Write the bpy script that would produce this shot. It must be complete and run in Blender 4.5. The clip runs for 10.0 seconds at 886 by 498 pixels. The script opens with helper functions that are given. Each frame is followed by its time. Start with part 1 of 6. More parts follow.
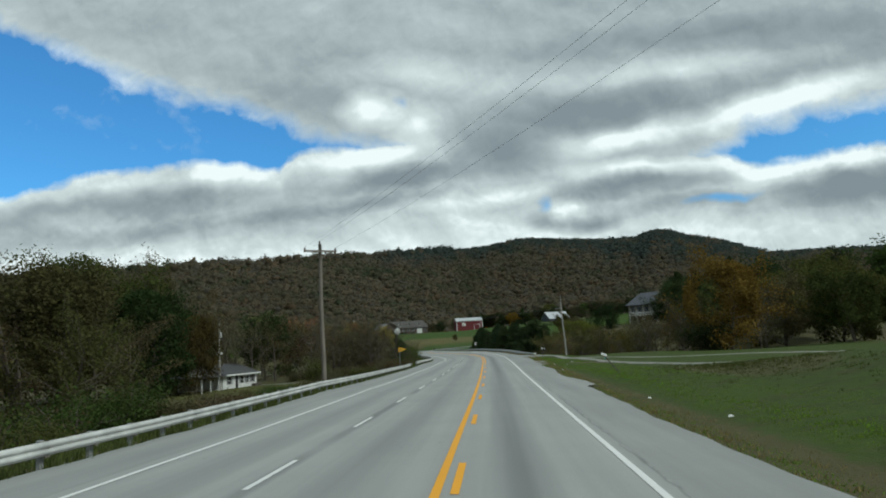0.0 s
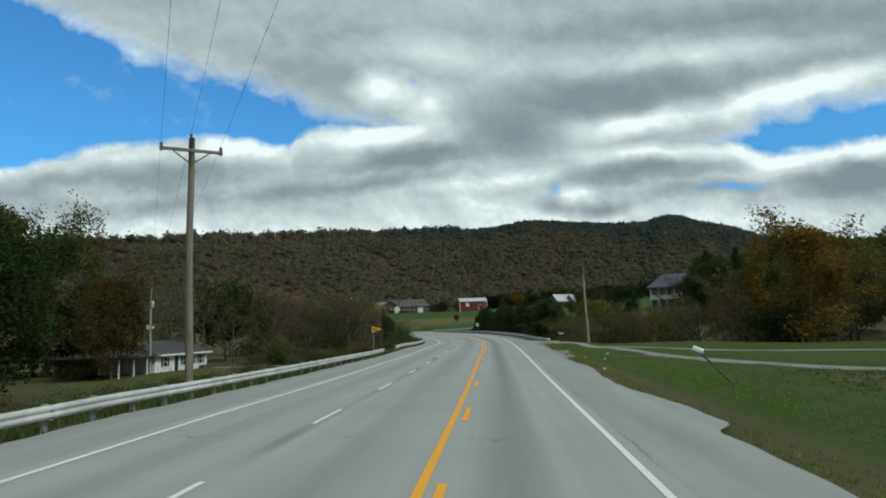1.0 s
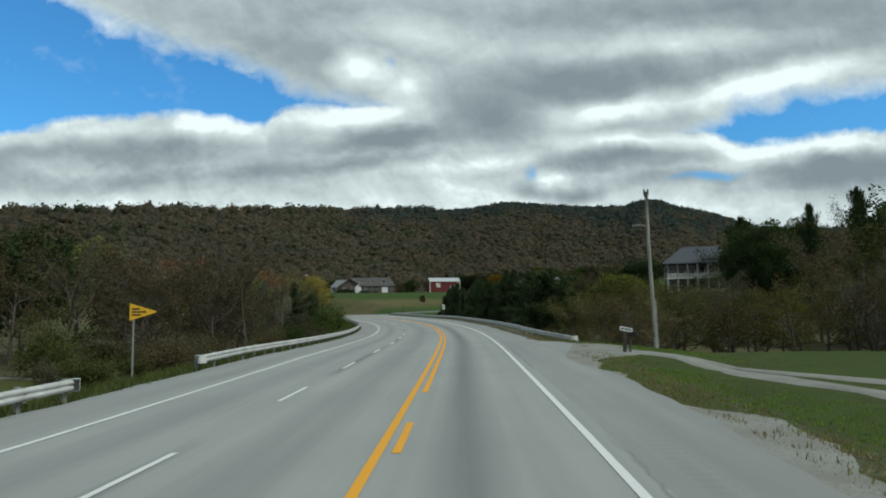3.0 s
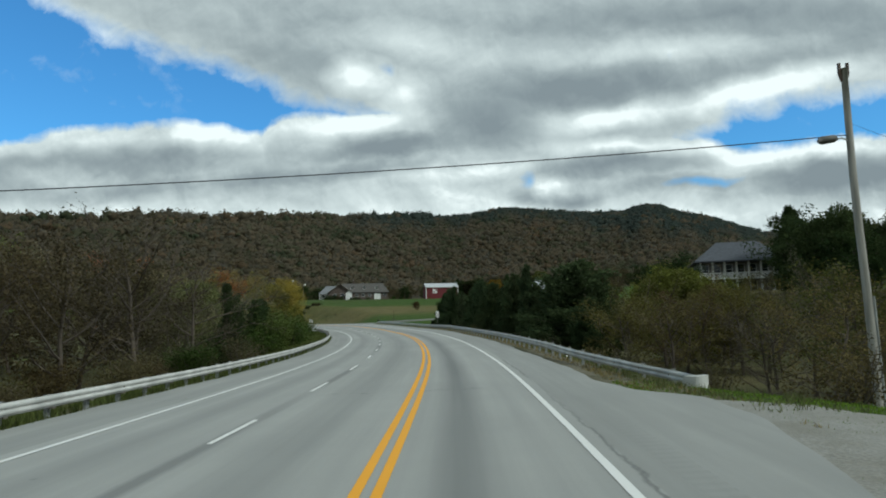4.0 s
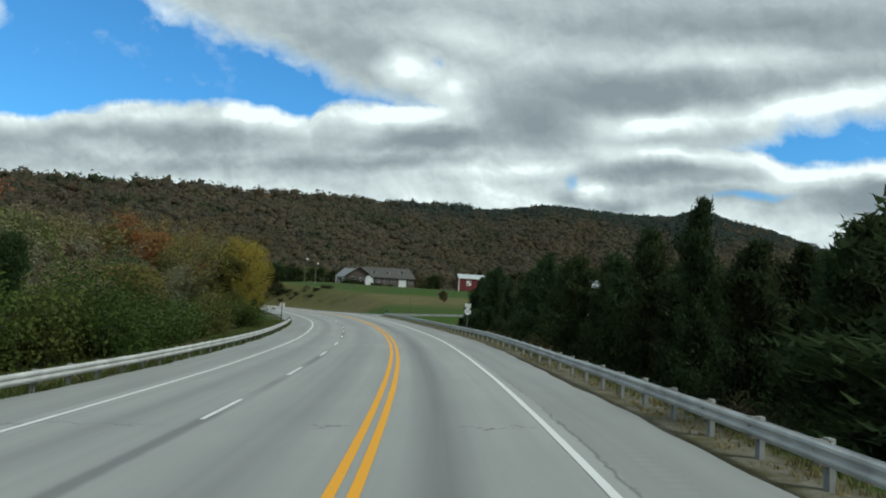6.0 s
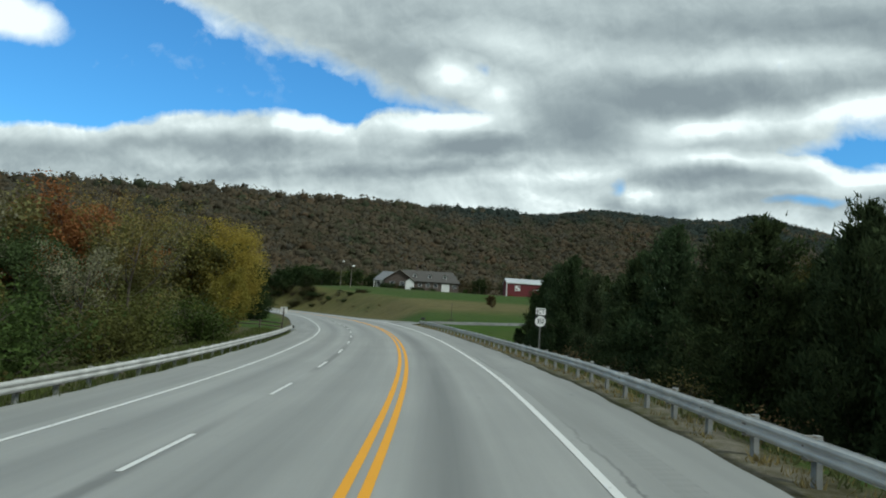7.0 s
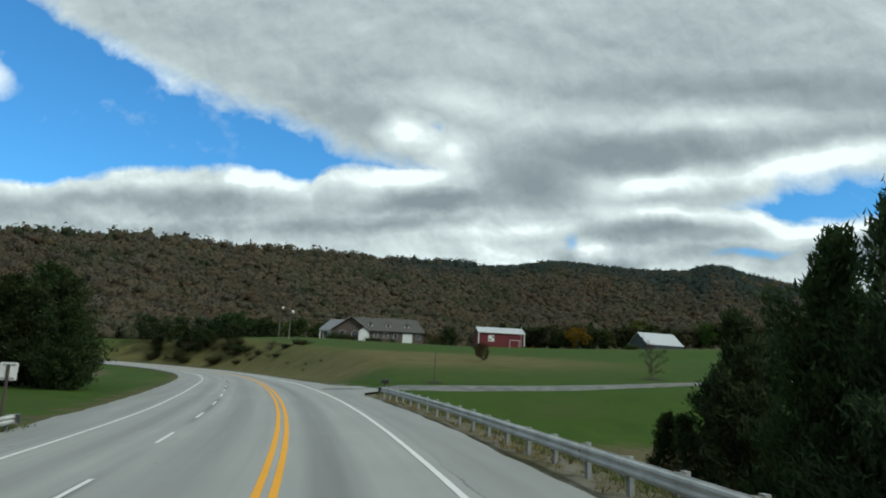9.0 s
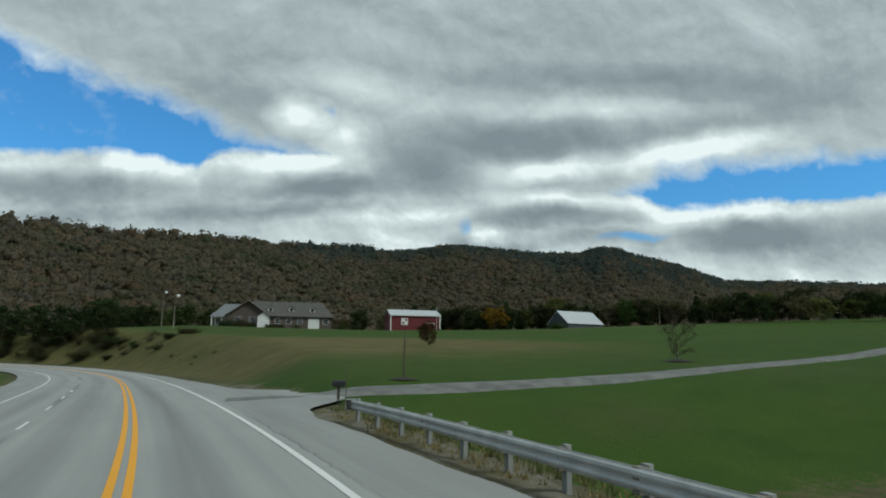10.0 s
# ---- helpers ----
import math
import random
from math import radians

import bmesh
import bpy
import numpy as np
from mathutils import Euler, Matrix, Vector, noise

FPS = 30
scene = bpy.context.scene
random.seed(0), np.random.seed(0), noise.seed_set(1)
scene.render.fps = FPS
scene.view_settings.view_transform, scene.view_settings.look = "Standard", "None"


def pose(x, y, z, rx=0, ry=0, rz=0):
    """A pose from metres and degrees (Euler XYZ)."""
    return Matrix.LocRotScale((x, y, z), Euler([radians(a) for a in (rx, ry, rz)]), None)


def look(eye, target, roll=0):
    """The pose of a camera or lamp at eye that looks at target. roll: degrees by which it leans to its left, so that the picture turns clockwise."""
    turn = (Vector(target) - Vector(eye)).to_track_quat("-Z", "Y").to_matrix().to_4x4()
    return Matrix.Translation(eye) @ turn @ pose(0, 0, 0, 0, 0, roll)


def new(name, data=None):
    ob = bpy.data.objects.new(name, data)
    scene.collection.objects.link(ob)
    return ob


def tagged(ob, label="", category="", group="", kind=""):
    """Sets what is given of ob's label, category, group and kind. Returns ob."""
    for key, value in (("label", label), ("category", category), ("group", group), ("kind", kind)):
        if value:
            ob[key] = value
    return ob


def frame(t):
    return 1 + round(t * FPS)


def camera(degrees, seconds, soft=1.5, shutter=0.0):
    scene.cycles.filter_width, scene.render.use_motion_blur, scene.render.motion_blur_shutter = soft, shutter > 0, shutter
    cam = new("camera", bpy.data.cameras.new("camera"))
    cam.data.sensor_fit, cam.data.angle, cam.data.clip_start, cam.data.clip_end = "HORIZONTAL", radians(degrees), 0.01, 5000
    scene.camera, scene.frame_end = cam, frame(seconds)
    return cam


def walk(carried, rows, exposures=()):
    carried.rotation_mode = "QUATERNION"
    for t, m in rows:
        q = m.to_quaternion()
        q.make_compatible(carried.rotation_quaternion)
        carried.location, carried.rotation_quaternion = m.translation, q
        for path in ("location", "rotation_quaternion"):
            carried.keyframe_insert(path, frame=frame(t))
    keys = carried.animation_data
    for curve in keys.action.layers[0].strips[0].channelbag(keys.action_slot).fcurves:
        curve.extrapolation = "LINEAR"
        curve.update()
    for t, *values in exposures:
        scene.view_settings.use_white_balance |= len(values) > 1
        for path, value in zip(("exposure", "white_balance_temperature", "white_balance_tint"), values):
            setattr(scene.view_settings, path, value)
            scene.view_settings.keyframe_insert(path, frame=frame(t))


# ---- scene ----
cam = camera(65.42, 10.0, soft=1.9)
# seconds, eye, yaw to the left, pitch up, lean to the left
PATH = [
    (0, 1.024, 0.019, 2.160, 3.61, 8.36, -3.48),
    (0.5, 1.044, 11.411, 2.190, 4.75, 7.82, -2.69),
    (1, 1.172, 22.744, 2.178, 4.29, 6.82, -1.79),
    (1.5, 1.295, 33.954, 2.179, 3.13, 6.14, -2.12),
    (2, 1.287, 45.118, 2.209, 2.20, 6.49, -2.36),
    (2.5, 1.256, 56.318, 2.277, 2.43, 5.46, -1.02),
    (3, 1.205, 67.588, 2.396, 2.26, 5.35, -0.81),
    (3.5, 1.126, 78.906, 2.511, 1.92, 5.83, -1.30),
    (4, 0.983, 90.210, 2.602, 2.08, 5.95, -1.20),
    (4.5, 0.737, 101.480, 2.705, 2.97, 5.37, -0.06),
    (5, 0.319, 112.687, 2.790, 3.28, 4.96, 2.12),
    (5.5, -0.190, 123.852, 2.864, 4.02, 5.04, 3.12),
    (6, -0.904, 134.975, 2.958, 5.19, 5.47, 3.24),
    (6.5, -1.935, 146.081, 3.072, 6.84, 5.77, 3.31),
    (7, -3.319, 157.167, 3.171, 8.99, 5.80, 3.61),
    (7.5, -5.015, 168.134, 3.260, 10.50, 6.49, 3.33),
    (8, -7.000, 178.908, 3.347, 12.54, 7.80, 3.04),
    (8.5, -9.079, 189.571, 3.439, 11.15, 9.13, 2.35),
    (9, -11.609, 200.078, 3.550, 5.51, 10.53, 2.60),
    (9.5, -14.516, 210.502, 3.686, -0.39, 11.10, 1.46),
    (10, -17.623, 220.919, 3.846, -3.31, 9.59, 0.45),
]


def facing(yaw, pitch):
    y, p = radians(yaw), radians(pitch)
    return Vector((-math.sin(y) * math.cos(p), math.cos(y) * math.cos(p), math.sin(p)))


walk(cam, [(t, look((x, y, z), Vector((x, y, z)) + facing(yaw, pitch), roll)) for t, x, y, z, yaw, pitch, roll in PATH], [(0, 0.18, 6150, 0), (4, 0.24, 6150, 0), (7, 0.33, 6150, 0), (9.1, 0.31, 6150, 0), (9.5, 0.24, 6150, 0), (9.8, 0.13, 6150, 0), (10, 0.1, 6150, 0)])

KNOTS = np.arange(-20, 461, 20.0)
BEND = np.array([-1.31, -1.09, 0.45, 2.71, 2.10, 1.05, 5.44, 23.55, 24.50, 22.30, 25.44, 24.45, 30.50, 21.61, 6.16, 6.03, 19.39, 36.04, 52.66, 68.00, 72.00, 68.00, 60.00, 50.00, 40.00]) * 1e-4
GRADE = np.array([0.94, 0.47, -0.16, 0.20, 0.89, 0.58, 0.89, 0.62, 1.04, 0.73, 0.74, 1.29, 1.55, 1.19, 0.67, -0.04, 0.31, 0.73, 1.17, 1.60, 1.80, 1.80, 1.60, 1.40, 1.20]) * 0.01
SLOPE = np.array([-1.63, -3.25, -3.37, -3.52, -2.18, 1.02, 1.67, 3.03, 4.12, 5.00, 6.10, 4.92, 5.24, 7.07, 7.06, 6.01, 4.35, 3.09, 2.73, 2.60, 2.60, 3.00, 3.50, 4.00, 4.00]) * 0.01
CROWN = np.array([1.49, 1.55, 1.81, 0.58, 1.11, -0.48, -1.74, -0.59, 0.30, 0.54, -0.66, -0.24, 0.47, 0.98, 1.23, 0.62, 0.26, 0.06, -0.07, -0.17, -0.04, -0.02, -0.02, -0.01, -0.01]) * 0.01
DASH_PHASE = 11.56
# left edge line, dashed line, right edge line, left rail, right rail
OFFSETS = [-6.21, -3.22, 3.39, -8.89, 6.34]
RAIL_TOP = 0.54

# ---- world and sun ----
SUN_EL, SUN_AZ = 45.0, -118.0  # height, and turn to the left of +y


class Nodes:
    """Short calls for building a node tree."""

    def __init__(self, tree):
        self.tree = tree
        tree.nodes.clear()

    def put(self, value, socket):
        if isinstance(value, (int, float, tuple, list)):
            socket.default_value = value
        elif value is not None:
            self.tree.links.new(value, socket)

    def add(self, kind, *inputs, **settings):
        n = self.tree.nodes.new(kind)
        for key, v in settings.items():
            setattr(n, key, v)
        for k, v in enumerate(inputs):
            self.put(v, n.inputs[k])
        return n

    def math(self, op, a, b=None, c=None, clamp=False):
        n = self.tree.nodes.new("ShaderNodeMath")
        n.operation, n.use_clamp = op, clamp
        for k, v in enumerate((a, b, c)):
            self.put(v, n.inputs[k])
        return n.outputs[0]

    def mix(self, f, a, b, kind="MIX"):
        n = self.tree.nodes.new("ShaderNodeMix")
        n.data_type, n.blend_type = "RGBA", kind
        for v, k in ((f, 0), (a, 6), (b, 7)):
            self.put((*v, 1) if isinstance(v, tuple) and len(v) == 3 else v, n.inputs[k])
        return n.outputs[2]

    def ramp(self, f, *stops):
        n = self.tree.nodes.new("ShaderNodeValToRGB")
        e = n.color_ramp.elements
        while len(e) < len(stops):
            e.new(0.5)
        for k, (p, c) in enumerate(stops):
            e[k].position = p
            e[k].color = (c, c, c, 1) if isinstance(c, (int, float)) else (*c, 1)
        self.put(f, n.inputs[0])
        return n.outputs[0]

    def noise(self, at, scale, detail=4, rough=0.55, warp=0.0):
        n = self.tree.nodes.new("ShaderNodeTexNoise")
        self.put(at, n.inputs["Vector"])
        n.inputs["Scale"].default_value, n.inputs["Detail"].default_value = scale, detail
        n.inputs["Roughness"].default_value, n.inputs["Distortion"].default_value = rough, warp
        return n.outputs[0]

    def scaled(self, at, x, y, z):
        n = self.tree.nodes.new("ShaderNodeVectorMath")
        n.operation = "MULTIPLY"
        self.put(at, n.inputs[0])
        n.inputs[1].default_value = (x, y, z)
        return n.outputs[0]


world = bpy.data.worlds.new("sky")
scene.world = world
world.use_nodes = True
N = Nodes(world.node_tree)
way = N.add("ShaderNodeTexCoord").outputs["Generated"]
blue = N.add("ShaderNodeTexSky", sky_type="NISHITA", sun_disc=False, sun_elevation=radians(SUN_EL), sun_rotation=radians(-SUN_AZ)).outputs[0]
blue = N.mix(1.0, blue, (0.045, 0.098, 0.139), "MULTIPLY")


def dotted(v):
    n = N.add("ShaderNodeVectorMath", way, tuple(v), operation="DOT_PRODUCT")
    return n.outputs["Value"]


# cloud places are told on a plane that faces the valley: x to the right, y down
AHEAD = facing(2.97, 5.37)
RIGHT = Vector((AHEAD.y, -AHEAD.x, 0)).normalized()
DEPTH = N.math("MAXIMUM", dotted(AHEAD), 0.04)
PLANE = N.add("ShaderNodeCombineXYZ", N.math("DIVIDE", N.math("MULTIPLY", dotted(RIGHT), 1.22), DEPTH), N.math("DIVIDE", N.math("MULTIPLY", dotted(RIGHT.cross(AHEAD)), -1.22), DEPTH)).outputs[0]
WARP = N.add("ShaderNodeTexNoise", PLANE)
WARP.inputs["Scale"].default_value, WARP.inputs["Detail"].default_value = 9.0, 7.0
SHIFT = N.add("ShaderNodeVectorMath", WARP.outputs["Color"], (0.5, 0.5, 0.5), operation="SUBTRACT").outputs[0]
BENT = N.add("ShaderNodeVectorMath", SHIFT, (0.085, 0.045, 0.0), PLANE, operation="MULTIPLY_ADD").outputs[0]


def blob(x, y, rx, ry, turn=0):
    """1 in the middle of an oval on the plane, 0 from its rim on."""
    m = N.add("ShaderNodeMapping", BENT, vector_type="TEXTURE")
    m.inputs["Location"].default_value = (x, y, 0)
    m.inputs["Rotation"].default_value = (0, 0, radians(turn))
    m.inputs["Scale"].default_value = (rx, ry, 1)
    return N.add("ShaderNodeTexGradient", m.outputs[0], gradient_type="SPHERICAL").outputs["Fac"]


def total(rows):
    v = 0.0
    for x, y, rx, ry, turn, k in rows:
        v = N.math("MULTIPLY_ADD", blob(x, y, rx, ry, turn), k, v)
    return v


SPLIT = N.add("ShaderNodeSeparateXYZ", BENT)
PX, PY = SPLIT.outputs[0], SPLIT.outputs[1]


def outline(points):
    """The height of a cloud's edge over x, through points of the plane."""
    lo, hi = points[0][0], points[-1][0]
    stops = [((x - lo) / (hi - lo), (y + 1.2) / 1.4) for x, y in points]
    v = N.ramp(N.math("MULTIPLY", N.math("SUBTRACT", PX, lo), 1 / (hi - lo), clamp=True), *stops)
    return N.math("MULTIPLY_ADD", v, 1.4, -1.2)


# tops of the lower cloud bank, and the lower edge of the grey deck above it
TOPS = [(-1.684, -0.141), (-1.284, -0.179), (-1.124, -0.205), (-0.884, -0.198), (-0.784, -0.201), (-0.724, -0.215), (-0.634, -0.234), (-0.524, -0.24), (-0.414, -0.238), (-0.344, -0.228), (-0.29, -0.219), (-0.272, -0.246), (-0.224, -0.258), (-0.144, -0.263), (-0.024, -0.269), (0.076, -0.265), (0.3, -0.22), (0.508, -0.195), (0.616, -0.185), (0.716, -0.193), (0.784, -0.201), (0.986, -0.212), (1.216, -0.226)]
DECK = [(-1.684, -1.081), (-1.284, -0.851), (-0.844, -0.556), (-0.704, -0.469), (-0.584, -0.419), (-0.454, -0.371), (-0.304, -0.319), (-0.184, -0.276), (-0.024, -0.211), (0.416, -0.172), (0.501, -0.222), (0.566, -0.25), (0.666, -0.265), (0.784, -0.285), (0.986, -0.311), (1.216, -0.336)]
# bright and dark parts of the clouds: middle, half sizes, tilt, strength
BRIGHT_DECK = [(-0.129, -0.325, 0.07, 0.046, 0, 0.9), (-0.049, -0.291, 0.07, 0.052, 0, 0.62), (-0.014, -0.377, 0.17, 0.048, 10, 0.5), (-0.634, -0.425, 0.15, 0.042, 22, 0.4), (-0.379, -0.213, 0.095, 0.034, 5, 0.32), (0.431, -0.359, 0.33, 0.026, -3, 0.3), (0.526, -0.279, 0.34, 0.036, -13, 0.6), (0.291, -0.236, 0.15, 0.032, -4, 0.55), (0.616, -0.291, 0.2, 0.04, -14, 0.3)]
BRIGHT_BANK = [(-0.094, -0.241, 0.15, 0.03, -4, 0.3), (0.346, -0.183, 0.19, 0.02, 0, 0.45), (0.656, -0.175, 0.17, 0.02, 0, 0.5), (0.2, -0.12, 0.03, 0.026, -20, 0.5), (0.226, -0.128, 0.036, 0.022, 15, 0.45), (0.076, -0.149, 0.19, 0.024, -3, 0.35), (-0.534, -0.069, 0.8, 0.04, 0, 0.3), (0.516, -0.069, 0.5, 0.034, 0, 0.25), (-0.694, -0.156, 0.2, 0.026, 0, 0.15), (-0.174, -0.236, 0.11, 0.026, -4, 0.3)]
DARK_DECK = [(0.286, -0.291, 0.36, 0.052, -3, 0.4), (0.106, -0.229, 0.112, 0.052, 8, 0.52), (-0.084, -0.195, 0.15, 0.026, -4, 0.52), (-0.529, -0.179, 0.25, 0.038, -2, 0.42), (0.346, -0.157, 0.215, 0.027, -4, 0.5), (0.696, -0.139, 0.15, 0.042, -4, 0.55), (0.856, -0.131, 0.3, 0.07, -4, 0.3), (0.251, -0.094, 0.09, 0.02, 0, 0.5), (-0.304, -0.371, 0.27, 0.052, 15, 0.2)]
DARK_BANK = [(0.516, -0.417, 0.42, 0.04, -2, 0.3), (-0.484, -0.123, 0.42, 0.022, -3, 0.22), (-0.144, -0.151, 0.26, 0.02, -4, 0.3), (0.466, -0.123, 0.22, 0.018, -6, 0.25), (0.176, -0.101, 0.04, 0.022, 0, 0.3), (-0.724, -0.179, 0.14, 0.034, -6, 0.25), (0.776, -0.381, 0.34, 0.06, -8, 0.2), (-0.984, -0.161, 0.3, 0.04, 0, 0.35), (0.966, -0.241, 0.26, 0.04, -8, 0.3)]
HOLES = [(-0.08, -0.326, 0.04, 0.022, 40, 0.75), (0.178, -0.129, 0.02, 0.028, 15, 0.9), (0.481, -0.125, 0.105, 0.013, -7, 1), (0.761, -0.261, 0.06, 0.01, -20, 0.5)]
FINE = N.noise(N.scaled(PLANE, 1.0, 1.35, 1.0), 5.5, 6, 0.5, 0.5)
ABOVE = N.add("ShaderNodeVectorMath", PLANE, (0.01, -0.022, 0.0), operation="ADD").outputs[0]
FINE_ABOVE = N.noise(N.scaled(ABOVE, 1.0, 1.35, 1.0), 5.5, 6, 0.5, 0.5)
relief = N.math("SUBTRACT", FINE, FINE_ABOVE)  # puffs are lit from above
WIDE = N.noise(N.scaled(PLANE, 1.0, 2.2, 1.0), 3.2, 4, 0.5, 0.2)
PUFF = N.noise(PLANE, 24.0, 6, 0.6, 0.4)
PUFF_ABOVE = N.noise(N.add("ShaderNodeVectorMath", PLANE, (0.003, -0.007, 0.0), operation="ADD").outputs[0], 24.0, 6, 0.6, 0.4)
relief = N.math("MULTIPLY_ADD", N.math("SUBTRACT", PUFF, PUFF_ABOVE), 0.22, relief)
lump = N.math("MULTIPLY_ADD", N.math("SUBTRACT", PUFF, 0.5), 0.4, N.math("MULTIPLY", N.math("SUBTRACT", FINE, 0.5), 0.7))
below_top = N.math("MULTIPLY_ADD", lump, 0.05, N.math("SUBTRACT", PY, outline(TOPS)))
above_edge = N.math("MULTIPLY_ADD", lump, 0.1, N.math("SUBTRACT", outline(DECK), PY))
bank = N.math("MULTIPLY_ADD", below_top, 70.0, 0.5, clamp=True)
deck = N.ramp(N.math("MULTIPLY_ADD", above_edge, 20.0, 0.5), (0.1, 0.0), (0.45, 0.55), (0.9, 1.0))
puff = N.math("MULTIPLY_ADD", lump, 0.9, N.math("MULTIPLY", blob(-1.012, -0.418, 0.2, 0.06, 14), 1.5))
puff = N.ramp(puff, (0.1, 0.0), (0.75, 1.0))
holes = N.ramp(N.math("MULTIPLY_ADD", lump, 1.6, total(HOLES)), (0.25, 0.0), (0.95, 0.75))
covered = N.math("MAXIMUM", N.math("MAXIMUM", bank, deck), puff)
clear = N.math("SUBTRACT", 1.0, N.math("MULTIPLY", covered, N.math("SUBTRACT", 1.0, holes)))
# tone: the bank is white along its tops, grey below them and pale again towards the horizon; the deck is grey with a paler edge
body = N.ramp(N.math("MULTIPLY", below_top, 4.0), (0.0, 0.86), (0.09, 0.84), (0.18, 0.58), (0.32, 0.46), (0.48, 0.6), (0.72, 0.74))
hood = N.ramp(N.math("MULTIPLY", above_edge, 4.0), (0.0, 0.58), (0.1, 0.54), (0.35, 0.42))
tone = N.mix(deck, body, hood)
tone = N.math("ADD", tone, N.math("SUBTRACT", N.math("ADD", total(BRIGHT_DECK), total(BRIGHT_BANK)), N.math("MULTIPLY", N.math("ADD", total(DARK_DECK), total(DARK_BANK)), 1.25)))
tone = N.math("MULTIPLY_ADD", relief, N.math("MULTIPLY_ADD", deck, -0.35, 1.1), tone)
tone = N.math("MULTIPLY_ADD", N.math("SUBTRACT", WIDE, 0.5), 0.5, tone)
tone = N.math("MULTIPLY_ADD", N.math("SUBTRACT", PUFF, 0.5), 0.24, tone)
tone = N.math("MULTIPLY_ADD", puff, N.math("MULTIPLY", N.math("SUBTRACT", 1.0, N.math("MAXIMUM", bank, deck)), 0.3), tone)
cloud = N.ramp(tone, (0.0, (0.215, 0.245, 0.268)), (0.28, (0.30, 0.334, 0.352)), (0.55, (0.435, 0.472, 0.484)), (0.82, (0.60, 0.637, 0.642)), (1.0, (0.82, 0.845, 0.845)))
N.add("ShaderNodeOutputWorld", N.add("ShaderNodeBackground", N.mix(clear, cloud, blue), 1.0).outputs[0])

sun = new("sun", bpy.data.lights.new("sun", "SUN"))
sun.data.energy, sun.data.angle, sun.data.color = 1.9, radians(14), (1.0, 0.985, 0.94)
sun.matrix_world = look(facing(SUN_AZ, SUN_EL) * 500, (0, 0, 0))

# ---- materials ----


def material(name):
    m = bpy.data.materials.new(name)
    m.use_nodes = True
    n = Nodes(m.node_tree)
    b = n.add("ShaderNodeBsdfPrincipled")
    n.add("ShaderNodeOutputMaterial", b.outputs[0])
    return m, n, b


def bumped(n, b, height, distance, strength=0.6):
    k = n.add("ShaderNodeBump")
    k.inputs["Strength"].default_value, k.inputs["Distance"].default_value = strength, distance
    n.put(height, k.inputs["Height"])
    n.put(k.outputs[0], b.inputs["Normal"])


def plain(name, colour, rough=0.6, metal=0.0, grain=0.15, scale=6.0, bump=0.0, tint=None, stretch=(1, 1, 1)):
    """A surface of one stuff, uneven at two scales."""
    m, n, b = material(name)
    at = n.scaled(n.add("ShaderNodeTexCoord").outputs["Object"], *stretch)
    big, fine = n.noise(at, scale, 3), n.noise(at, scale * 9, 4)
    dark = tuple(c * (1 - 1.6 * grain) for c in colour)
    light = tint or tuple(min(1, c * (1 + grain)) for c in colour)
    c = n.mix(n.ramp(big, (0.3, 0.0), (0.7, 1.0)), dark, light)
    c = n.mix(n.math("MULTIPLY", fine, grain * 1.5), c, tuple(v * 0.55 for v in colour))
    n.put(c, b.inputs["Base Color"])
    b.inputs["Roughness"].default_value, b.inputs["Metallic"].default_value = rough, metal
    if bump:
        bumped(n, b, fine, bump)
    return m


def band(n, v, at, half, soft):
    """1 within half of at, fading over soft."""
    d = n.math("ABSOLUTE", n.math("SUBTRACT", v, at))
    return n.math("MULTIPLY", n.math("SUBTRACT", half + soft, d), 1 / soft, clamp=True)


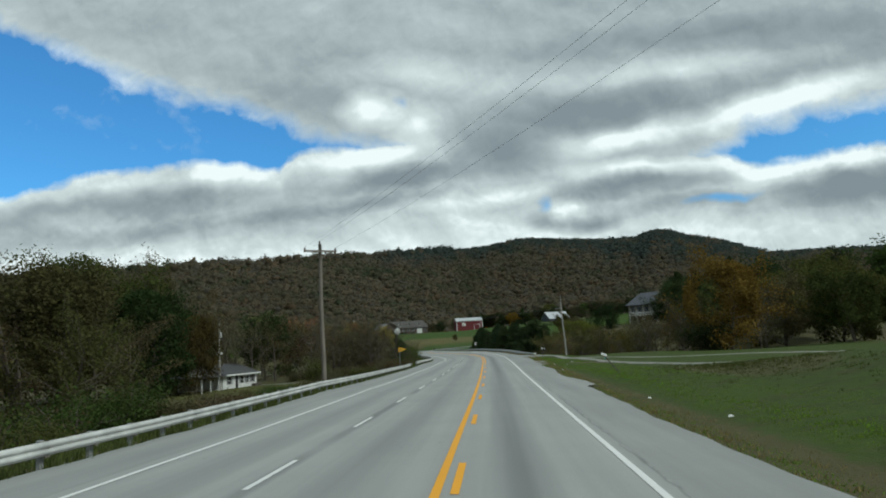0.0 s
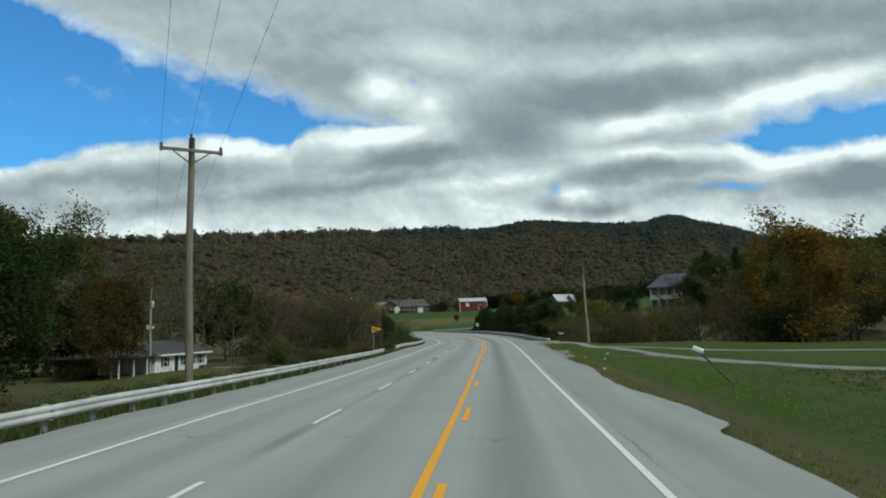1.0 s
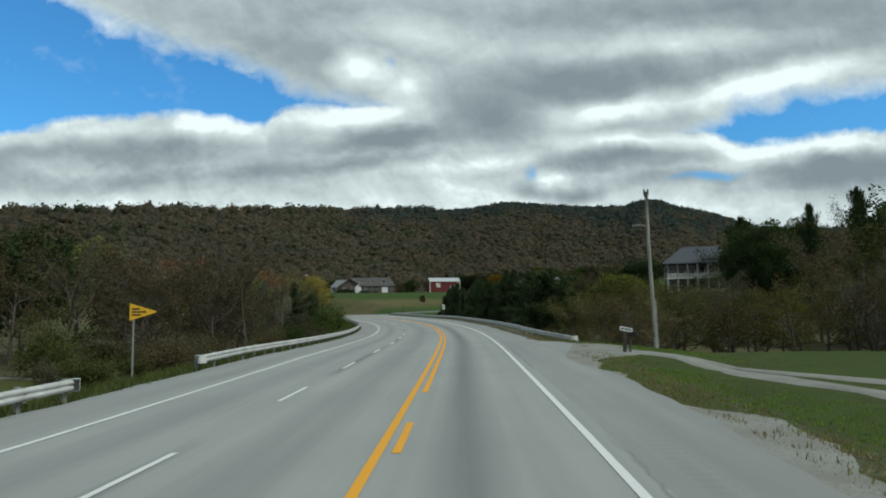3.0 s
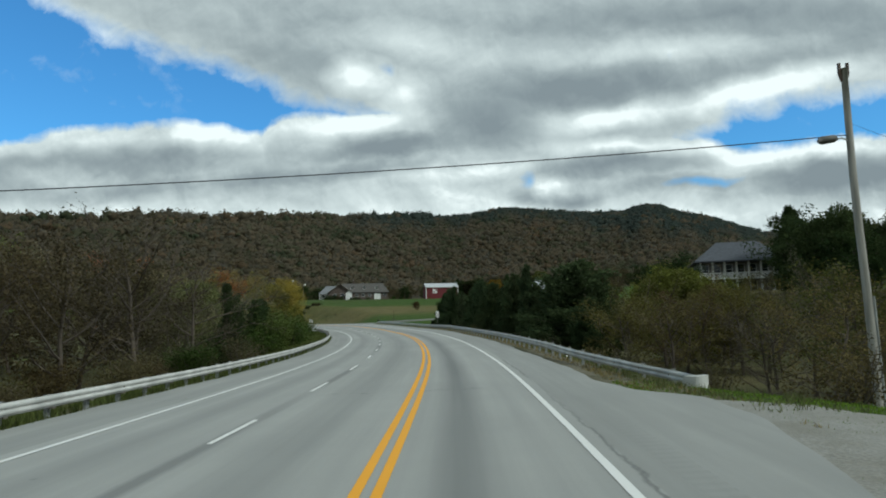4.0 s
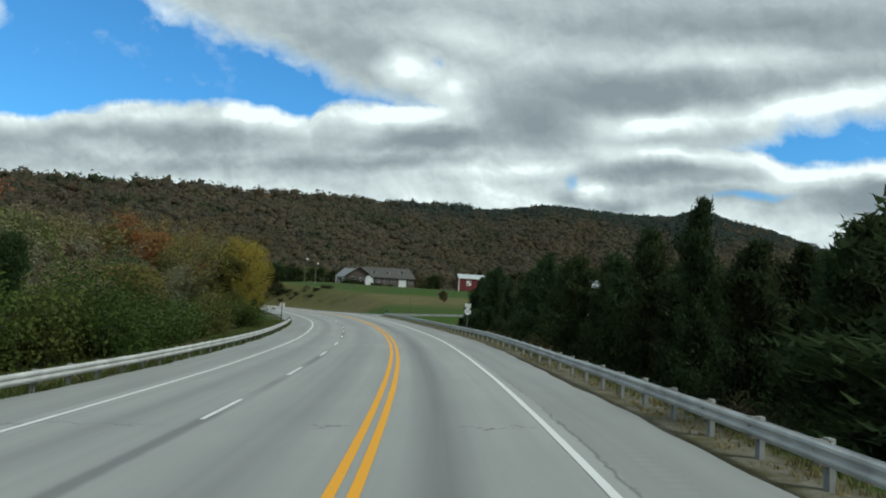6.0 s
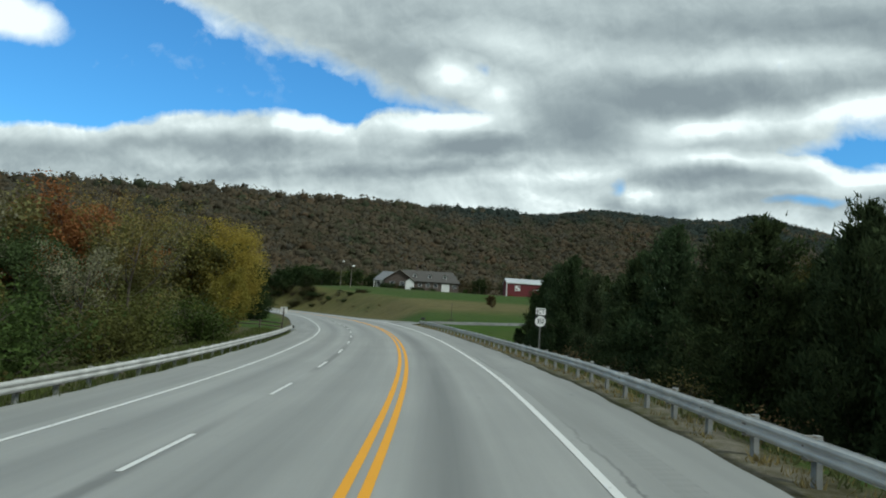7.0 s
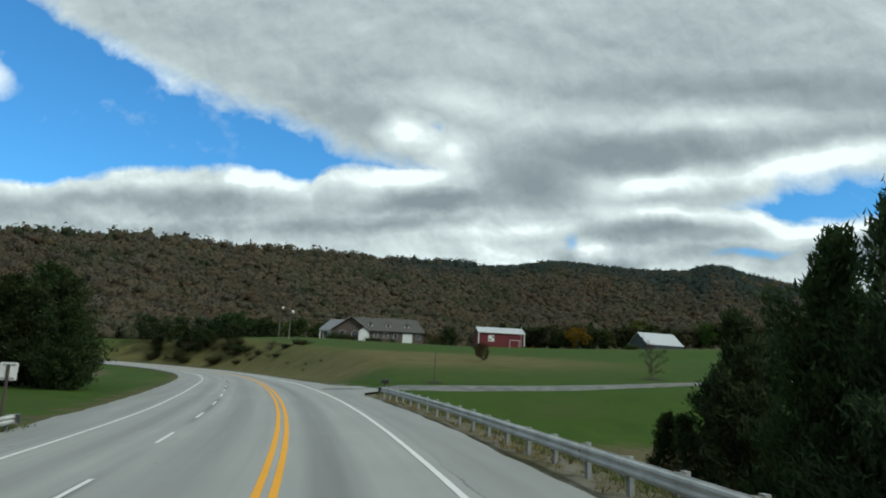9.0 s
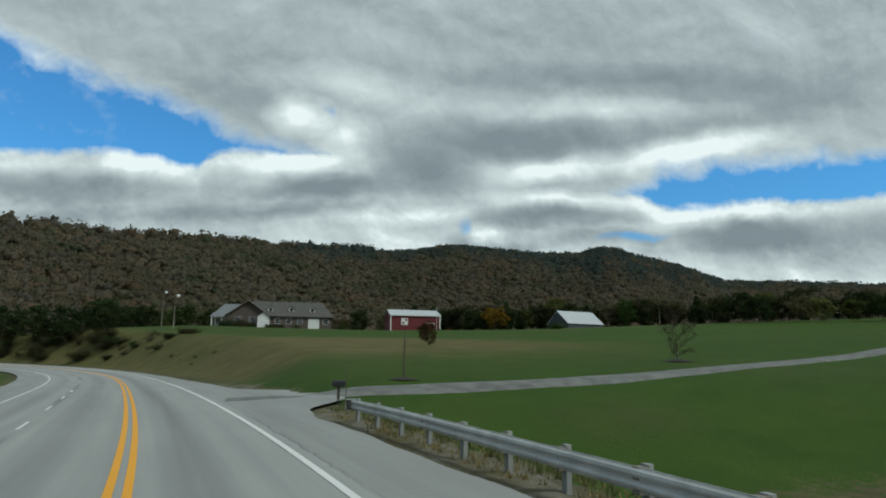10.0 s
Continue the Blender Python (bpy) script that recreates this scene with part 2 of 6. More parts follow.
def asphalt():
    m, n, b = material("worn_asphalt")
    at = n.add("ShaderNodeTexCoord").outputs["Object"]
    uv = n.add("ShaderNodeUVMap", uv_map="road").outputs[0]
    sep = n.add("ShaderNodeSeparateXYZ", uv)
    u, s = sep.outputs[0], sep.outputs[1]
    streak = n.noise(n.scaled(uv, 1.6, 0.035, 1), 1.0, 4, 0.6)
    blotch, fine = n.noise(at, 0.22, 4, 0.6), n.noise(at, 38, 3, 0.7)
    c = n.mix(n.ramp(streak, (0.3, 0.0), (0.7, 1.0)), (0.29, 0.293, 0.276), (0.37, 0.372, 0.348))
    c = n.mix(n.ramp(blotch, (0.35, 0.0), (0.75, 0.45)), c, (0.25, 0.254, 0.242))
    wheel = n.math("ADD", band(n, u, 1.35, 0.1, 0.6), n.math("MULTIPLY", band(n, u, -1.6, 0.2, 0.7), 0.5))
    wheel = n.math("MULTIPLY_ADD", band(n, u, -4.75, 0.15, 0.6), 0.5, wheel)
    uneven = n.ramp(n.noise(n.scaled(uv, 0.9, 0.02, 1), 1.3, 3), (0.25, 0.4), (0.7, 1.0))
    c = n.mix(n.math("MULTIPLY", n.math("MULTIPLY", wheel, uneven), 0.8), c, (0.118, 0.122, 0.12))
    shoulder = n.math("ADD", n.math("GREATER_THAN", u, 3.75), n.math("LESS_THAN", u, -6.6))
    c = n.mix(n.math("MULTIPLY", shoulder, n.ramp(n.noise(n.scaled(uv, 0.8, 0.06, 1), 1.2, 4), (0.3, 0.1), (0.7, 0.6))), c, (0.19, 0.193, 0.18))
    wob = n.math("MULTIPLY", n.math("SUBTRACT", n.noise(n.scaled(uv, 1, 0.6, 1), 1.5, 4, 0.7), 0.5), 0.35)
    seam = n.math("MULTIPLY", band(n, n.math("MULTIPLY_ADD", wob, 0.4, u), -3.2, 0.08, 0.14), 0.55)
    seam = n.math("MAXIMUM", seam, n.math("MULTIPLY", band(n, n.math("ADD", u, wob), 3.72, 0.005, 0.05), 0.7))
    seam = n.math("MULTIPLY", seam, n.ramp(n.noise(n.scaled(uv, 0, 0.05, 1), 1.3, 2), (0.42, 0.0), (0.55, 0.9)))
    across = n.math("PINGPONG", n.math("ADD", s, n.math("MULTIPLY", n.math("SUBTRACT", n.noise(uv, 0.8, 4, 0.7), 0.5), 2.2)), 18.5)
    crack = n.math("MULTIPLY", n.math("LESS_THAN", across, 0.02), n.ramp(n.noise(uv, 0.35, 2), (0.48, 0.0), (0.56, 0.8)))
    c = n.mix(n.math("MAXIMUM", seam, crack), c, (0.06, 0.062, 0.062))
    groove = n.math("LESS_THAN", n.math("FRACT", n.math("MULTIPLY", s, 3.3)), 0.45)
    rumble = n.math("MULTIPLY", n.math("MULTIPLY", groove, band(n, u, 4.35, 0.2, 0.03)), n.math("GREATER_THAN", s, 52.0))
    c = n.mix(n.math("MULTIPLY", rumble, 0.08), c, (0.11, 0.112, 0.11))
    spot = n.ramp(n.noise(at, 1.9, 2), (0.76, 0.0), (0.8, 0.55))
    c = n.mix(spot, c, (0.11, 0.112, 0.112))
    c = n.mix(n.math("MULTIPLY", fine, 0.35), c, (0.15, 0.153, 0.15))
    n.put(c, b.inputs["Base Color"])
    b.inputs["Roughness"].default_value, b.inputs["Specular IOR Level"].default_value = 0.82, 0.35
    bumped(n, b, n.math("SUBTRACT", fine, n.math("MULTIPLY", rumble, 1.5)), 0.006, 0.5)
    return m


def paint(name, colour, worn):
    m, n, b = material(name)
    at = n.add("ShaderNodeTexCoord").outputs["Object"]
    chip, fine = n.noise(at, 5, 5, 0.7), n.noise(at, 60, 3)
    c = n.mix(n.math("MULTIPLY", n.noise(at, 0.5, 3), 0.5), colour, tuple(v * 0.75 for v in colour))
    c = n.mix(n.ramp(chip, (worn, 0.0), (worn + 0.08, 0.8)), c, (0.17, 0.17, 0.165))
    c = n.mix(n.math("MULTIPLY", fine, 0.25), c, tuple(v * 0.6 for v in colour))
    n.put(c, b.inputs["Base Color"])
    b.inputs["Roughness"].default_value = 0.7
    return m


def ground_cover():
    m, n, b = material("grass_and_soil")
    at = n.add("ShaderNodeTexCoord").outputs["Object"]
    mown = n.add("ShaderNodeAttribute", attribute_name="lawn").outputs["Fac"]
    dirt = n.add("ShaderNodeAttribute", attribute_name="bare").outputs["Fac"]
    wide, patch, fine, tuft = n.noise(at, 0.035, 4, 0.6), n.noise(at, 0.3, 5, 0.65), n.noise(at, 9, 4, 0.7), n.noise(at, 1.7, 5, 0.7)
    green = n.mix(n.ramp(patch, (0.3, 0.0), (0.7, 1.0)), (0.028, 0.064, 0.005), (0.048, 0.09, 0.008))
    green = n.mix(n.ramp(wide, (0.52, 0.0), (0.7, 0.4)), green, (0.07, 0.076, 0.024))
    green = n.mix(n.ramp(n.noise(at, 0.09, 3), (0.57, 0.0), (0.74, 0.35)), green, (0.075, 0.066, 0.028))
    rough = n.mix(n.ramp(patch, (0.3, 0.0), (0.65, 1.0)), (0.085, 0.07, 0.038), (0.13, 0.11, 0.055))
    rough = n.mix(n.ramp(wide, (0.4, 0.0), (0.6, 0.6)), rough, (0.05, 0.06, 0.02))
    fresh = n.add("ShaderNodeAttribute", attribute_name="fresh").outputs["Fac"]
    green = n.mix(n.math("MULTIPLY", fresh, n.ramp(n.noise(at, 0.22, 4, 0.65), (0.35, 0.35), (0.6, 1.0))), green, n.mix(n.ramp(tuft, (0.35, 0.0), (0.65, 1.0)), (0.038, 0.07, 0.011), (0.06, 0.097, 0.017)))
    worn = n.math("MULTIPLY", fresh, n.ramp(n.noise(n.scaled(at, 0.6, 1.0, 1.0), 0.5, 6, 0.72), (0.46, 0.0), (0.6, 0.75)))
    green = n.mix(worn, green, n.mix(n.ramp(tuft, (0.4, 0.0), (0.6, 1.0)), (0.03, 0.042, 0.012), (0.066, 0.062, 0.026)))
    faded = n.add("ShaderNodeAttribute", attribute_name="dry").outputs["Fac"]
    straw = n.mix(n.ramp(patch, (0.35, 0.0), (0.65, 1.0)), (0.11, 0.09, 0.034), (0.165, 0.128, 0.056))
    green = n.mix(n.math("MULTIPLY", faded, n.ramp(n.math("MULTIPLY_ADD", tuft, 0.5, n.math("MULTIPLY", n.noise(at, 0.12, 3), 0.7)), (0.3, 0.45), (0.6, 1.0))), green, straw)
    edge = n.math("ADD", mown, n.math("MULTIPLY", n.math("SUBTRACT", tuft, 0.5), 0.9))
    c = n.mix(n.ramp(edge, (0.4, 0.0), (0.6, 1.0)), rough, green)
    soil = n.mix(n.ramp(tuft, (0.35, 0.0), (0.65, 1.0)), (0.13, 0.112, 0.082), (0.235, 0.215, 0.175))
    gone = n.math("ADD", dirt, n.math("MULTIPLY", n.math("SUBTRACT", n.noise(at, 2.6, 5, 0.75), 0.55), 1.3))
    c = n.mix(n.math("MULTIPLY", n.ramp(gone, (0.45, 0.0), (0.8, 1.0)), n.math("MULTIPLY", dirt, 2.0, clamp=True)), c, soil)
    c = n.mix(n.math("MULTIPLY", fine, 0.45), c, (0.03, 0.042, 0.01))
    n.put(c, b.inputs["Base Color"])
    b.inputs["Roughness"].default_value, b.inputs["Specular IOR Level"].default_value = 0.95, 0.15
    bumped(n, b, n.math("ADD", fine, tuft), 0.1, 0.7)
    return m


def gravel():
    m, n, b = material("pale_gravel")
    at = n.add("ShaderNodeTexCoord").outputs["Object"]
    stones = n.add("ShaderNodeTexVoronoi", at)
    stones.inputs["Scale"].default_value = 16
    c = n.mix(stones.outputs["Distance"], (0.17, 0.168, 0.15), (0.27, 0.265, 0.24))
    c = n.mix(n.ramp(n.noise(at, 0.8, 4), (0.4, 0.0), (0.7, 0.7)), c, (0.15, 0.14, 0.11))
    n.put(c, b.inputs["Base Color"])
    b.inputs["Roughness"].default_value = 0.95
    bumped(n, b, stones.outputs["Distance"], 0.02)
    return m


def foliage(name, wet=0.0, spread_to=(0.82, 1.16)):
    """Leaves whose colour is the object's own colour, different from leaf to leaf."""
    m = bpy.data.materials.new(name)
    m.use_nodes = True
    n = Nodes(m.node_tree)
    own = n.add("ShaderNodeObjectInfo")
    each = n.add("ShaderNodeNewGeometry").outputs["Random Per Island"]
    c = n.mix(each, n.mix(1.0, own.outputs["Color"], (spread_to[0],) * 3, "MULTIPLY"), n.mix(1.0, own.outputs["Color"], (spread_to[1], spread_to[1] * 0.97, spread_to[1] * 0.85), "MULTIPLY"))
    at = n.add("ShaderNodeTexCoord").outputs["Object"]
    c = n.mix(n.ramp(n.noise(at, 0.6, 3), (0.35, 0.0), (0.7, 0.75)), c, n.mix(1.0, c, (0.82, 0.8, 0.7), "MULTIPLY"))
    d = n.add("ShaderNodeBsdfDiffuse", c)
    t = n.add("ShaderNodeBsdfTranslucent", c)
    mixed = n.add("ShaderNodeMixShader", 0.34, d.outputs[0], t.outputs[0])
    n.add("ShaderNodeOutputMaterial", mixed.outputs[0])
    return m


def woodland():
    """Far crowns in autumn colours, each its own."""
    m = bpy.data.materials.new("far_autumn_crowns")
    m.use_nodes = True
    n = Nodes(m.node_tree)
    each = n.add("ShaderNodeAttribute", attribute_name="tone").outputs["Fac"]
    at = n.add("ShaderNodeTexCoord").outputs["Object"]
    patch = n.math("MULTIPLY_ADD", n.math("SUBTRACT", n.noise(at, 0.011, 4, 0.6), 0.5), 1.7, 0.28)
    pick = n.math("MULTIPLY_ADD", each, 0.42, patch)
    ramp = n.add("ShaderNodeValToRGB", pick)
    ramp.color_ramp.interpolation = "CONSTANT"
    e = ramp.color_ramp.elements
    tones = [(0.0, (0.062, 0.074, 0.045)), (0.14, (0.092, 0.094, 0.058)), (0.3, (0.122, 0.107, 0.076)), (0.45, (0.136, 0.110, 0.074)), (0.58, (0.112, 0.104, 0.082)),
             (0.7, (0.146, 0.106, 0.068)), (0.79, (0.082, 0.090, 0.055)), (0.88, (0.153, 0.125, 0.072)), (0.95, (0.152, 0.098, 0.062))]
    while len(e) < len(tones):
        e.new(0.5)
    for k, (p, c) in enumerate(tones):
        e[k].position, e[k].color = p, (*c, 1)
    fine = n.noise(at, 0.75, 4, 0.75)
    c = n.mix(n.ramp(fine, (0.35, 0.15), (0.6, 0.0)), ramp.outputs[0], (0.07, 0.07, 0.055))
    c = n.mix(n.ramp(n.noise(at, 0.02, 3), (0.4, 0.0), (0.65, 0.6)), c, n.mix(1.0, c, (0.62, 0.66, 0.6), "MULTIPLY"))
    # conifer green of the far ridge, with distance haze mixed into the colour
    pines_haze = n.add("ShaderNodeAttribute", attribute_name="pines_haze").outputs["Fac"]
    c = n.mix(n.math("MULTIPLY", pines_haze, 0.85), c, (0.05, 0.07, 0.064))
    lit, through_it = n.add("ShaderNodeBsdfDiffuse", c), n.add("ShaderNodeBsdfTranslucent", c)
    n.add("ShaderNodeOutputMaterial", n.add("ShaderNodeMixShader", 0.42, lit.outputs[0], through_it.outputs[0]).outputs[0])
    return m


def boards(name, colour, wide, along_x=True, rough=0.8):
    """Upright boards with narrow joints."""
    m, n, b = material(name)
    at = n.add("ShaderNodeTexCoord").outputs["Object"]
    sep = n.add("ShaderNodeSeparateXYZ", at)
    v = n.math("ADD", sep.outputs[0], sep.outputs[1]) if along_x else sep.outputs[2]
    joint = n.math("LESS_THAN", n.math("FRACT", n.math("MULTIPLY", v, 1 / wide)), 0.09)
    c = n.mix(n.ramp(n.noise(n.scaled(at, 3, 3, 0.4), 2, 4), (0.3, 0.0), (0.7, 1.0)), tuple(k * 0.75 for k in colour), tuple(min(1, k * 1.15) for k in colour))
    c = n.mix(n.math("MULTIPLY", joint, 0.6), c, tuple(k * 0.3 for k in colour))
    n.put(c, b.inputs["Base Color"])
    b.inputs["Roughness"].default_value = rough
    bumped(n, b, n.math("SUBTRACT", 1.0, joint), 0.01)
    return m


def brickwork():
    m, n, b = material("brown_brick")
    at = n.add("ShaderNodeTexCoord").outputs["Object"]
    sep = n.add("ShaderNodeSeparateXYZ", at)
    flat = n.add("ShaderNodeCombineXYZ", n.math("ADD", sep.outputs[0], sep.outputs[1]), sep.outputs[2])
    k = n.add("ShaderNodeTexBrick", flat.outputs[0])
    k.inputs["Color1"].default_value, k.inputs["Color2"].default_value, k.inputs["Mortar"].default_value = (0.066, 0.047, 0.039, 1), (0.092, 0.066, 0.053, 1), (0.13, 0.118, 0.105, 1)
    k.inputs["Scale"].default_value = 4.2
    n.put(k.outputs["Color"], b.inputs["Base Color"])
    b.inputs["Roughness"].default_value = 0.9
    bumped(n, b, k.outputs["Fac"], -0.01)
    return m


ASPHALT, GROUND, GRAVEL = asphalt(), ground_cover(), gravel()
YELLOW = paint("yellow_line_paint", (0.8, 0.36, 0.008), 0.66)
WHITE = paint("white_line_paint", (0.72, 0.72, 0.69), 0.64)
GALVANISED = plain("weathered_galvanised_steel", (0.56, 0.56, 0.535), 0.55, 0.15, 0.18, 1.4, 0.002)
DARK_POST = plain("dull_dark_post", (0.1, 0.1, 0.09), 0.7, 0, 0.2, 3)
POST_STEEL = plain("dull_steel_post", (0.33, 0.34, 0.33), 0.6, 0.3, 0.2, 3)
BLOCK_WOOD = plain("grey_timber_block", (0.2, 0.18, 0.15), 0.9, 0, 0.25, 5, 0.004)
POLE_WOOD = plain("weathered_pole_timber", (0.2, 0.175, 0.145), 0.9, 0, 0.3, 2.2, 0.006, stretch=(4, 4, 0.35))
PALE_POLE = plain("bleached_pole_timber", (0.34, 0.325, 0.29), 0.9, 0, 0.25, 2.2, 0.006, stretch=(4, 4, 0.35))
DARK_WOOD = plain("dark_timber", (0.09, 0.075, 0.06), 0.9, 0, 0.3, 4, 0.004)
BARK = plain("grey_brown_bark", (0.105, 0.085, 0.065), 0.95, 0, 0.35, 5, 0.01, stretch=(3, 3, 0.6))
WIRE = plain("dark_cable", (0.03, 0.03, 0.032), 0.6)
PORCELAIN = plain("brown_insulator", (0.12, 0.08, 0.06), 0.3)
SIGN_YELLOW = plain("yellow_sign_sheet", (0.75, 0.42, 0.02), 0.45, 0, 0.06, 2)
SIGN_WHITE = plain("white_sign_sheet", (0.78, 0.78, 0.76), 0.45, 0, 0.05, 2)
SIGN_BLACK = plain("black_sign_sheet", (0.02, 0.02, 0.022), 0.5)
SIGN_BACK = plain("bare_aluminium_back", (0.55, 0.56, 0.54), 0.45, 0.5, 0.1, 2)
TEAL = plain("teal_plastic", (0.03, 0.22, 0.2), 0.5)
WHITE_WALL = boards("white_siding", (0.72, 0.72, 0.7), 0.2, False, 0.6)
SHADED_SIDING = boards("shaded_siding", (0.16, 0.15, 0.14), 0.2, False, 0.7)
TRIM = plain("white_trim", (0.75, 0.75, 0.73), 0.55)
GLASS = plain("dark_window_glass", (0.03, 0.035, 0.04), 0.08)
RED = boards("red_barn_boards", (0.13, 0.016, 0.02), 0.5)
METAL_ROOF = boards("pale_metal_roof", (0.45, 0.47, 0.49), 0.6, True, 0.5)
OLD_LANE = plain("worn_grey_lane", (0.15, 0.152, 0.14), 0.9, 0, 0.3, 1.3, 0.01)
ROOF_DARK = plain("dark_shingles", (0.055, 0.055, 0.058), 0.9, 0, 0.25, 3, 0.01)
ROOF_GREY = plain("grey_shingles", (0.062, 0.069, 0.083), 0.85, 0, 0.2, 2, 0.01)
ROOF_PALE = plain("pale_grey_shingles", (0.16, 0.17, 0.18), 0.8, 0, 0.2, 2, 0.01)
ROOF_TAN = plain("brown_grey_shingles", (0.088, 0.083, 0.076), 0.9, 0, 0.25, 2, 0.01)
BRICK = brickwork()
SOIL = plain("brown_soil", (0.105, 0.066, 0.042), 0.95, 0, 0.35, 3, 0.02)
MULCH = plain("dark_mulch", (0.03, 0.022, 0.016), 0.95, 0, 0.4, 6, 0.03)
LEAF, NEEDLE, CROWNS = foliage("leaves"), foliage("needles", spread_to=(0.7, 1.25)), woodland()
BLADE = foliage("grass_blades", spread_to=(0.6, 1.4))
BLACK_BOX = plain("black_painted_metal", (0.02, 0.02, 0.02), 0.5)
LITTER = plain("white_paper", (0.7, 0.7, 0.68), 0.7)

# ---- the road's line ----
STEP = 2.0
STATIONS = np.arange(-20, 461, STEP)


def summed(v):
    c = np.r_[0, np.cumsum((v[1:] + v[:-1]) / 2 * STEP)]
    return c - np.interp(0, STATIONS, c)


HEADING = summed(np.interp(STATIONS, KNOTS, BEND))
ROAD_X, ROAD_Y = summed(-np.sin(HEADING)), summed(np.cos(HEADING))
ROAD_Z = summed(np.interp(STATIONS, KNOTS, GRADE))
ROAD_SLOPE, ROAD_CROWN = np.interp(STATIONS, KNOTS, SLOPE), np.interp(STATIONS, KNOTS, CROWN)


def on_road(s, u, up=0.0):
    """The place s metres along the yellow line and u metres to its right."""
    s, u = np.asarray(s, float), np.asarray(u, float)
    h, x, y, z, c, k = (np.interp(s, STATIONS, v) for v in (HEADING, ROAD_X, ROAD_Y, ROAD_Z, ROAD_SLOPE, ROAD_CROWN))
    under = np.minimum(s + 20, 0)  # before the first station the road goes straight on
    return np.stack([x + u * np.cos(h) - under * np.sin(h), y + u * np.sin(h) + under * np.cos(h), z + c * u - k * np.abs(u) + up + 0 * s], -1)


def road_near(x, y):
    """Station and offset of places, arrays."""
    x, y = np.asarray(x, float), np.asarray(y, float)
    sx = np.r_[ROAD_X[0], ROAD_X]
    best = np.full(x.shape, 1e18)
    at = np.zeros(x.shape, int)
    for i in range(len(STATIONS)):
        d = (x - ROAD_X[i]) ** 2 + (y - ROAD_Y[i]) ** 2
        at = np.where(d < best, i, at)
        best = np.minimum(best, d)
    h = HEADING[at]
    dx, dy = x - ROAD_X[at], y - ROAD_Y[at]
    along = -np.sin(h) * dx + np.cos(h) * dy
    return STATIONS[at] + np.where((at == 0) | (at == len(STATIONS) - 1), np.clip(along, -300, 300), along), np.cos(h) * dx + np.sin(h) * dy


def smooth(a, b, v):
    t = np.clip((v - a) / (b - a), 0, 1)
    return t * t * (3 - 2 * t)


# the ridge seen from (0, 100): turn to the left of +y, distance, height
RIDGE = np.array([(-180, 2000, 49), (-120, 1800, 49), (-60, 1500, 82), (-36, 1600, 107), (-30, 1650, 127), (-23, 1700, 145), (-20, 1720, 184), (-17.2, 1740, 211), (-15.6, 1750, 229), (-14.7, 1750, 234), (-13.9, 1750, 229), (-13.0, 1760, 222), (-10.5, 1780, 226), (-6.5, 1800, 240), (-3, 1800, 254), (0, 1800, 243), (3.5, 1750, 237), (11, 1450, 193.5), (18, 1150, 146.5), (25, 970, 117.5), (30, 930, 108), (40, 880, 89), (60, 850, 77), (100, 1000, 59), (180, 2000, 49)])


def hill(x, y):
    r, a = np.hypot(x, y - 100), np.degrees(np.arctan2(-x, y - 100))
    d, h = np.interp(a, RIDGE[:, 0], RIDGE[:, 1]), np.interp(a, RIDGE[:, 0], RIDGE[:, 2])
    up = smooth(0.38, 1.0, r / d)
    return h * np.where(r < d, up, 1 - 0.35 * smooth(1.0, 1.8, r / d))


def bump_at(x, y, cx, cy, rx, ry, h):
    return h * np.exp(-(((x - cx) / rx) ** 2 + ((y - cy) / ry) ** 2))


def ground_z(x, y):
    """Height of the ground, arrays or numbers."""
    x, y = np.asarray(x, float), np.asarray(y, float)
    s, u = road_near(x, y)
    zr = on_road(np.clip(s, -20, 460), np.clip(u, -9.5, 7.5))[..., 2]
    mid = np.interp(s, STATIONS, ROAD_Z)
    left = mid - 0.6 - 1.7 * smooth(9, 24, -u) * smooth(225, 190, s) - 1.0 * smooth(45, 90, -u)
    left = left + 3 * smooth(270, 330, s) * smooth(25, 60, -u)
    near = mid - 0.75 + 0.55 * smooth(112, 100, s) + 1.2 * smooth(10, 21, u) * smooth(60, 34, s) - 0.4 * smooth(70, 105, s) * smooth(14, 44, u)
    near = near - 1.4 * smooth(108, 130, s) * smooth(8, 13, u) * smooth(262, 236, s)
    near = near + 8.0 * smooth(22, 66, u) * smooth(125, 200, s) * smooth(330, 250, s)
    far = 2.9 + np.interp(y, [200, 255, 296, 350, 390, 451, 520, 700], [-3, 0, 3.1, 6.4, 9.6, 12.0, 13.5, 15]) + 0.045 * np.clip(x, -80, 165) * smooth(330, 465, y)
    far = far - 1.3 * smooth(20, 80, x) * smooth(440, 340, y)
    field = near + (far - near) * smooth(236, 262, s + 0.15 * u)
    base = np.where(u > 0, field, left)
    base = base + (0.12 - 0.08 * smooth(236, 262, s)) * np.sin(x * 0.21 + 0.4 * np.sin(y * 0.13)) * np.sin(y * 0.17)
    base = base + hill(x, y) + bump_at(x, y, -70, 396, 27, 20, 1.75) + bump_at(x, y, -38, 414, 16, 18, 0.7) + bump_at(x, y, 48, 292, 24, 34, 2.4)
    way_in = smooth(92, 97, s) * smooth(112, 105, s) * (u > 0)
    edge = np.where(u > 0, smooth(6.9 + 1.5 * way_in, 10.5 + 5 * way_in + 6 * smooth(255, 290, s) + 3 * smooth(290, 335, s), u), smooth(9.5, 13, -u))
    drop = 0.14 - 0.08 * way_in
    return zr - drop + (base - zr + drop) * edge


def z_at(x, y):
    return float(ground_z(np.array([x]), np.array([y]))[0])


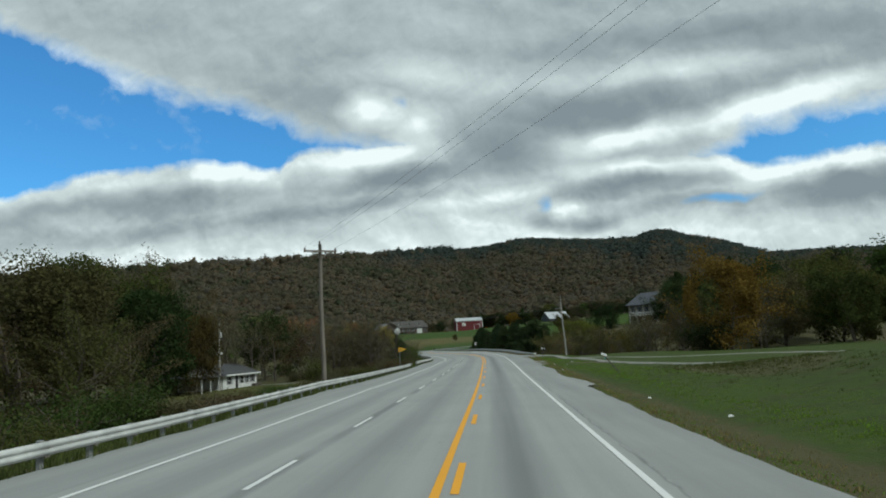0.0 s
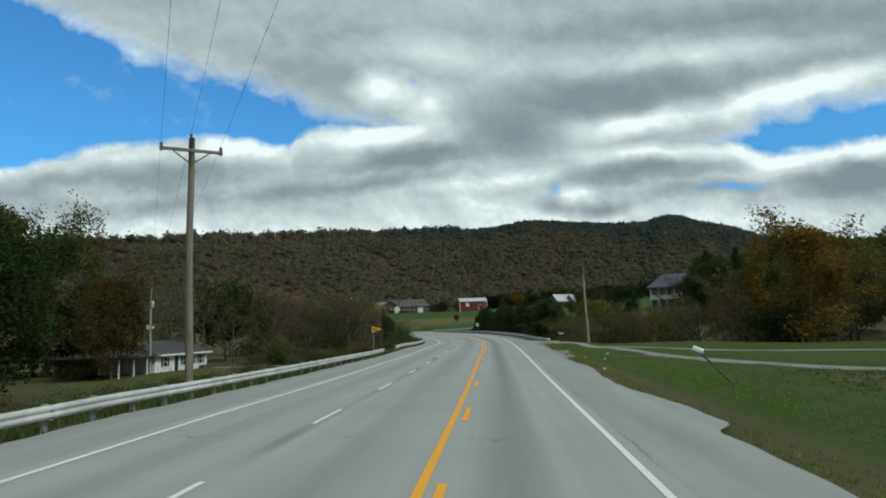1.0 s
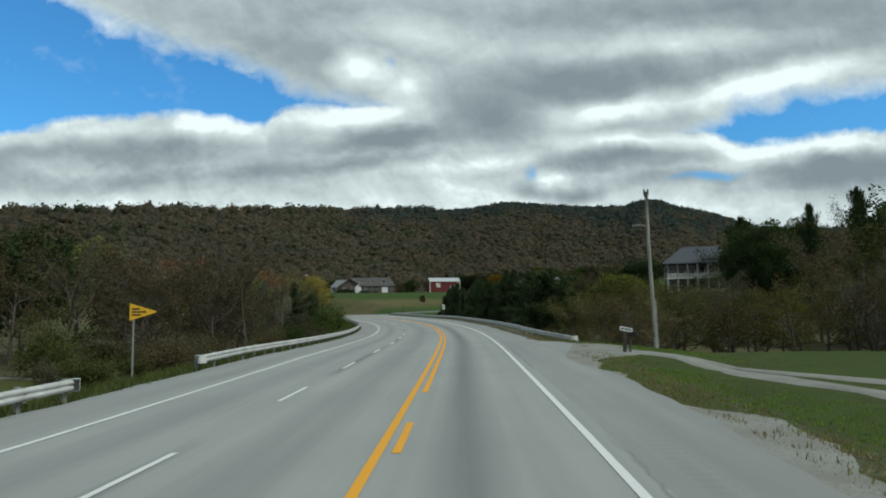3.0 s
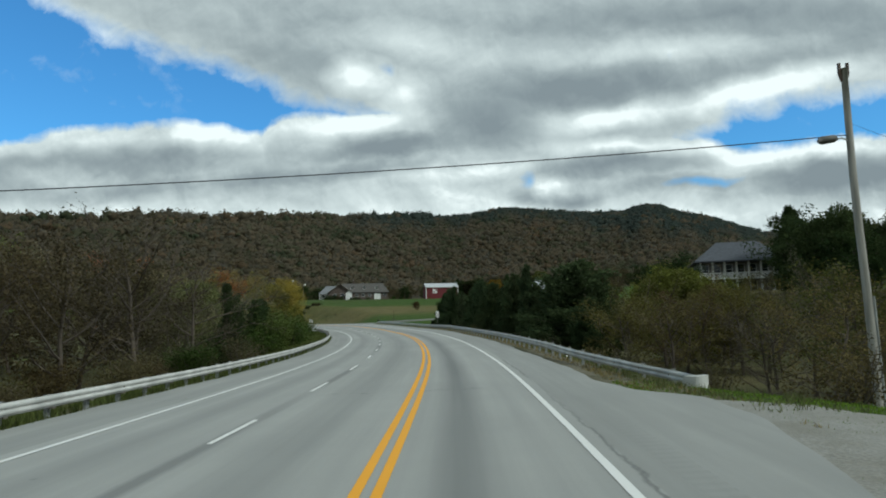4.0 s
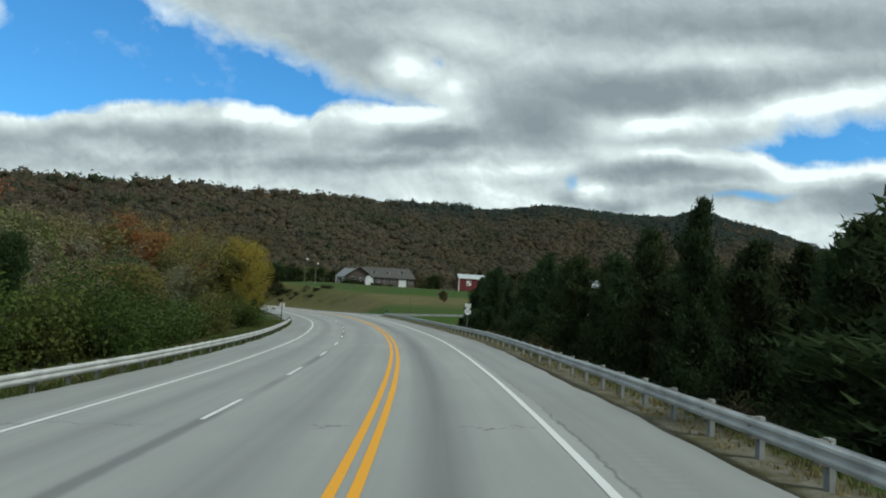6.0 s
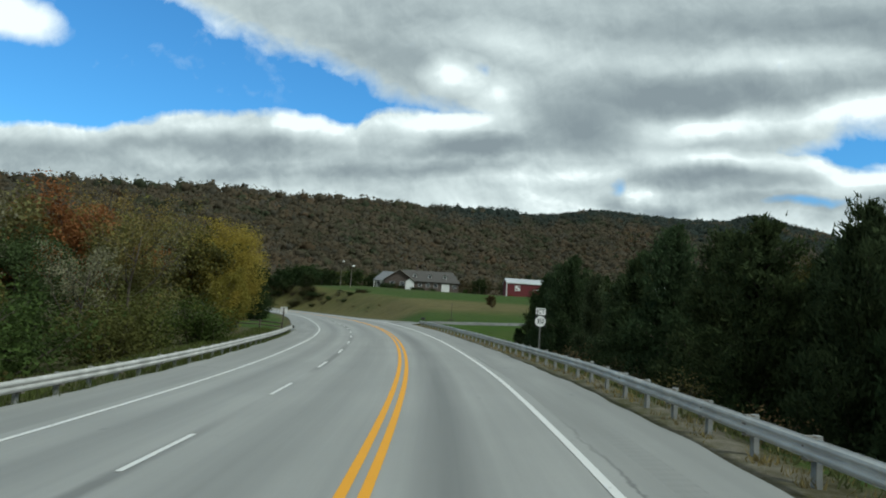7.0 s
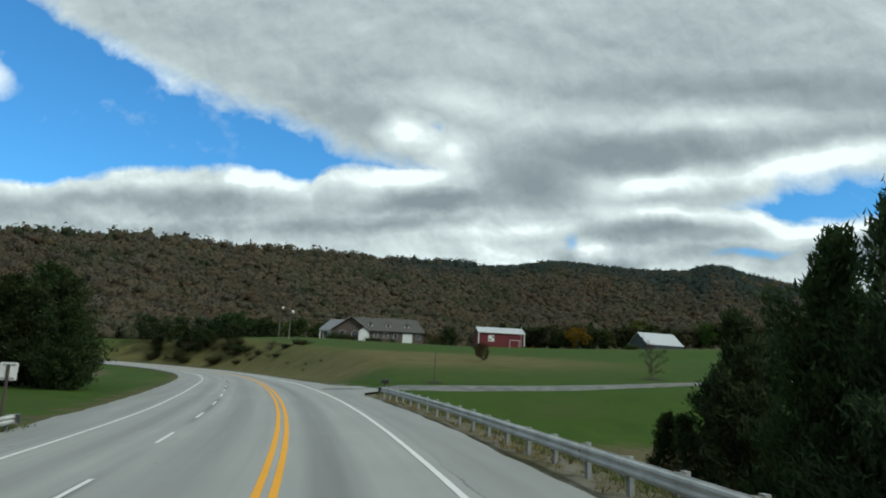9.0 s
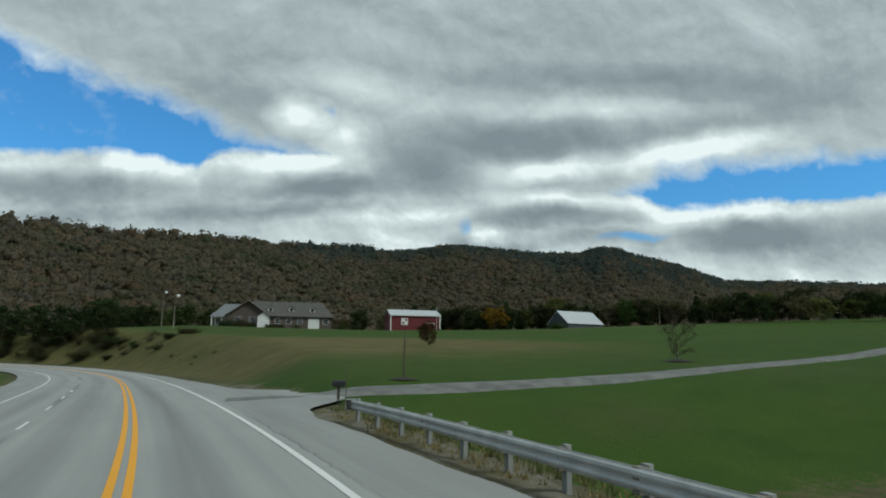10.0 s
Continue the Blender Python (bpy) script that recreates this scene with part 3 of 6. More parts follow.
def part(name, bm, mat, parent=None, label="", smooth_faces=False):
    """Links a bmesh as one mesh object, under a thing or a part."""
    me = bpy.data.meshes.new(name)
    bm.to_mesh(me)
    bm.free()
    if smooth_faces:
        me.polygons.foreach_set("use_smooth", [True] * len(me.polygons))
    ob = new(name, me)
    if mat:
        me.materials.append(mat)
    if parent:
        ob.parent = parent
    if label:
        tagged(ob, label)
    return ob


def sheet(name, verts, faces, mat, smooth_faces=True):
    me = bpy.data.meshes.new(name)
    me.from_pydata([tuple(v) for v in verts], [], faces)
    if smooth_faces:
        me.polygons.foreach_set("use_smooth", [True] * len(me.polygons))
    me.materials.append(mat)
    return new(name, me)


def grid_faces(rows, cols):
    i = np.arange(rows - 1)[:, None] * cols + np.arange(cols - 1)[None]
    return np.stack([i, i + 1, i + cols + 1, i + cols], -1).reshape(-1, 4).tolist()


def spread(lo, hi, step, far_lo, far_hi, grow=1.13):
    """Steps that are even from lo to hi and widen outwards."""
    mid = list(np.arange(lo, hi + 0.01, step))
    d, up = step, []
    v = hi
    while v < far_hi:
        d *= grow
        v += d
        up.append(v)
    d, down = step, []
    v = lo
    while v > far_lo:
        d *= grow
        v -= d
        down.append(v)
    return np.array(down[::-1] + mid + up)


class Mesh:
    """Collects corners and faces, then becomes one mesh object."""

    def __init__(self):
        self.v, self.f = [], []

    def put(self, verts, faces):
        k = len(self.v)
        self.v.extend(tuple(map(float, p)) for p in verts)
        self.f.extend(tuple(i + k for i in f) for f in faces)
        return self

    def box(self, x0, x1, y0, y1, z0, z1, m=None, bevel=0.0):
        b = min(bevel, (x1 - x0) / 3, (y1 - y0) / 3)
        if b > 0:
            ring = [(x0 + b, y0), (x1 - b, y0), (x1, y0 + b), (x1, y1 - b), (x1 - b, y1), (x0 + b, y1), (x0, y1 - b), (x0, y0 + b)]
        else:
            ring = [(x0, y0), (x1, y0), (x1, y1), (x0, y1)]
        return self.prism(ring, z0, z1, m)

    def prism(self, ring, z0, z1, m=None):
        """An upright body over a ring of corners."""
        n = len(ring)
        v = [Vector((x, y, z)) for z in (z0, z1) for x, y in ring]
        if m is not None:
            v = [m @ p for p in v]
        return self.put(v, [tuple(range(n))[::-1], tuple(range(n, 2 * n))] + [(i, (i + 1) % n, n + (i + 1) % n, n + i) for i in range(n)])

    def tube(self, points, radii, sides=6, cap=True):
        p = np.asarray(points, float)
        r = np.broadcast_to(np.asarray(radii, float), (len(p),))
        t = np.gradient(p, axis=0)
        t /= np.linalg.norm(t, axis=1, keepdims=True) + 1e-9
        ref = np.array([0, 0, 1.0]) if abs(t[:, 2]).mean() < 0.8 else np.array([1.0, 0, 0])
        a = np.cross(t, ref)
        a /= np.linalg.norm(a, axis=1, keepdims=True) + 1e-9
        b = np.cross(t, a)
        w = np.arange(sides) * 2 * np.pi / sides
        v = p[:, None] + r[:, None, None] * (np.cos(w)[None, :, None] * a[:, None] + np.sin(w)[None, :, None] * b[:, None])
        f = [(i * sides + j, i * sides + (j + 1) % sides, (i + 1) * sides + (j + 1) % sides, (i + 1) * sides + j) for i in range(len(p) - 1) for j in range(sides)]
        if cap:
            f += [tuple(range(sides)), tuple(range((len(p) - 1) * sides, len(p) * sides))[::-1]]
        return self.put(v.reshape(-1, 3), f)

    def data(self, name, mat, soft=False):
        me = bpy.data.meshes.new(name)
        me.from_pydata(self.v, [], self.f)
        if soft:
            me.polygons.foreach_set("use_smooth", [True] * len(me.polygons))
        me.materials.append(mat)
        return me

    def part(self, name, mat, parent=None, label="", soft=False, m=None):
        ob = new(name, self.data(name, mat, soft))
        if m is not None:
            ob.matrix_basis = m
        if parent:
            ob.parent = parent
        return tagged(ob, label)


def shared(name, data, parent, m, label=""):
    ob = new(name, data)
    ob.matrix_basis = m
    ob.parent = parent
    return tagged(ob, label)


def thing(name, m, label, category, group="", kind=""):
    ob = new(name)
    ob.matrix_basis = m
    return tagged(ob, label, category, group, kind)


def attribute(me, name, values):
    me.attributes.new(name, "FLOAT", "POINT").data.foreach_set("value", np.asarray(values, np.float32).ravel())


def lawn(x, y):
    """How far the ground is mown green grass, 0 to 1."""
    s, u = road_near(x, y)
    right = smooth(6.5, 9, u) * (1 - 0.75 * smooth(20, 34, u) * smooth(75, 60, s) - 0.9 * smooth(108, 122, s) * smooth(9 + 8 * smooth(122, 112, s), 11 + 8 * smooth(122, 112, s), u) * smooth(244, 234, s))
    far = smooth(236, 250, s) * smooth(8, 20, u) * smooth(620, 480, y)
    left = 0.85 * smooth(83, 92, s) * smooth(128, 105, s) * smooth(-10, -13, u) * smooth(-48, -40, u) + 0.9 * smooth(226, 236, s) * smooth(-10, -11, u) * smooth(-24, -16, u)
    right = right * (1 - (1 - smooth(62, 46, u + 5 * np.sin(s * 0.09) + 3 * np.sin(s * 0.31))) * smooth(240, 225, s))
    right = right * (1 - 0.8 * smooth(1.3, 0.5, np.hypot((s - 42) / 12, (u - 15.5) / 3.6)))
    return np.where(u > 0, np.maximum(right, far), left) * smooth(640, 560, y)


# drives: points of their middle lines, half widths
DRIVE_A = np.array([(6.2, 100.5), (8.6, 98.5), (10.3, 94), (11.4, 86), (12.1, 80), (12.6, 74), (13.7, 66), (15.6, 58.5), (20, 48), (30, 37), (45, 28)])
DRIVE_B = np.array([(8.6, 98.5), (10.8, 94.5), (12.8, 89.8), (14.4, 87.2), (16.4, 82.6), (20, 77), (26, 71), (36, 64), (48, 58)])
DRIVE_D = np.array([(-24.5, 112.6), (-30.4, 115.3), (-37, 117.4), (-39.4, 116.5)])
DRIVE_C = np.array([(-25.5, 253.2), (-19, 254.6), (-8.7, 258.6), (-0.6, 263.1), (4.7, 266.8), (12.4, 271.6), (21, 276.6), (30, 282), (42, 289), (58, 297), (80, 306), (110, 316)])


def along(points, step=1.0):
    """Even steps along a smoothed line."""
    p = np.asarray(points, float)
    for _ in range(3):
        q = np.empty((2 * len(p), 2))
        q[0], q[-1] = p[0], p[-1]
        q[1:-1:2], q[2::2] = 0.75 * p[:-1] + 0.25 * p[1:], 0.25 * p[:-1] + 0.75 * p[1:]
        p = q
    d = np.r_[0, np.cumsum(np.hypot(*np.diff(p, axis=0).T))]
    t = np.arange(0, d[-1], step)
    return np.stack([np.interp(t, d, p[:, 0]), np.interp(t, d, p[:, 1])], 1)


def near_line(x, y, line):
    best = np.full(np.shape(x), 1e9)
    for px, py in along(line, 1.5):
        best = np.minimum(best, np.hypot(x - px, y - py))
    return best


gx, gy = spread(-90, 100, 1.7, -4200, 4200), spread(-40, 400, 2.2, -4200, 4600)
GX, GY = np.meshgrid(gx, gy)
GZ = ground_z(GX, GY)
ground = sheet("ground", np.stack([GX, GY, GZ], -1).reshape(-1, 3), grid_faces(*GX.shape), GROUND)
tagged(ground, "mown green grass, tan verges and wooded autumn hills", "ground", kind="structure")
GS, GU = road_near(GX, GY)
attribute(ground.data, "lawn", lawn(GX, GY))
bare = (0.4 + 0.2 * smooth(72, 76, GS) * smooth(86, 82, GS) + 0.5 * smooth(98, 106, GS)) * smooth(1.5 + 1.0 * smooth(98, 106, GS), 0.3, abs(GU - 6.7 + 0.4 * np.sin(GS * 0.6))) * smooth(-30, 0, GS) * smooth(300, 270, GS)
bare = np.maximum(bare, 0.35 * smooth(1.5, 0.3, abs(GU + 9.4)))
bare = np.maximum(bare, 0.6 * smooth(1.8, 1.0, np.hypot((GS - 78) / 4, (GU - 7.0))))
dry = np.maximum(0.1 * smooth(115, 100, GS) * smooth(5, 7, GU), 0.8 * smooth(268, 285, GS) * smooth(450, 425, GS) * smooth(4, 7, GU) * smooth(26, 15, GU))
dry = np.maximum(dry, 0.55 * smooth(80, 90, GS) * smooth(130, 112, GS) * smooth(-10, -13, GU))
dry = np.maximum(dry, 0.9 * smooth(36, 14, np.hypot((GX + 27) / 1.2, (GY - 303) / 1.05)))
dry = np.maximum(dry, 0.8 * smooth(1.3, 0.5, np.hypot((GX - 47) / 22, (GY - 438) / 5)))
attribute(ground.data, "bare", bare)
attribute(ground.data, "dry", dry)
attribute(ground.data, "fresh", np.maximum(smooth(122, 108, GS) * smooth(5, 7, GU), smooth(1.4, 0.7, np.hypot((GX + 62) / 34, (GY - 394) / 18))))


def ribbon(name, stations, offsets, up, mat, waver=None):
    """A strip of the road between two or more offsets, with its offsets and stations as UV. Its outer edges turn down."""
    s = np.asarray(stations, float)
    rows = []
    for k, u in enumerate(offsets):
        uu = np.full(len(s), u, float)
        if waver is not None and k == len(offsets) - 1:
            uu = uu + waver(s)
        if waver is not None and k == 0:
            uu = uu - 0.85 * smooth(222, 236, s) + 0.05 * np.sin(s * 0.9) + 0.04 * np.sin(s * 2.1)
        rows.append((uu, on_road(s, uu, up)))
    verts = np.stack([p for _, p in rows], 1).reshape(-1, 3)
    uv = np.stack([np.stack([uu, s], -1) for uu, _ in rows], 1).reshape(-1, 2)
    ob = sheet(name, verts, grid_faces(len(s), len(offsets)), mat)
    me = ob.data
    loops = np.empty(len(me.loops), np.int32)
    me.loops.foreach_get("vertex_index", loops)
    me.uv_layers.new(name="road").data.foreach_set("uv", uv[loops].astype(np.float32).ravel())
    return ob


LEFT_LINE, DASHES, RIGHT_LINE, LEFT_RAIL, RIGHT_RAIL = OFFSETS
S_ROAD = np.arange(-60, 460, 0.5)


def ragged(s):
    """The uneven outer edge of the right shoulder, wider at the two entrances."""
    w = 0.06 * np.sin(s * 0.23) + 0.04 * np.sin(s * 0.71 + 1) + 0.03 * np.sin(s * 1.9)
    w = w + 0.75 * smooth(38.5, 40.5, s) * smooth(53, 42, s) + 0.3 * smooth(55, 60, s) * smooth(66, 62, s) - 0.2 * smooth(66, 72, s) * smooth(84, 76, s) - 0.45 * smooth(88, 93, s) * smooth(99, 96, s)
    return w + 1.1 * smooth(97.5, 104, s) * smooth(109, 106, s) + 2.6 * smooth(247, 252, s) * smooth(266, 258, s) - 0.45 * smooth(264, 285, s) - 0.42 * smooth(108, 112, s) * smooth(248, 244, s)


road = ribbon("road", S_ROAD, [-8.7, -8.3, -7.5, -6.2, -4.7, -3.2, -1.6, 0, 1.5, 3.4, 5.0, 5.95], 0.0, ASPHALT, ragged)
tagged(road, "worn pale grey asphalt road with three lanes and shoulders", "road", kind="structure")

# ---- road markings ----
RAISED = 0.009


def line(name, stations, u, half, mat, label):
    ob = ribbon(name, stations, [u - half, u + half], RAISED, mat)
    return tagged(ob, label, "road marking", "road markings", "structure")


line("edge_line", S_ROAD, LEFT_LINE, 0.065, WHITE, "solid white edge line on the asphalt")
line("edge_line", S_ROAD, RIGHT_LINE, 0.07, WHITE, "solid white edge line on the asphalt")
line("centre_line", S_ROAD, 0.0, 0.075, YELLOW, "solid yellow centre line on the asphalt")
line("centre_line", np.arange(86, 460, 1.0), 0.29, 0.075, YELLOW, "second solid yellow centre line beside the first")
for k in range(-3, 30):
    s0 = DASH_PHASE + 9.14 * k
    line("lane_dash", s0 + np.arange(4) * 1.0, DASHES, 0.055, WHITE, "short white lane dash on the asphalt")
for k in range(-2, 7):
    s0 = 20.4 + 9.65 * k
    line("yellow_dash", s0 + np.arange(4) * 0.95, 0.29, 0.07, YELLOW, "short yellow passing dash beside the centre line")


def drive(name, points, half, mat, label, up=0.06):
    p = along(points, 1.0)
    d = np.gradient(p, axis=0)
    d /= np.linalg.norm(d, axis=1, keepdims=True)
    side = np.stack([d[:, 1], -d[:, 0]], 1)
    wob = (0.18 * np.sin(np.arange(len(p)) * 0.7) + 0.1 * np.sin(np.arange(len(p)) * 1.9)) * (0.4 if half > 1 else 1.0)
    rows = []
    for k in (-1, -0.5, 0, 0.5, 1):
        q = p + side * (k * (half + (wob if abs(k) == 1 else 0)))[:, None] if abs(k) == 1 else p + side * k * half
        z = ground_z(q[:, 0], q[:, 1])
        s, u = road_near(q[:, 0], q[:, 1])
        z = np.maximum(z, np.where(abs(u) < 7, on_road(s, u)[:, 2] - 0.05, -99))
        rows.append(np.c_[q, z + (up if abs(k) < 1 else 0.0)])
    return tagged(sheet(name, np.stack(rows, 1).reshape(-1, 3), grid_faces(len(p), 5), mat), label, "driveway", kind="structure")


drive("driveway_gravel_lane", DRIVE_A, 0.62, GRAVEL, "pale gravel lane curving through the grass")
drive("driveway_gravel_track", DRIVE_B, 0.5, GRAVEL, "pale gravel track crossing the grass")
drive("driveway_long", DRIVE_C, 1.3, OLD_LANE, "long worn grey driveway crossing the green field", 0.1)
drive("driveway_cottage", DRIVE_D, 0.55, GRAVEL, "thin pale gravel track across the cottage lawn")

# bare brown soil where the lane's edge has worn away
k = np.linspace(0, 1, 13)
half = 0.5 * np.sin(np.pi * k) ** 0.7 * (1 + 0.3 * np.sin(9 * k))
rows = []
for side in (-1, -0.4, 0.4, 1):
    x, y = 8.4 + 5.4 * k + 0.6 * side * half, 74.6 - 4.2 * k + 0.8 * side * half
    rows.append(np.stack([x, y, ground_z(x, y) + (0.035 if abs(side) < 1 else 0.0)], -1))
tagged(sheet("bare_soil", np.stack(rows, 1).reshape(-1, 3), grid_faces(13, 4), SOIL), "strip of bare brown soil in the grass", "soil", kind="structure")

# loose gravel beside the pavement at the entrance
S_GRAVEL = np.arange(70.0, 109.0, 0.8)
rows = []
for k in range(5):
    w = (0.45 * smooth(70, 73, S_GRAVEL) + 1.5 * smooth(71, 75, S_GRAVEL) * smooth(87, 81, S_GRAVEL) + 0.9 * smooth(87, 91, S_GRAVEL) * smooth(100, 97, S_GRAVEL) + 4.2 * smooth(95, 99, S_GRAVEL) * smooth(109, 103, S_GRAVEL) + 0.35 * np.sin(S_GRAVEL * 0.8) + 0.2 * np.sin(S_GRAVEL * 2.1)) * k / 4
    u = 5.3 + w
    p = on_road(S_GRAVEL, u, -0.03)
    z = ground_z(p[:, 0], p[:, 1])
    p[:, 2] = np.where(k < 2, np.maximum(p[:, 2] - 0.02 * k, z + 0.03), z + (0.03 if k < 4 else -0.02))
    rows.append(p)
tagged(sheet("gravel_shoulder", np.stack(rows, 1).reshape(-1, 3), grid_faces(len(S_GRAVEL), 5), GRAVEL), "loose pale gravel beside the pavement", "gravel", kind="structure")

# ---- guardrails ----
WAVE = [(0.0, 0.0), (0.0, 0.018), (0.045, 0.045), (0.055, 0.085), (0.045, 0.115), (0.0, 0.14), (0.0, 0.17), (0.045, 0.195), (0.055, 0.225), (0.045, 0.265), (0.0, 0.292), (0.0, 0.31)]


def flared(s, u):
    """The offset of a rail; the right one swings away from the road at its start."""
    return u + 1.75 * np.clip((124.0 - np.asarray(s, float)) / 13.0, 0, 1) ** 1.7 * (u > 0)


def dip(s, u):
    """The right rail sinks a little towards its start, with the ground that it stands in."""
    return -0.42 * np.clip((125.0 - np.asarray(s, float)) / 14.0, 0, 1) ** 1.3 * (u > 0)


def rail_panel(s0, s1, u, top, face):
    """A steel beam of W section; face is the side that its waves stand out to."""
    b = Mesh()
    s = np.linspace(s0, s1, 5)
    out = WAVE + [(d - 0.006, h) for d, h in WAVE[::-1]]
    rows = [on_road(s, flared(s, u) + face * d, top - 0.31 + h + dip(s, u)) for d, h in out]
    b.put(np.stack(rows, 1).reshape(-1, 3), [f[::-1] for f in grid_faces(5, len(out))])
    return b


POST = Mesh().box(-0.05, 0.05, -0.075, 0.075, -0.9, 0.0, bevel=0.01).data("guardrail_post", POST_STEEL)
BLOCK = Mesh().box(-0.09, 0.09, -0.075, 0.075, -0.37, -0.025, bevel=0.012).data("spacer_block", BLOCK_WOOD)


def guardrail(s0, s1, u, face, label, blunt=(False, False)):
    root = thing("guardrail", Matrix(), label, "guardrail", "guardrails")
    n = int((s1 - s0) / 3.81)
    for k in range(n):
        a = s0 + k * 3.81
        rail_panel(a - 0.04, a + 3.85, u + 0.004 * (k % 2), RAIL_TOP, face).part("rail_panel", GALVANISED, root)
    for k in range(2 * n + 1):
        s = s0 + k * 1.905
        x, y, z = on_road(s, flared(s, u) - face * 0.19, RAIL_TOP + float(dip(s, u)))
        h = math.degrees(float(np.interp(s, STATIONS, HEADING)))
        shared("post", POST, root, pose(x, y, z + random.uniform(-0.02, 0.02), 0, random.uniform(-1, 1), h))
        bx, by, bz = on_road(s, flared(s, u) - face * 0.09, RAIL_TOP + float(dip(s, u)))
        shared("spacer_block", BLOCK, root, pose(bx, by, bz + 0.015, 0, 0, h))
    for k, end in enumerate(blunt):
        if end:
            s = s0 if k == 0 else s0 + n * 3.81
            b = Mesh()
            w = np.linspace(-1, 1, 9)
            rows = []
            wide, deep = (0.36, -0.5) if u > 0 and k == 0 else (0.2, -0.31)
            for h in (0.0, deep):
                rows.append(np.array([on_road(s + (-1 if k == 0 else 1) * 0.28 * (1 - q * q), float(flared(s, u)) + face * 0.02 + wide * q, RAIL_TOP + float(dip(s, u)) + h) for q in w]))
            b.put(np.concatenate(rows), [(i, i + 1, 9 + i + 1, 9 + i) for i in range(8)])
            b.put(np.concatenate(rows), [tuple(range(8, -1, -1)), tuple(range(9, 18))])
            b.part("end_terminal", GALVANISED, root, "rounded steel buffer end")
    return root


guardrail(-25.0, 88.5, LEFT_RAIL, 1, "long weathered steel guardrail along the road edge", (False, True))
guardrail(94.5, 229.0, LEFT_RAIL, 1, "weathered steel guardrail following the curve of the road", (True, True))
guardrail(110.0, 246.0, RIGHT_RAIL, -1, "galvanised steel guardrail below the dark cedars", (True, True))

# ---- poles and wires ----


def pole_body(root, height, r0=0.17, r1=0.11, lean=0.0, mat=POLE_WOOD):
    z = np.linspace(-1.0, height, 8)
    x = 0.03 * np.sin(z * 0.7) + lean * z
    Mesh().tube(np.stack([x, 0 * z, z], 1), np.linspace(r0, r1, 8), 12).part("pole", mat, root, soft=True)
    return lean * height


def insulator(root, x, y, z):
    Mesh().tube([(x, y, z), (x, y, z + 0.05), (x, y, z + 0.06), (x, y, z + 0.12), (x, y, z + 0.17), (x, y, z + 0.2)], [0.02, 0.02, 0.06, 0.075, 0.05, 0.02], 8).part("insulator", PORCELAIN, root, "brown glazed insulator")


def crossarm_pole(x, y, base, height, turn, label):
    root = thing("utility_pole", pose(x, y, base, 0, 0, turn), label, "utility pole", "utility poles")
    pole_body(root, height, 0.18, 0.12)
    Mesh().box(-1.25, 1.25, -0.17, -0.06, height - 0.62, height - 0.5).part("crossarm", POLE_WOOD, root)
    for k in (-1, 1):
        Mesh().tube([(k * 0.72, -0.12, height - 0.63), (0.04 * k, -0.12, height - 1.12)], 0.03, 4).part("brace", POLE_WOOD, root)
        insulator(root, k * 1.18, -0.115, height - 0.5)
        Mesh().box(k * 1.18 - 0.05, k * 1.18 + 0.05, -0.19, -0.04, height - 0.66, height - 0.46).part("end_bracket", PORCELAIN, root)
    insulator(root, 0, 0, height)
    for z in (0.9, 1.35):
        Mesh().box(0.08, 0.16, -0.05, 0.05, height - z - 0.15, height - z).part("bracket", PORCELAIN, root)
    return root


def wire(a, b, sag, label="thin dark overhead wire", r=0.005):
    t = np.linspace(0, 1, 25)[:, None]
    p = np.asarray(a) * (1 - t) + np.asarray(b) * t
    p[:, 2] -= sag * 4 * (t * (1 - t))[:, 0]
    ob = Mesh().tube(p, r, 5).part("overhead_wire", WIRE)
    return tagged(ob, label, "wire", "overhead wires")


A = (-11.3, 50.0, -1.2)
A_TOP = 10.55
crossarm_pole(A[0], A[1], A[2], A_TOP - A[2], 33, "tall weathered wooden utility pole with a crossarm")
# the pole beside the white house
root = thing("utility_pole", pose(-40.2, 102.8, -2.0), "slender wooden pole with white boxes beside the house", "utility pole", "utility poles")
pole_body(root, 11.2, 0.15, 0.1, 0.0, PALE_POLE)
Mesh().tube([(0.22, 0, 8.1), (0.22, 0, 8.2), (0.22, 0, 8.8), (0.22, 0, 8.9)], [0.1, 0.16, 0.16, 0.1], 10).part("transformer", SIGN_BACK, root, "pale grey transformer can", True)
Mesh().box(-0.45, -0.12, -0.12, 0.12, 5.55, 6.0, bevel=0.02).part("meter_box", TRIM, root, "white meter box")
Mesh().box(0.12, 0.4, -0.1, 0.1, 5.6, 5.9, bevel=0.02).part("meter_box", TRIM, root, "white meter box")
# the pole on the right verge, leaning a little
B = (12.35, 110.3, -0.45)
root = thing("utility_pole", pose(*B), "bare leaning wooden utility pole with a yard light", "utility pole", "utility poles")
top = pole_body(root, 10.2, 0.13, 0.09, -0.02, PALE_POLE)
Mesh().tube([(-0.15, 0, 8.0), (-0.45, -0.1, 8.08), (-0.75, -0.15, 8.05)], 0.025, 6).part("lamp_arm", POST_STEEL, root)
Mesh().tube([(-0.6, -0.13, 8.05), (-0.7, -0.15, 8.06), (-1.1, -0.2, 8.0), (-1.2, -0.21, 7.97)], [0.03, 0.11, 0.12, 0.05], 10).part("lamp_head", DARK_POST, root, "grey yard light head", True)
for k in (-0.12, 0.12):
    Mesh().tube([(top + k * 0.5, 0, 9.8), (top + k, 0, 10.05), (top + k, 0, 10.35)], [0.04, 0.05, 0.05], 6).part("top_pin", PORCELAIN, root)
Mesh().tube([(0.16, -0.05, 0.0), (0.1, -0.05, 2.6), (0.08, -0.05, 3.5)], 0.045, 6).part("conduit", POST_STEEL, root)
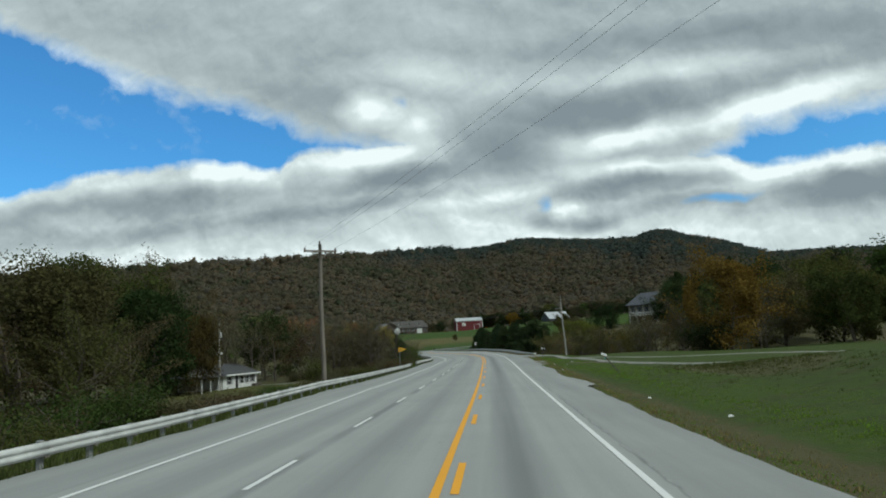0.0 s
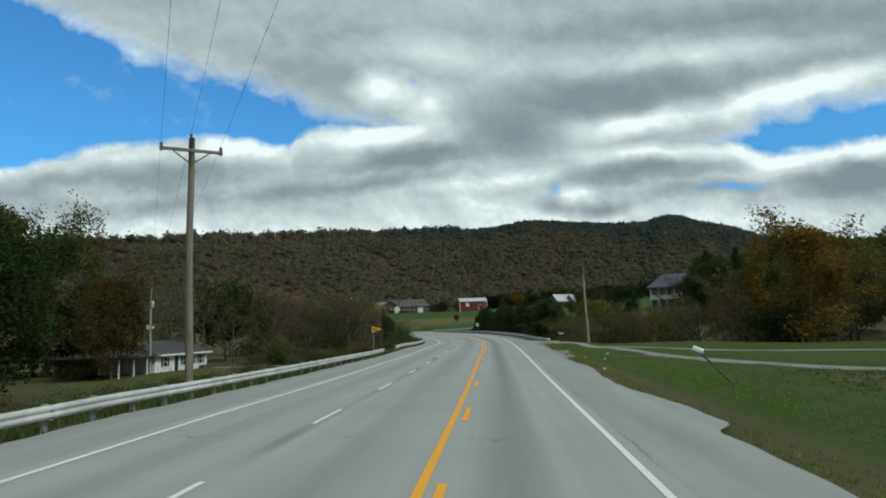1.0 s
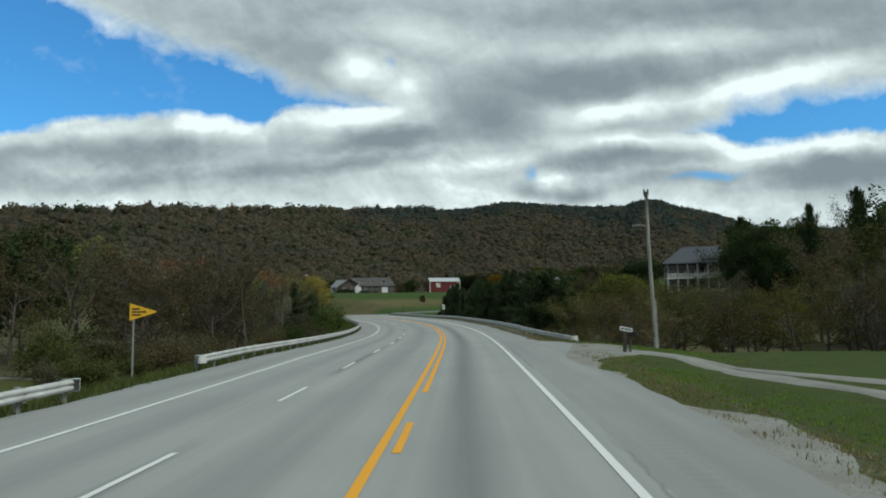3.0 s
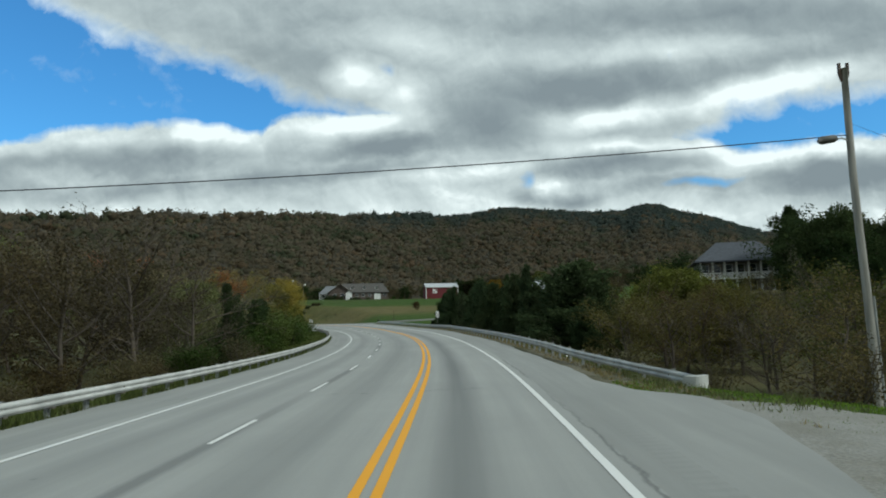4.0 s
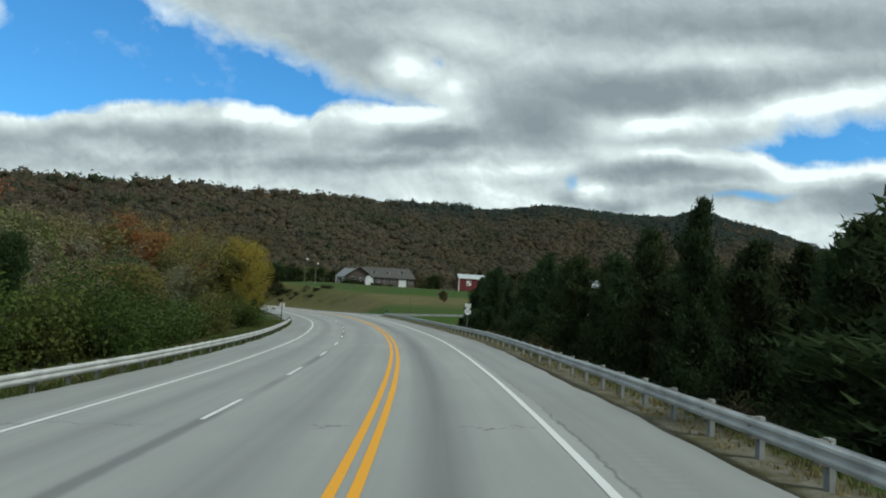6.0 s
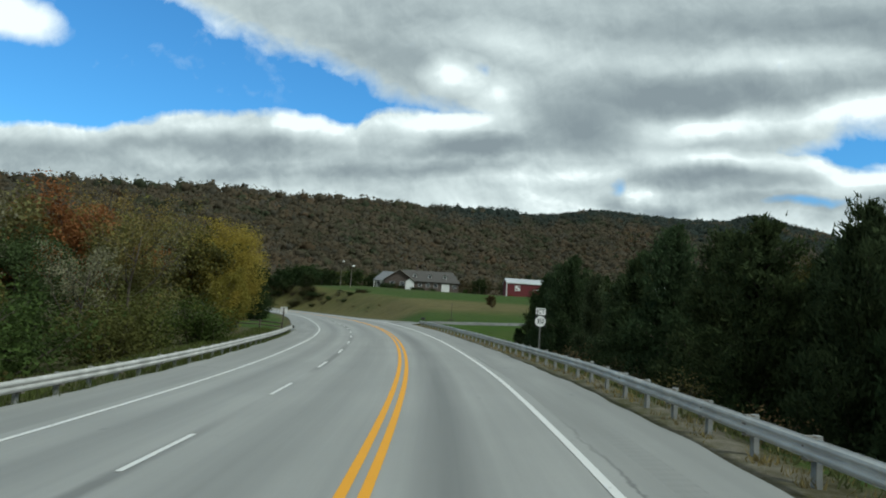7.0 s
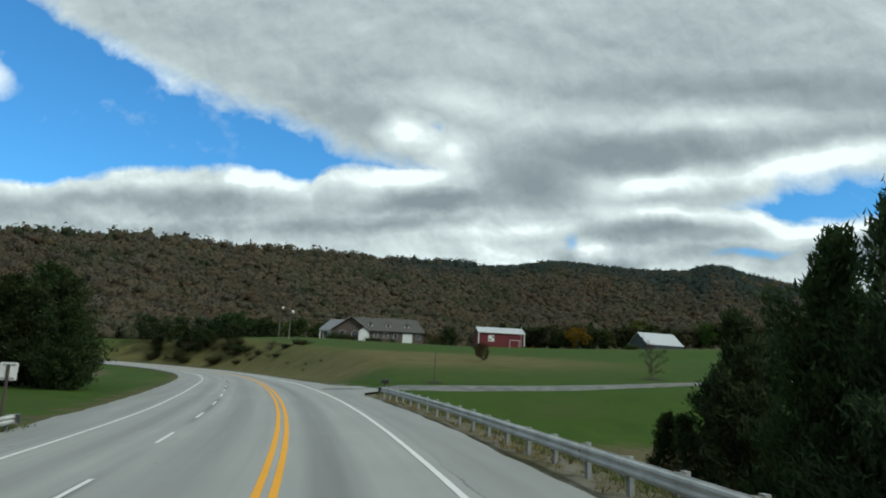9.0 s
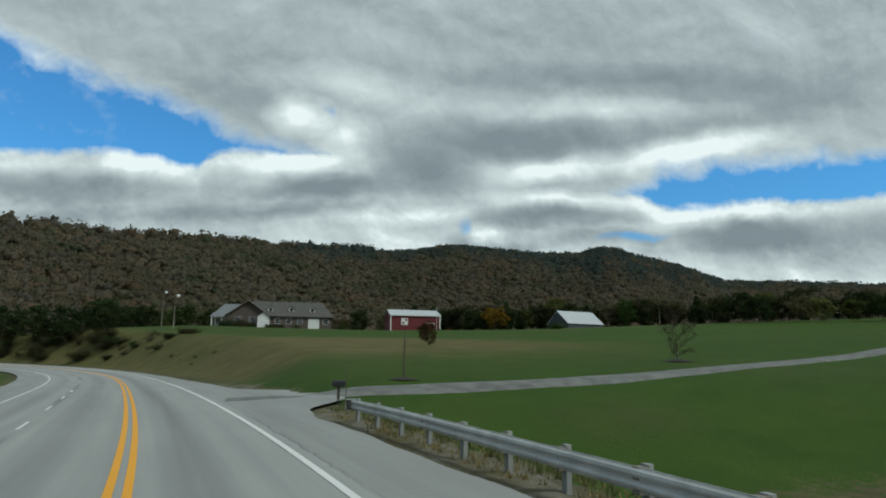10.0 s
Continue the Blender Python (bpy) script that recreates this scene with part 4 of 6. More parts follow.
# pole out of sight behind, which carries the wires that cross overhead
BACK = (21.0, -12.0, z_at(21.0, -12.0))
crossarm_pole(BACK[0], BACK[1], BACK[2], 11.4, 28, "weathered wooden utility pole with a crossarm")
ca, sa, cb, sb = math.cos(radians(33)), math.sin(radians(33)), math.cos(radians(28)), math.sin(radians(28))
for k, dz in ((-1.18, -0.3), (0.0, 0.2), (1.18, -0.3)):
    wire((A[0] + ca * k, A[1] + sa * k, A_TOP + dz), (BACK[0] + cb * k, BACK[1] + sb * k, BACK[2] + 11.4 + dz), 0.8)
    wire((A[0] + ca * k, A[1] + sa * k, A_TOP + dz), (-40.2 + 0.15 * k, 102.8, 9.1 - 0.15 * abs(k)), 0.9)
wire((12.2, 110.3, 7.75), (-40.1, 102.8, 5.7), 0.75, r=0.016)
wire((12.2, 110.3, 8.1), (64, 150, 10.5), 1.2)

# ---- signs and boxes beside the road ----


def text_part(name, text, size, m, mat, parent, label=""):
    cu = bpy.data.curves.new(name, "FONT")
    cu.body, cu.size, cu.align_x, cu.align_y, cu.extrude = text, size, "CENTER", "CENTER", 0.002
    cu.offset = 0.004 * size / 0.33
    ob = new(name, cu)
    bpy.context.view_layer.update()
    me = bpy.data.meshes.new_from_object(ob)
    bpy.data.objects.remove(ob)
    me.materials.append(mat)
    return shared(name, me, parent, m, label)


def ring_of(shape, y0, y1):
    """An upright plate over a ring of x, z corners, between two depths."""
    n = len(shape)
    return [(x, y, z) for y in (y0, y1) for x, z in shape], [tuple(range(n)), tuple(range(n, 2 * n))[::-1]] + [(i, n + i, n + (i + 1) % n, (i + 1) % n) for i in range(n)]


def plate(shape, y0, y1):
    return Mesh().put(*ring_of(shape, y0, y1))


def rounded(w, h, r, cx=0.0, cz=0.0, steps=4):
    out = []
    for qx, qz, a0 in ((1, 1, 0), (-1, 1, 90), (-1, -1, 180), (1, -1, 270)):
        for k in range(steps + 1):
            a = radians(a0 + 90 * k / steps)
            out.append((cx + qx * (w / 2 - r) + r * math.cos(a), cz + qz * (h / 2 - r) + r * math.sin(a)))
    return out


# yellow pennant
x, y = -11.55, 93.3
g = z_at(x, y)
root = thing("pennant_sign", pose(x, y, g, 0, 0, 8), "yellow triangular pennant road sign on a steel post", "road sign", "road signs")
Mesh().box(-0.03, 0.03, -0.02, 0.02, -0.4, 2.9 - g).part("post", POST_STEEL, root)
zc = 2.62 - g
plate([(-0.14, zc + 0.33), (0.84, zc + 0.02), (0.84, zc - 0.02), (-0.14, zc - 0.33)], -0.035, -0.028).part("sign_plate", SIGN_YELLOW, root)
for dz, x0, x1 in ((0.11, -0.06, 0.22), (0.0, -0.06, 0.46), (-0.11, -0.06, 0.26)):
    plate([(x0, zc + dz + 0.03), (x1, zc + dz + 0.03), (x1, zc + dz - 0.03), (x0, zc + dz - 0.03)], -0.038, -0.0352).part("word_bar", SIGN_BLACK, root, "black bar of lettering")

# junction sign
x, y = -3.7, 190.8
g = z_at(x, y)
root = thing("junction_sign", pose(x, y, g, 0, 0, 12), "two white route signs on one post behind the guardrail", "road sign", "road signs")
zt = 4.09 - g
Mesh().box(-0.035, 0.035, -0.02, 0.02, -0.4, zt - 0.08).part("post", DARK_POST, root)
upper = plate(rounded(0.47, 0.33, 0.035, 0, zt - 0.26), -0.035, -0.026).part("upper_plate", SIGN_WHITE, root)
text_part("word", "JCT", 0.31, pose(0, -0.039, zt - 0.265, 90) @ Matrix.Diagonal((0.78, 1, 1, 1)), SIGN_BLACK, upper)
lower = plate(rounded(0.54, 0.54, 0.04, 0, zt - 0.73), -0.035, -0.026).part("lower_plate", SIGN_BLACK, root, "black square plate with a white disc")
plate([(0.255 * math.cos(a), zt - 0.73 + 0.255 * math.sin(a)) for a in np.linspace(0, 2 * math.pi, 33)[:-1]], -0.039, -0.0352).part("disc", SIGN_WHITE, lower)
text_part("number", "350", 0.33, pose(0, -0.043, zt - 0.735, 90) @ Matrix.Diagonal((0.72, 1, 1, 1)), SIGN_BLACK, lower)

# back of a white sign on the inside of the bend
x, y = -30.0, 224.6
g = z_at(x, y)
root = thing("sign_back", pose(x, y, g, 0, 0, 10), "square sign seen from its pale bare back", "road sign", "road signs")
Mesh().box(-0.05, 0.05, -0.03, 0.03, -0.4, 3.3 - g, bevel=0.01).part("post", DARK_WOOD, root)
plate(rounded(0.66, 0.66, 0.05, 0, 3.05 - g), 0.032, 0.04).part("sign_plate", SIGN_WHITE, root)
for dz in (-0.25, 0.25):
    Mesh().box(-0.24, 0.24, 0.015, 0.031, 3.05 - g + dz - 0.03, 3.05 - g + dz + 0.03).part("bracket", SIGN_BACK, root)


def mailbox(root, x, y, z, w=0.18, h=0.24, d=0.5, mat=BLACK_BOX, turn=0):
    """A box with a rounded top, its door towards -y."""
    ring = [(-w / 2, 0), (w / 2, 0)] + [(w / 2 * math.cos(a), h - w / 2 + w / 2 * math.sin(a)) for a in np.linspace(0, math.pi, 9)]
    m = pose(x, y, z, 0, 0, turn)
    body = Mesh().put(*ring_of(ring, -d / 2, d / 2)).part("box_body", mat, root, m=m)
    ring2 = [(k * 1.06, j * 1.03 - 0.003) for k, j in ring]
    Mesh().put(*ring_of(ring2, -d / 2 - 0.02, -d / 2 - 0.002)).part("door", mat, body)
    Mesh().box(w / 2, w / 2 + 0.008, -0.05, -0.02, h * 0.3, h * 0.85).part("flag", SIGN_YELLOW, body, "small raised flag")
    return body


# two mailboxes with a white board at the first entrance
x, y = 7.95, 98.2
g = z_at(x, y)
root = thing("roadside_mailbox", pose(x, y, g + 0.08, 0, 0, -12) @ Matrix.Scale(0.78, 4), "old mailbox on thick timber posts with a white board", "mailbox", "mailboxes")
Mesh().tube([(-0.12, 0, -0.4), (-0.1, 0, 0.9), (-0.02, 0, 1.12)], [0.11, 0.1, 0.08], 8).part("post", DARK_WOOD, root)
Mesh().tube([(0.16, -0.1, -0.4), (0.2, -0.08, 0.5), (0.28, -0.05, 0.95)], [0.08, 0.07, 0.06], 8).part("post", DARK_WOOD, root)
mailbox(root, 0.34, -0.1, 0.82, turn=60)
board = Mesh().put(*ring_of([(-0.34, 1.14), (0.34, 1.0), (0.34, 1.23), (-0.34, 1.38)], -0.12, -0.1)).part("name_board", SIGN_WHITE, root, "white board with dark lettering")
for k in range(5):
    x0 = -0.26 + 0.11 * k
    zc = 1.19 - 0.21 * (x0 + 0.045) * 1.0
    Mesh().box(x0, x0 + 0.08, -0.1245, -0.1205, zc - 0.05 + 0.02 * (k % 2), zc + 0.05).part("letter_bar", SIGN_BLACK, board)

# fallen newspaper and mail boxes on a leaning post
x, y = 9.47, 48.45
g = z_at(x, y)
root = thing("leaning_mailbox", pose(x, y, g + 0.08, 0, 0, 0), "white mailbox and teal tube on a badly leaning post", "mailbox", "mailboxes")
Mesh().tube([(0.08, -0.25, -0.3), (0, 0, 0), (-0.42, 1.15, 0.75), (-0.6, 1.65, 1.08)], [0.045, 0.045, 0.04, 0.04], 6).part("post", DARK_WOOD, root)
ring = [(-0.09, 0), (0.09, 0)] + [(0.09 * math.cos(a), 0.14 + 0.09 * math.sin(a)) for a in np.linspace(0, math.pi, 9)]
Mesh().put(*ring_of(ring, -0.28, 0.28)).part("mailbox", SIGN_WHITE, root, "small white mailbox", m=pose(-0.68, 1.8, 1.13, 0, 0, 80) @ pose(0, 0, 0, 24, 0, 0) @ Matrix.Scale(0.72, 4))
Mesh().tube([(-0.62, 1.5, 0.98), (-0.56, 1.8, 1.0)], 0.075, 10).part("paper_tube", TEAL, root, "teal plastic newspaper tube", True)

# black mailbox and a stake at the second drive
x, y = -20.2, 250.1
g = z_at(x, y)
root = thing("roadside_mailbox", pose(x, y, g, 0, 0, 15), "black mailbox on a single post at the drive", "mailbox", "mailboxes")
Mesh().box(-0.05, 0.05, -0.05, 0.05, -0.3, 0.72, bevel=0.01).part("post", DARK_WOOD, root)
mailbox(root, 0, 0, 0.72, 0.24, 0.28, 0.5, turn=75)
Mesh().box(0.3, 0.325, -0.012, 0.012, -0.3, 1.45).part("marker_stake", DARK_WOOD, root)
x, y = -17.5, 258.6
g = z_at(x, y)
root = thing("sapling_stake", pose(x, y, g), "thin dark stake in a ring of mulch", "stake")
Mesh().tube([(0, 0, -0.2), (0.01, 0, 1.2), (0.04, 0.02, 2.5)], [0.05, 0.045, 0.035], 7).part("stake", DARK_WOOD, root)
n = 18
Mesh().put([(0.8 * math.cos(k * 2 * math.pi / n) * (1 + 0.1 * (k % 3)), 0.8 * math.sin(k * 2 * math.pi / n), -0.03) for k in range(n)] + [(0, 0, 0.14)], [(k, (k + 1) % n, n) for k in range(n)]).part("mulch_ring", MULCH, root, soft=True)


# low rail fence on the inside of the bend
def rail_fence(p0, p1, label, rails=(0.45, 0.8), every=2.2):
    d = np.subtract(p1, p0)
    n = max(1, int(np.hypot(*d) / every))
    root = thing("rail_fence", Matrix(), label, "fence")
    pts = [np.add(p0, d * k / n) for k in range(n + 1)]
    for q in pts:
        z = z_at(*q)
        Mesh().box(q[0] - 0.07, q[0] + 0.07, q[1] - 0.07, q[1] + 0.07, z - 0.3, z + 0.95, bevel=0.015).part("post", DARK_WOOD, root)
    for h in rails:
        for a, b in zip(pts, pts[1:]):
            Mesh().tube([(*a, z_at(*a) + h), (*b, z_at(*b) + h + 0.02)], 0.055, 4).part("rail", DARK_WOOD, root)


rail_fence((-38.5, 222.0), (-29.8, 224.0), "low dark timber rail fence in the verge")

# litter on the verge
for k, (s, u) in enumerate(((22.5, 8.2), (31.0, 7.6), (70, 8.4), (71.5, 7.3), (76, 9.6), (124, 7.0), (62, 7.1))):
    x, y = on_road(s, u)[:2]
    q = Mesh()
    q.put([(-0.09, -0.06, 0.0), (0.1, -0.05, 0.03), (0.08, 0.07, 0.0), (-0.07, 0.06, 0.05), (0, 0, 0.09)], [(0, 1, 4), (1, 2, 4), (2, 3, 4), (3, 0, 4), (3, 2, 1, 0)])
    tagged(q.part("paper_scrap", LITTER, m=pose(x, y, z_at(x, y) + 0.01, 0, 0, 50 * k)), "crumpled white scrap lying on the verge", "litter", "scraps of litter")

# ---- buildings ----


def gable_roof(w, d, eave, rise, over, m=None, thick=0.16, along_x=True):
    """A ridged roof over a w by d plan centred on the origin."""
    b = Mesh()
    hw, hd = w / 2 + over, d / 2 + over
    drop = rise * over / (d / 2)
    sec = [(-hd, eave - drop), (0, eave + rise), (hd, eave - drop), (hd, eave - drop - thick), (0, eave + rise - thick), (-hd, eave - drop - thick)]
    v = [Vector((x, y, z) if along_x else (y, x, z)) for x in (-hw, hw) for y, z in sec]
    if m is not None:
        v = [m @ p for p in v]
    return b.put(v, [(0, 1, 7, 6), (1, 2, 8, 7), (2, 3, 9, 8), (3, 4, 10, 9), (4, 5, 11, 10), (5, 0, 6, 11), (0, 5, 4, 1), (1, 4, 3, 2), (6, 7, 10, 11), (7, 8, 9, 10)])


def gable_body(w, d, z0, eave, rise):
    """Walls with gable ends, over a plan centred on the origin, ridge along x."""
    v = [(x, y, z) for x in (-w / 2, w / 2) for y, z in ((-d / 2, z0), (d / 2, z0), (d / 2, eave), (0, eave + rise), (-d / 2, eave))]
    return Mesh().put(v, [(4, 3, 2, 1, 0), (5, 6, 7, 8, 9), (0, 1, 6, 5), (1, 2, 7, 6), (2, 3, 8, 7), (3, 4, 9, 8), (4, 0, 5, 9)])


def window(root, x, z, w, h, y, name="window", panes=2, shutters=None, frame_mat=None):
    """A framed window in a wall that faces -y at the depth y."""
    t = 0.07
    f = Mesh()
    for x0, x1, z0, z1 in ((x - w / 2 - t, x + w / 2 + t, z - h / 2 - t, z - h / 2), (x - w / 2 - t, x + w / 2 + t, z + h / 2, z + h / 2 + t), (x - w / 2 - t, x - w / 2, z - h / 2, z + h / 2), (x + w / 2, x + w / 2 + t, z - h / 2, z + h / 2), (x - w / 2, x + w / 2, z - 0.025, z + 0.025)):
        f.box(x0, x1, y - 0.06, y + 0.02, z0, z1)
    frame_ob = f.part(name, frame_mat or TRIM, root)
    for k in range(panes):
        hz = h / panes
        Mesh().box(x - w / 2, x + w / 2, y - 0.03, y - 0.006, z - h / 2 + k * hz + 0.02, z - h / 2 + (k + 1) * hz - 0.02).part("pane", GLASS, frame_ob)
    if shutters:
        for sx in (-1, 1):
            Mesh().box(x + sx * (w / 2 + 0.32) - 0.2, x + sx * (w / 2 + 0.32) + 0.2, y - 0.05, y - 0.006, z - h / 2, z + h / 2).part("shutter", shutters, frame_ob, "dark shutter")
    return frame_ob


# low white house beside the road; its front faces the road
root = thing("white_cottage", pose(-43.9, 111.5, -1.95, 0, 0, 90), "low white sided house with a dark shingle roof", "house", "houses")
gable_body(15.0, 7.4, -0.4, 2.55, 1.5).part("wall_shell", WHITE_WALL, root)
gable_roof(15.0, 7.4, 2.62, 1.5, 0.55).part("roof", ROOF_DARK, root)
Mesh().box(-8.05, 8.05, -4.32, -4.24, 2.2, 2.42).part("gutter", TRIM, root)
for x in (-4.9, 0.4, 5.4):
    window(root, x, 1.45, 1.0, 1.15, -3.7, shutters=SIGN_BLACK)
window(root, 2.9, 1.45, 0.8, 1.1, -3.7, shutters=SIGN_BLACK)
Mesh().box(-2.35, -1.4, -3.77, -3.69, 0.15, 2.15).part("door", SIGN_BLACK, root, "dark front door")
Mesh().box(-2.9, -0.9, -4.7, -3.7, -0.3, 0.15).part("step", SIGN_BACK, root)
Mesh().box(4.4, 7.2, -4.6, -3.95, -0.3, 0.55).part("planter", DARK_WOOD, root, "dark bench under the window")
# its carport
root = thing("carport", pose(-43.9, 99.6, -1.95, 0, 0, 90), "open carport with a flat dark roof on posts", "carport")
Mesh().put([(x, y, z + 0.12 * (y < 0) * -1) for z in (2.35, 2.5) for x, y in ((-4.6, -4.4), (4.4, -4.4), (4.4, 3.6), (-4.6, 3.6))], [(3, 2, 1, 0), (4, 5, 6, 7), (0, 1, 5, 4), (1, 2, 6, 5), (2, 3, 7, 6), (3, 0, 4, 7)]).part("roof", ROOF_DARK, root)
for x in (-4.3, -1.2, 1.8):
    for y in (-4.1, 3.3):
        Mesh().box(x - 0.06, x + 0.06, y - 0.06, y + 0.06, -0.3, 2.36).part("post", TRIM if y < 0 else DARK_WOOD, root)
Mesh().box(-4.2, 4.2, 3.3, 3.4, -0.3, 2.3).part("back_wall", DARK_WOOD, root)

# two-storey house on the rise, with a hip roof and a columned gallery
bx, by = 53.2, 226.3
root = thing("columned_house", pose(bx, by, 5.9, 0, 0, -13), "large white two-storey house with hip roof and columned gallery", "house", "houses")
W, D = 15.2, 10.0
# dark wall colour carries the shade under the gallery roof
Mesh().box(-W / 2, W / 2, -D / 2, D / 2, -1.5, 6.9).part("wall_shell", SHADED_SIDING, root)
hw, hd = W / 2 + 0.8, D / 2 + 2.9
Mesh().put([(-hw, -hd, 6.75), (hw, -hd, 6.75), (hw, hd - 1.5, 6.75), (-hw, hd - 1.5, 6.75), (-3.6, -0.6, 10.8), (3.6, -0.6, 10.8), (-hw, -hd, 6.55), (hw, -hd, 6.55), (hw, hd - 1.5, 6.55), (-hw, hd - 1.5, 6.55)],
           [(0, 1, 5, 4), (1, 2, 5), (2, 3, 4, 5), (3, 0, 4), (0, 6, 7, 1), (1, 7, 8, 2), (2, 8, 9, 3), (3, 9, 6, 0), (6, 9, 8, 7)]).part("roof", ROOF_GREY, root)
Mesh().box(-W / 2, W / 2, -D / 2 - 2.5, -D / 2, 3.35, 3.6).part("gallery_floor", TRIM, root)
for k in range(8):
    x = -W / 2 + 0.3 + k * (W - 0.6) / 7
    Mesh().tube([(x, -D / 2 - 2.3, -1.0), (x, -D / 2 - 2.3, 0.2), (x, -D / 2 - 2.3, 6.55)], [0.24, 0.2, 0.17], 10).part("column", TRIM, root, soft=True)
for k in range(7):
    x = -W / 2 + 0.3 + (k + 0.5) * (W - 0.6) / 7
    rail_ob = Mesh().box(x - 0.9, x + 0.9, -D / 2 - 2.35, -D / 2 - 2.27, 4.45, 4.55).part("railing", TRIM, root)
    for j in range(7):
        bxk = x - 0.84 + j * 0.28
        Mesh().box(bxk - 0.07, bxk + 0.07, -D / 2 - 2.34, -D / 2 - 2.28, 3.6, 4.45).part("baluster", TRIM, rail_ob)
    window(root, x, 5.2, 1.1, 1.9, -D / 2)
    window(root, x, 1.9, 1.1, 2.0, -D / 2)

# brick ranch house on the knoll
hx, hy = -49.8, 412.0
g = min(z_at(hx - 15, hy - 8), z_at(hx + 15, hy - 4)) - 0.2
root = thing("ranch_house", pose(hx - 0.8, hy, g + 1.3, 0, 0, 9.8), "long brown brick ranch house with a shingle roof", "house", "houses")
Mesh().box(-7.0, 13.6, 0.15, 10.6, -1.5, 3.1).part("wall_shell", BRICK, root)
v = [(-8.0, -0.4, 2.85), (14.2, -0.4, 2.85), (14.2, 11.2, 2.85), (-8.0, 11.2, 2.85), (-8.0, 5.4, 7.2), (11.4, 5.4, 7.2)]
v += [(a, b, c - 0.18) for a, b, c in v]
Mesh().put(v, [(0, 1, 5, 4), (1, 2, 5), (2, 3, 4, 5), (0, 6, 7, 1), (1, 7, 8, 2), (2, 8, 9, 3), (6, 0, 4, 10), (10, 4, 3, 9), (7, 6, 10, 11), (8, 7, 11), (9, 8, 11, 10)]).part("roof", ROOF_TAN, root)
wing = Mesh()
v = [(x, y, z) for y in (-5.2, 5) for x, z in ((-5.4, -1.5), (5.4, -1.5), (5.4, 2.7), (0.0, 6.4), (-5.4, 2.7))]
wing.put(v, [(0, 1, 2, 3, 4), (9, 8, 7, 6, 5), (0, 5, 6, 1), (1, 6, 7, 2), (2, 7, 8, 3), (3, 8, 9, 4), (4, 9, 5, 0)]).part("gable_wing", BRICK, root, m=pose(-8.6, 0, 0))
gable_roof(11.0, 10.8, 2.8, 3.75, 0.45, pose(-8.6, 0, 0), along_x=False).part("wing_roof", ROOF_TAN, root)
for k in (-1, 1):
    Mesh().tube([(-8.6 + k * 5.8, -5.98, 2.38), (-8.6, -5.98, 6.42)], 0.11, 4).part("rake_board", BLOCK_WOOD, root)
v = [(x, y, z) for y in (-3.6, 3) for x, z in ((-1.5, -1.2), (1.5, -1.2), (1.5, 2.2), (0, 3.4), (-1.5, 2.2))]
Mesh().put(v, [(0, 1, 2, 3, 4), (9, 8, 7, 6, 5), (0, 5, 6, 1), (1, 6, 7, 2), (2, 7, 8, 3), (3, 8, 9, 4), (4, 9, 5, 0)]).part("entry_gable", TRIM, root, "white boarded entry gable", m=pose(-4.6, -3.4, 0))
gable_roof(6.6, 3.0, 2.3, 1.2, 0.3, pose(-4.6, -3.7, 0), along_x=False).part("entry_roof", ROOF_TAN, root)
# low side wing with a porch under a paler hipped roof
Mesh().box(-17.4, -12.0, -0.6, 6.5, -1.5, 2.5).part("side_wing", TRIM, root)
v = [(-18.4, -2.8, 2.3), (-12.6, -2.8, 2.3), (-9.2, 3.0, 6.0), (-15.2, 3.0, 6.0), (-18.4, 8.0, 2.3), (-9.2, 8.0, 2.3)]
v += [(a, b, c - 0.18) for a, b, c in v]
Mesh().put(v, [(0, 1, 2, 3), (3, 2, 5, 4), (0, 3, 4), (0, 6, 7, 1), (1, 7, 8, 2), (6, 0, 4, 10), (7, 6, 9, 8), (9, 6, 10), (8, 9, 10, 11), (2, 8, 11, 5), (4, 5, 11, 10)]).part("side_roof", ROOF_PALE, root, "pale grey shingle roof")
Mesh().tube([(-12.55, -2.84, 2.3), (-9.2, 2.9, 6.02)], 0.13, 4).part("white_rake", TRIM, root)
for x in (-17.9, -15.4, -13.0):
    Mesh().box(x - 0.14, x + 0.14, -2.6, -2.32, -1.2, 2.2).part("porch_post", TRIM, root)
Mesh().box(-18.2, -12.7, -2.75, -2.5, 2.0, 2.25).part("porch_beam", TRIM, root)
for x, w in ((-16.4, 1.1), (-14.0, 1.1)):
    window(root, x, 1.2, w, 1.3, -0.6)
for x in (-11.0, -7.4):
    window(root, x, 1.3, 1.5, 1.4, -5.2)
for x in (-1.0, 2.0, 5.0, 12.0):
    window(root, x, 1.5, 1.3, 1.3, 0.15)
door = Mesh().box(7.2, 10.2, 0.06, 0.14, -0.6, 2.3).part("garage_door", TRIM, root, "white panelled garage door")
for k in range(3):
    Mesh().box(7.3, 10.1, 0.035, 0.06, -0.5 + k * 0.95, 0.3 + k * 0.95).part("panel", TRIM, door)
for x in (-3.0, 2.6, 8.3):
    d = Mesh()
    v = [(xx, y, z) for y in (1.6, 4.2) for xx, z in ((-0.7, 4.0), (0.7, 4.0), (0.7, 5.3), (0, 5.9), (-0.7, 5.3))]
    dm = d.put(v, [(0, 1, 2, 3, 4), (9, 8, 7, 6, 5), (0, 5, 6, 1), (1, 6, 7, 2), (2, 7, 8, 3), (3, 8, 9, 4), (4, 9, 5, 0)]).part("dormer", TRIM, root, "small white dormer", m=pose(x, 0, 0))
    Mesh().box(-0.4, 0.4, 1.55, 1.598, 4.4, 5.2).part("pane", GLASS, dm)
    gable_roof(2.9, 1.4, 5.3, 0.65, 0.16, pose(0, 2.8, 0), 0.1, False).part("dormer_roof", ROOF_TAN, dm)
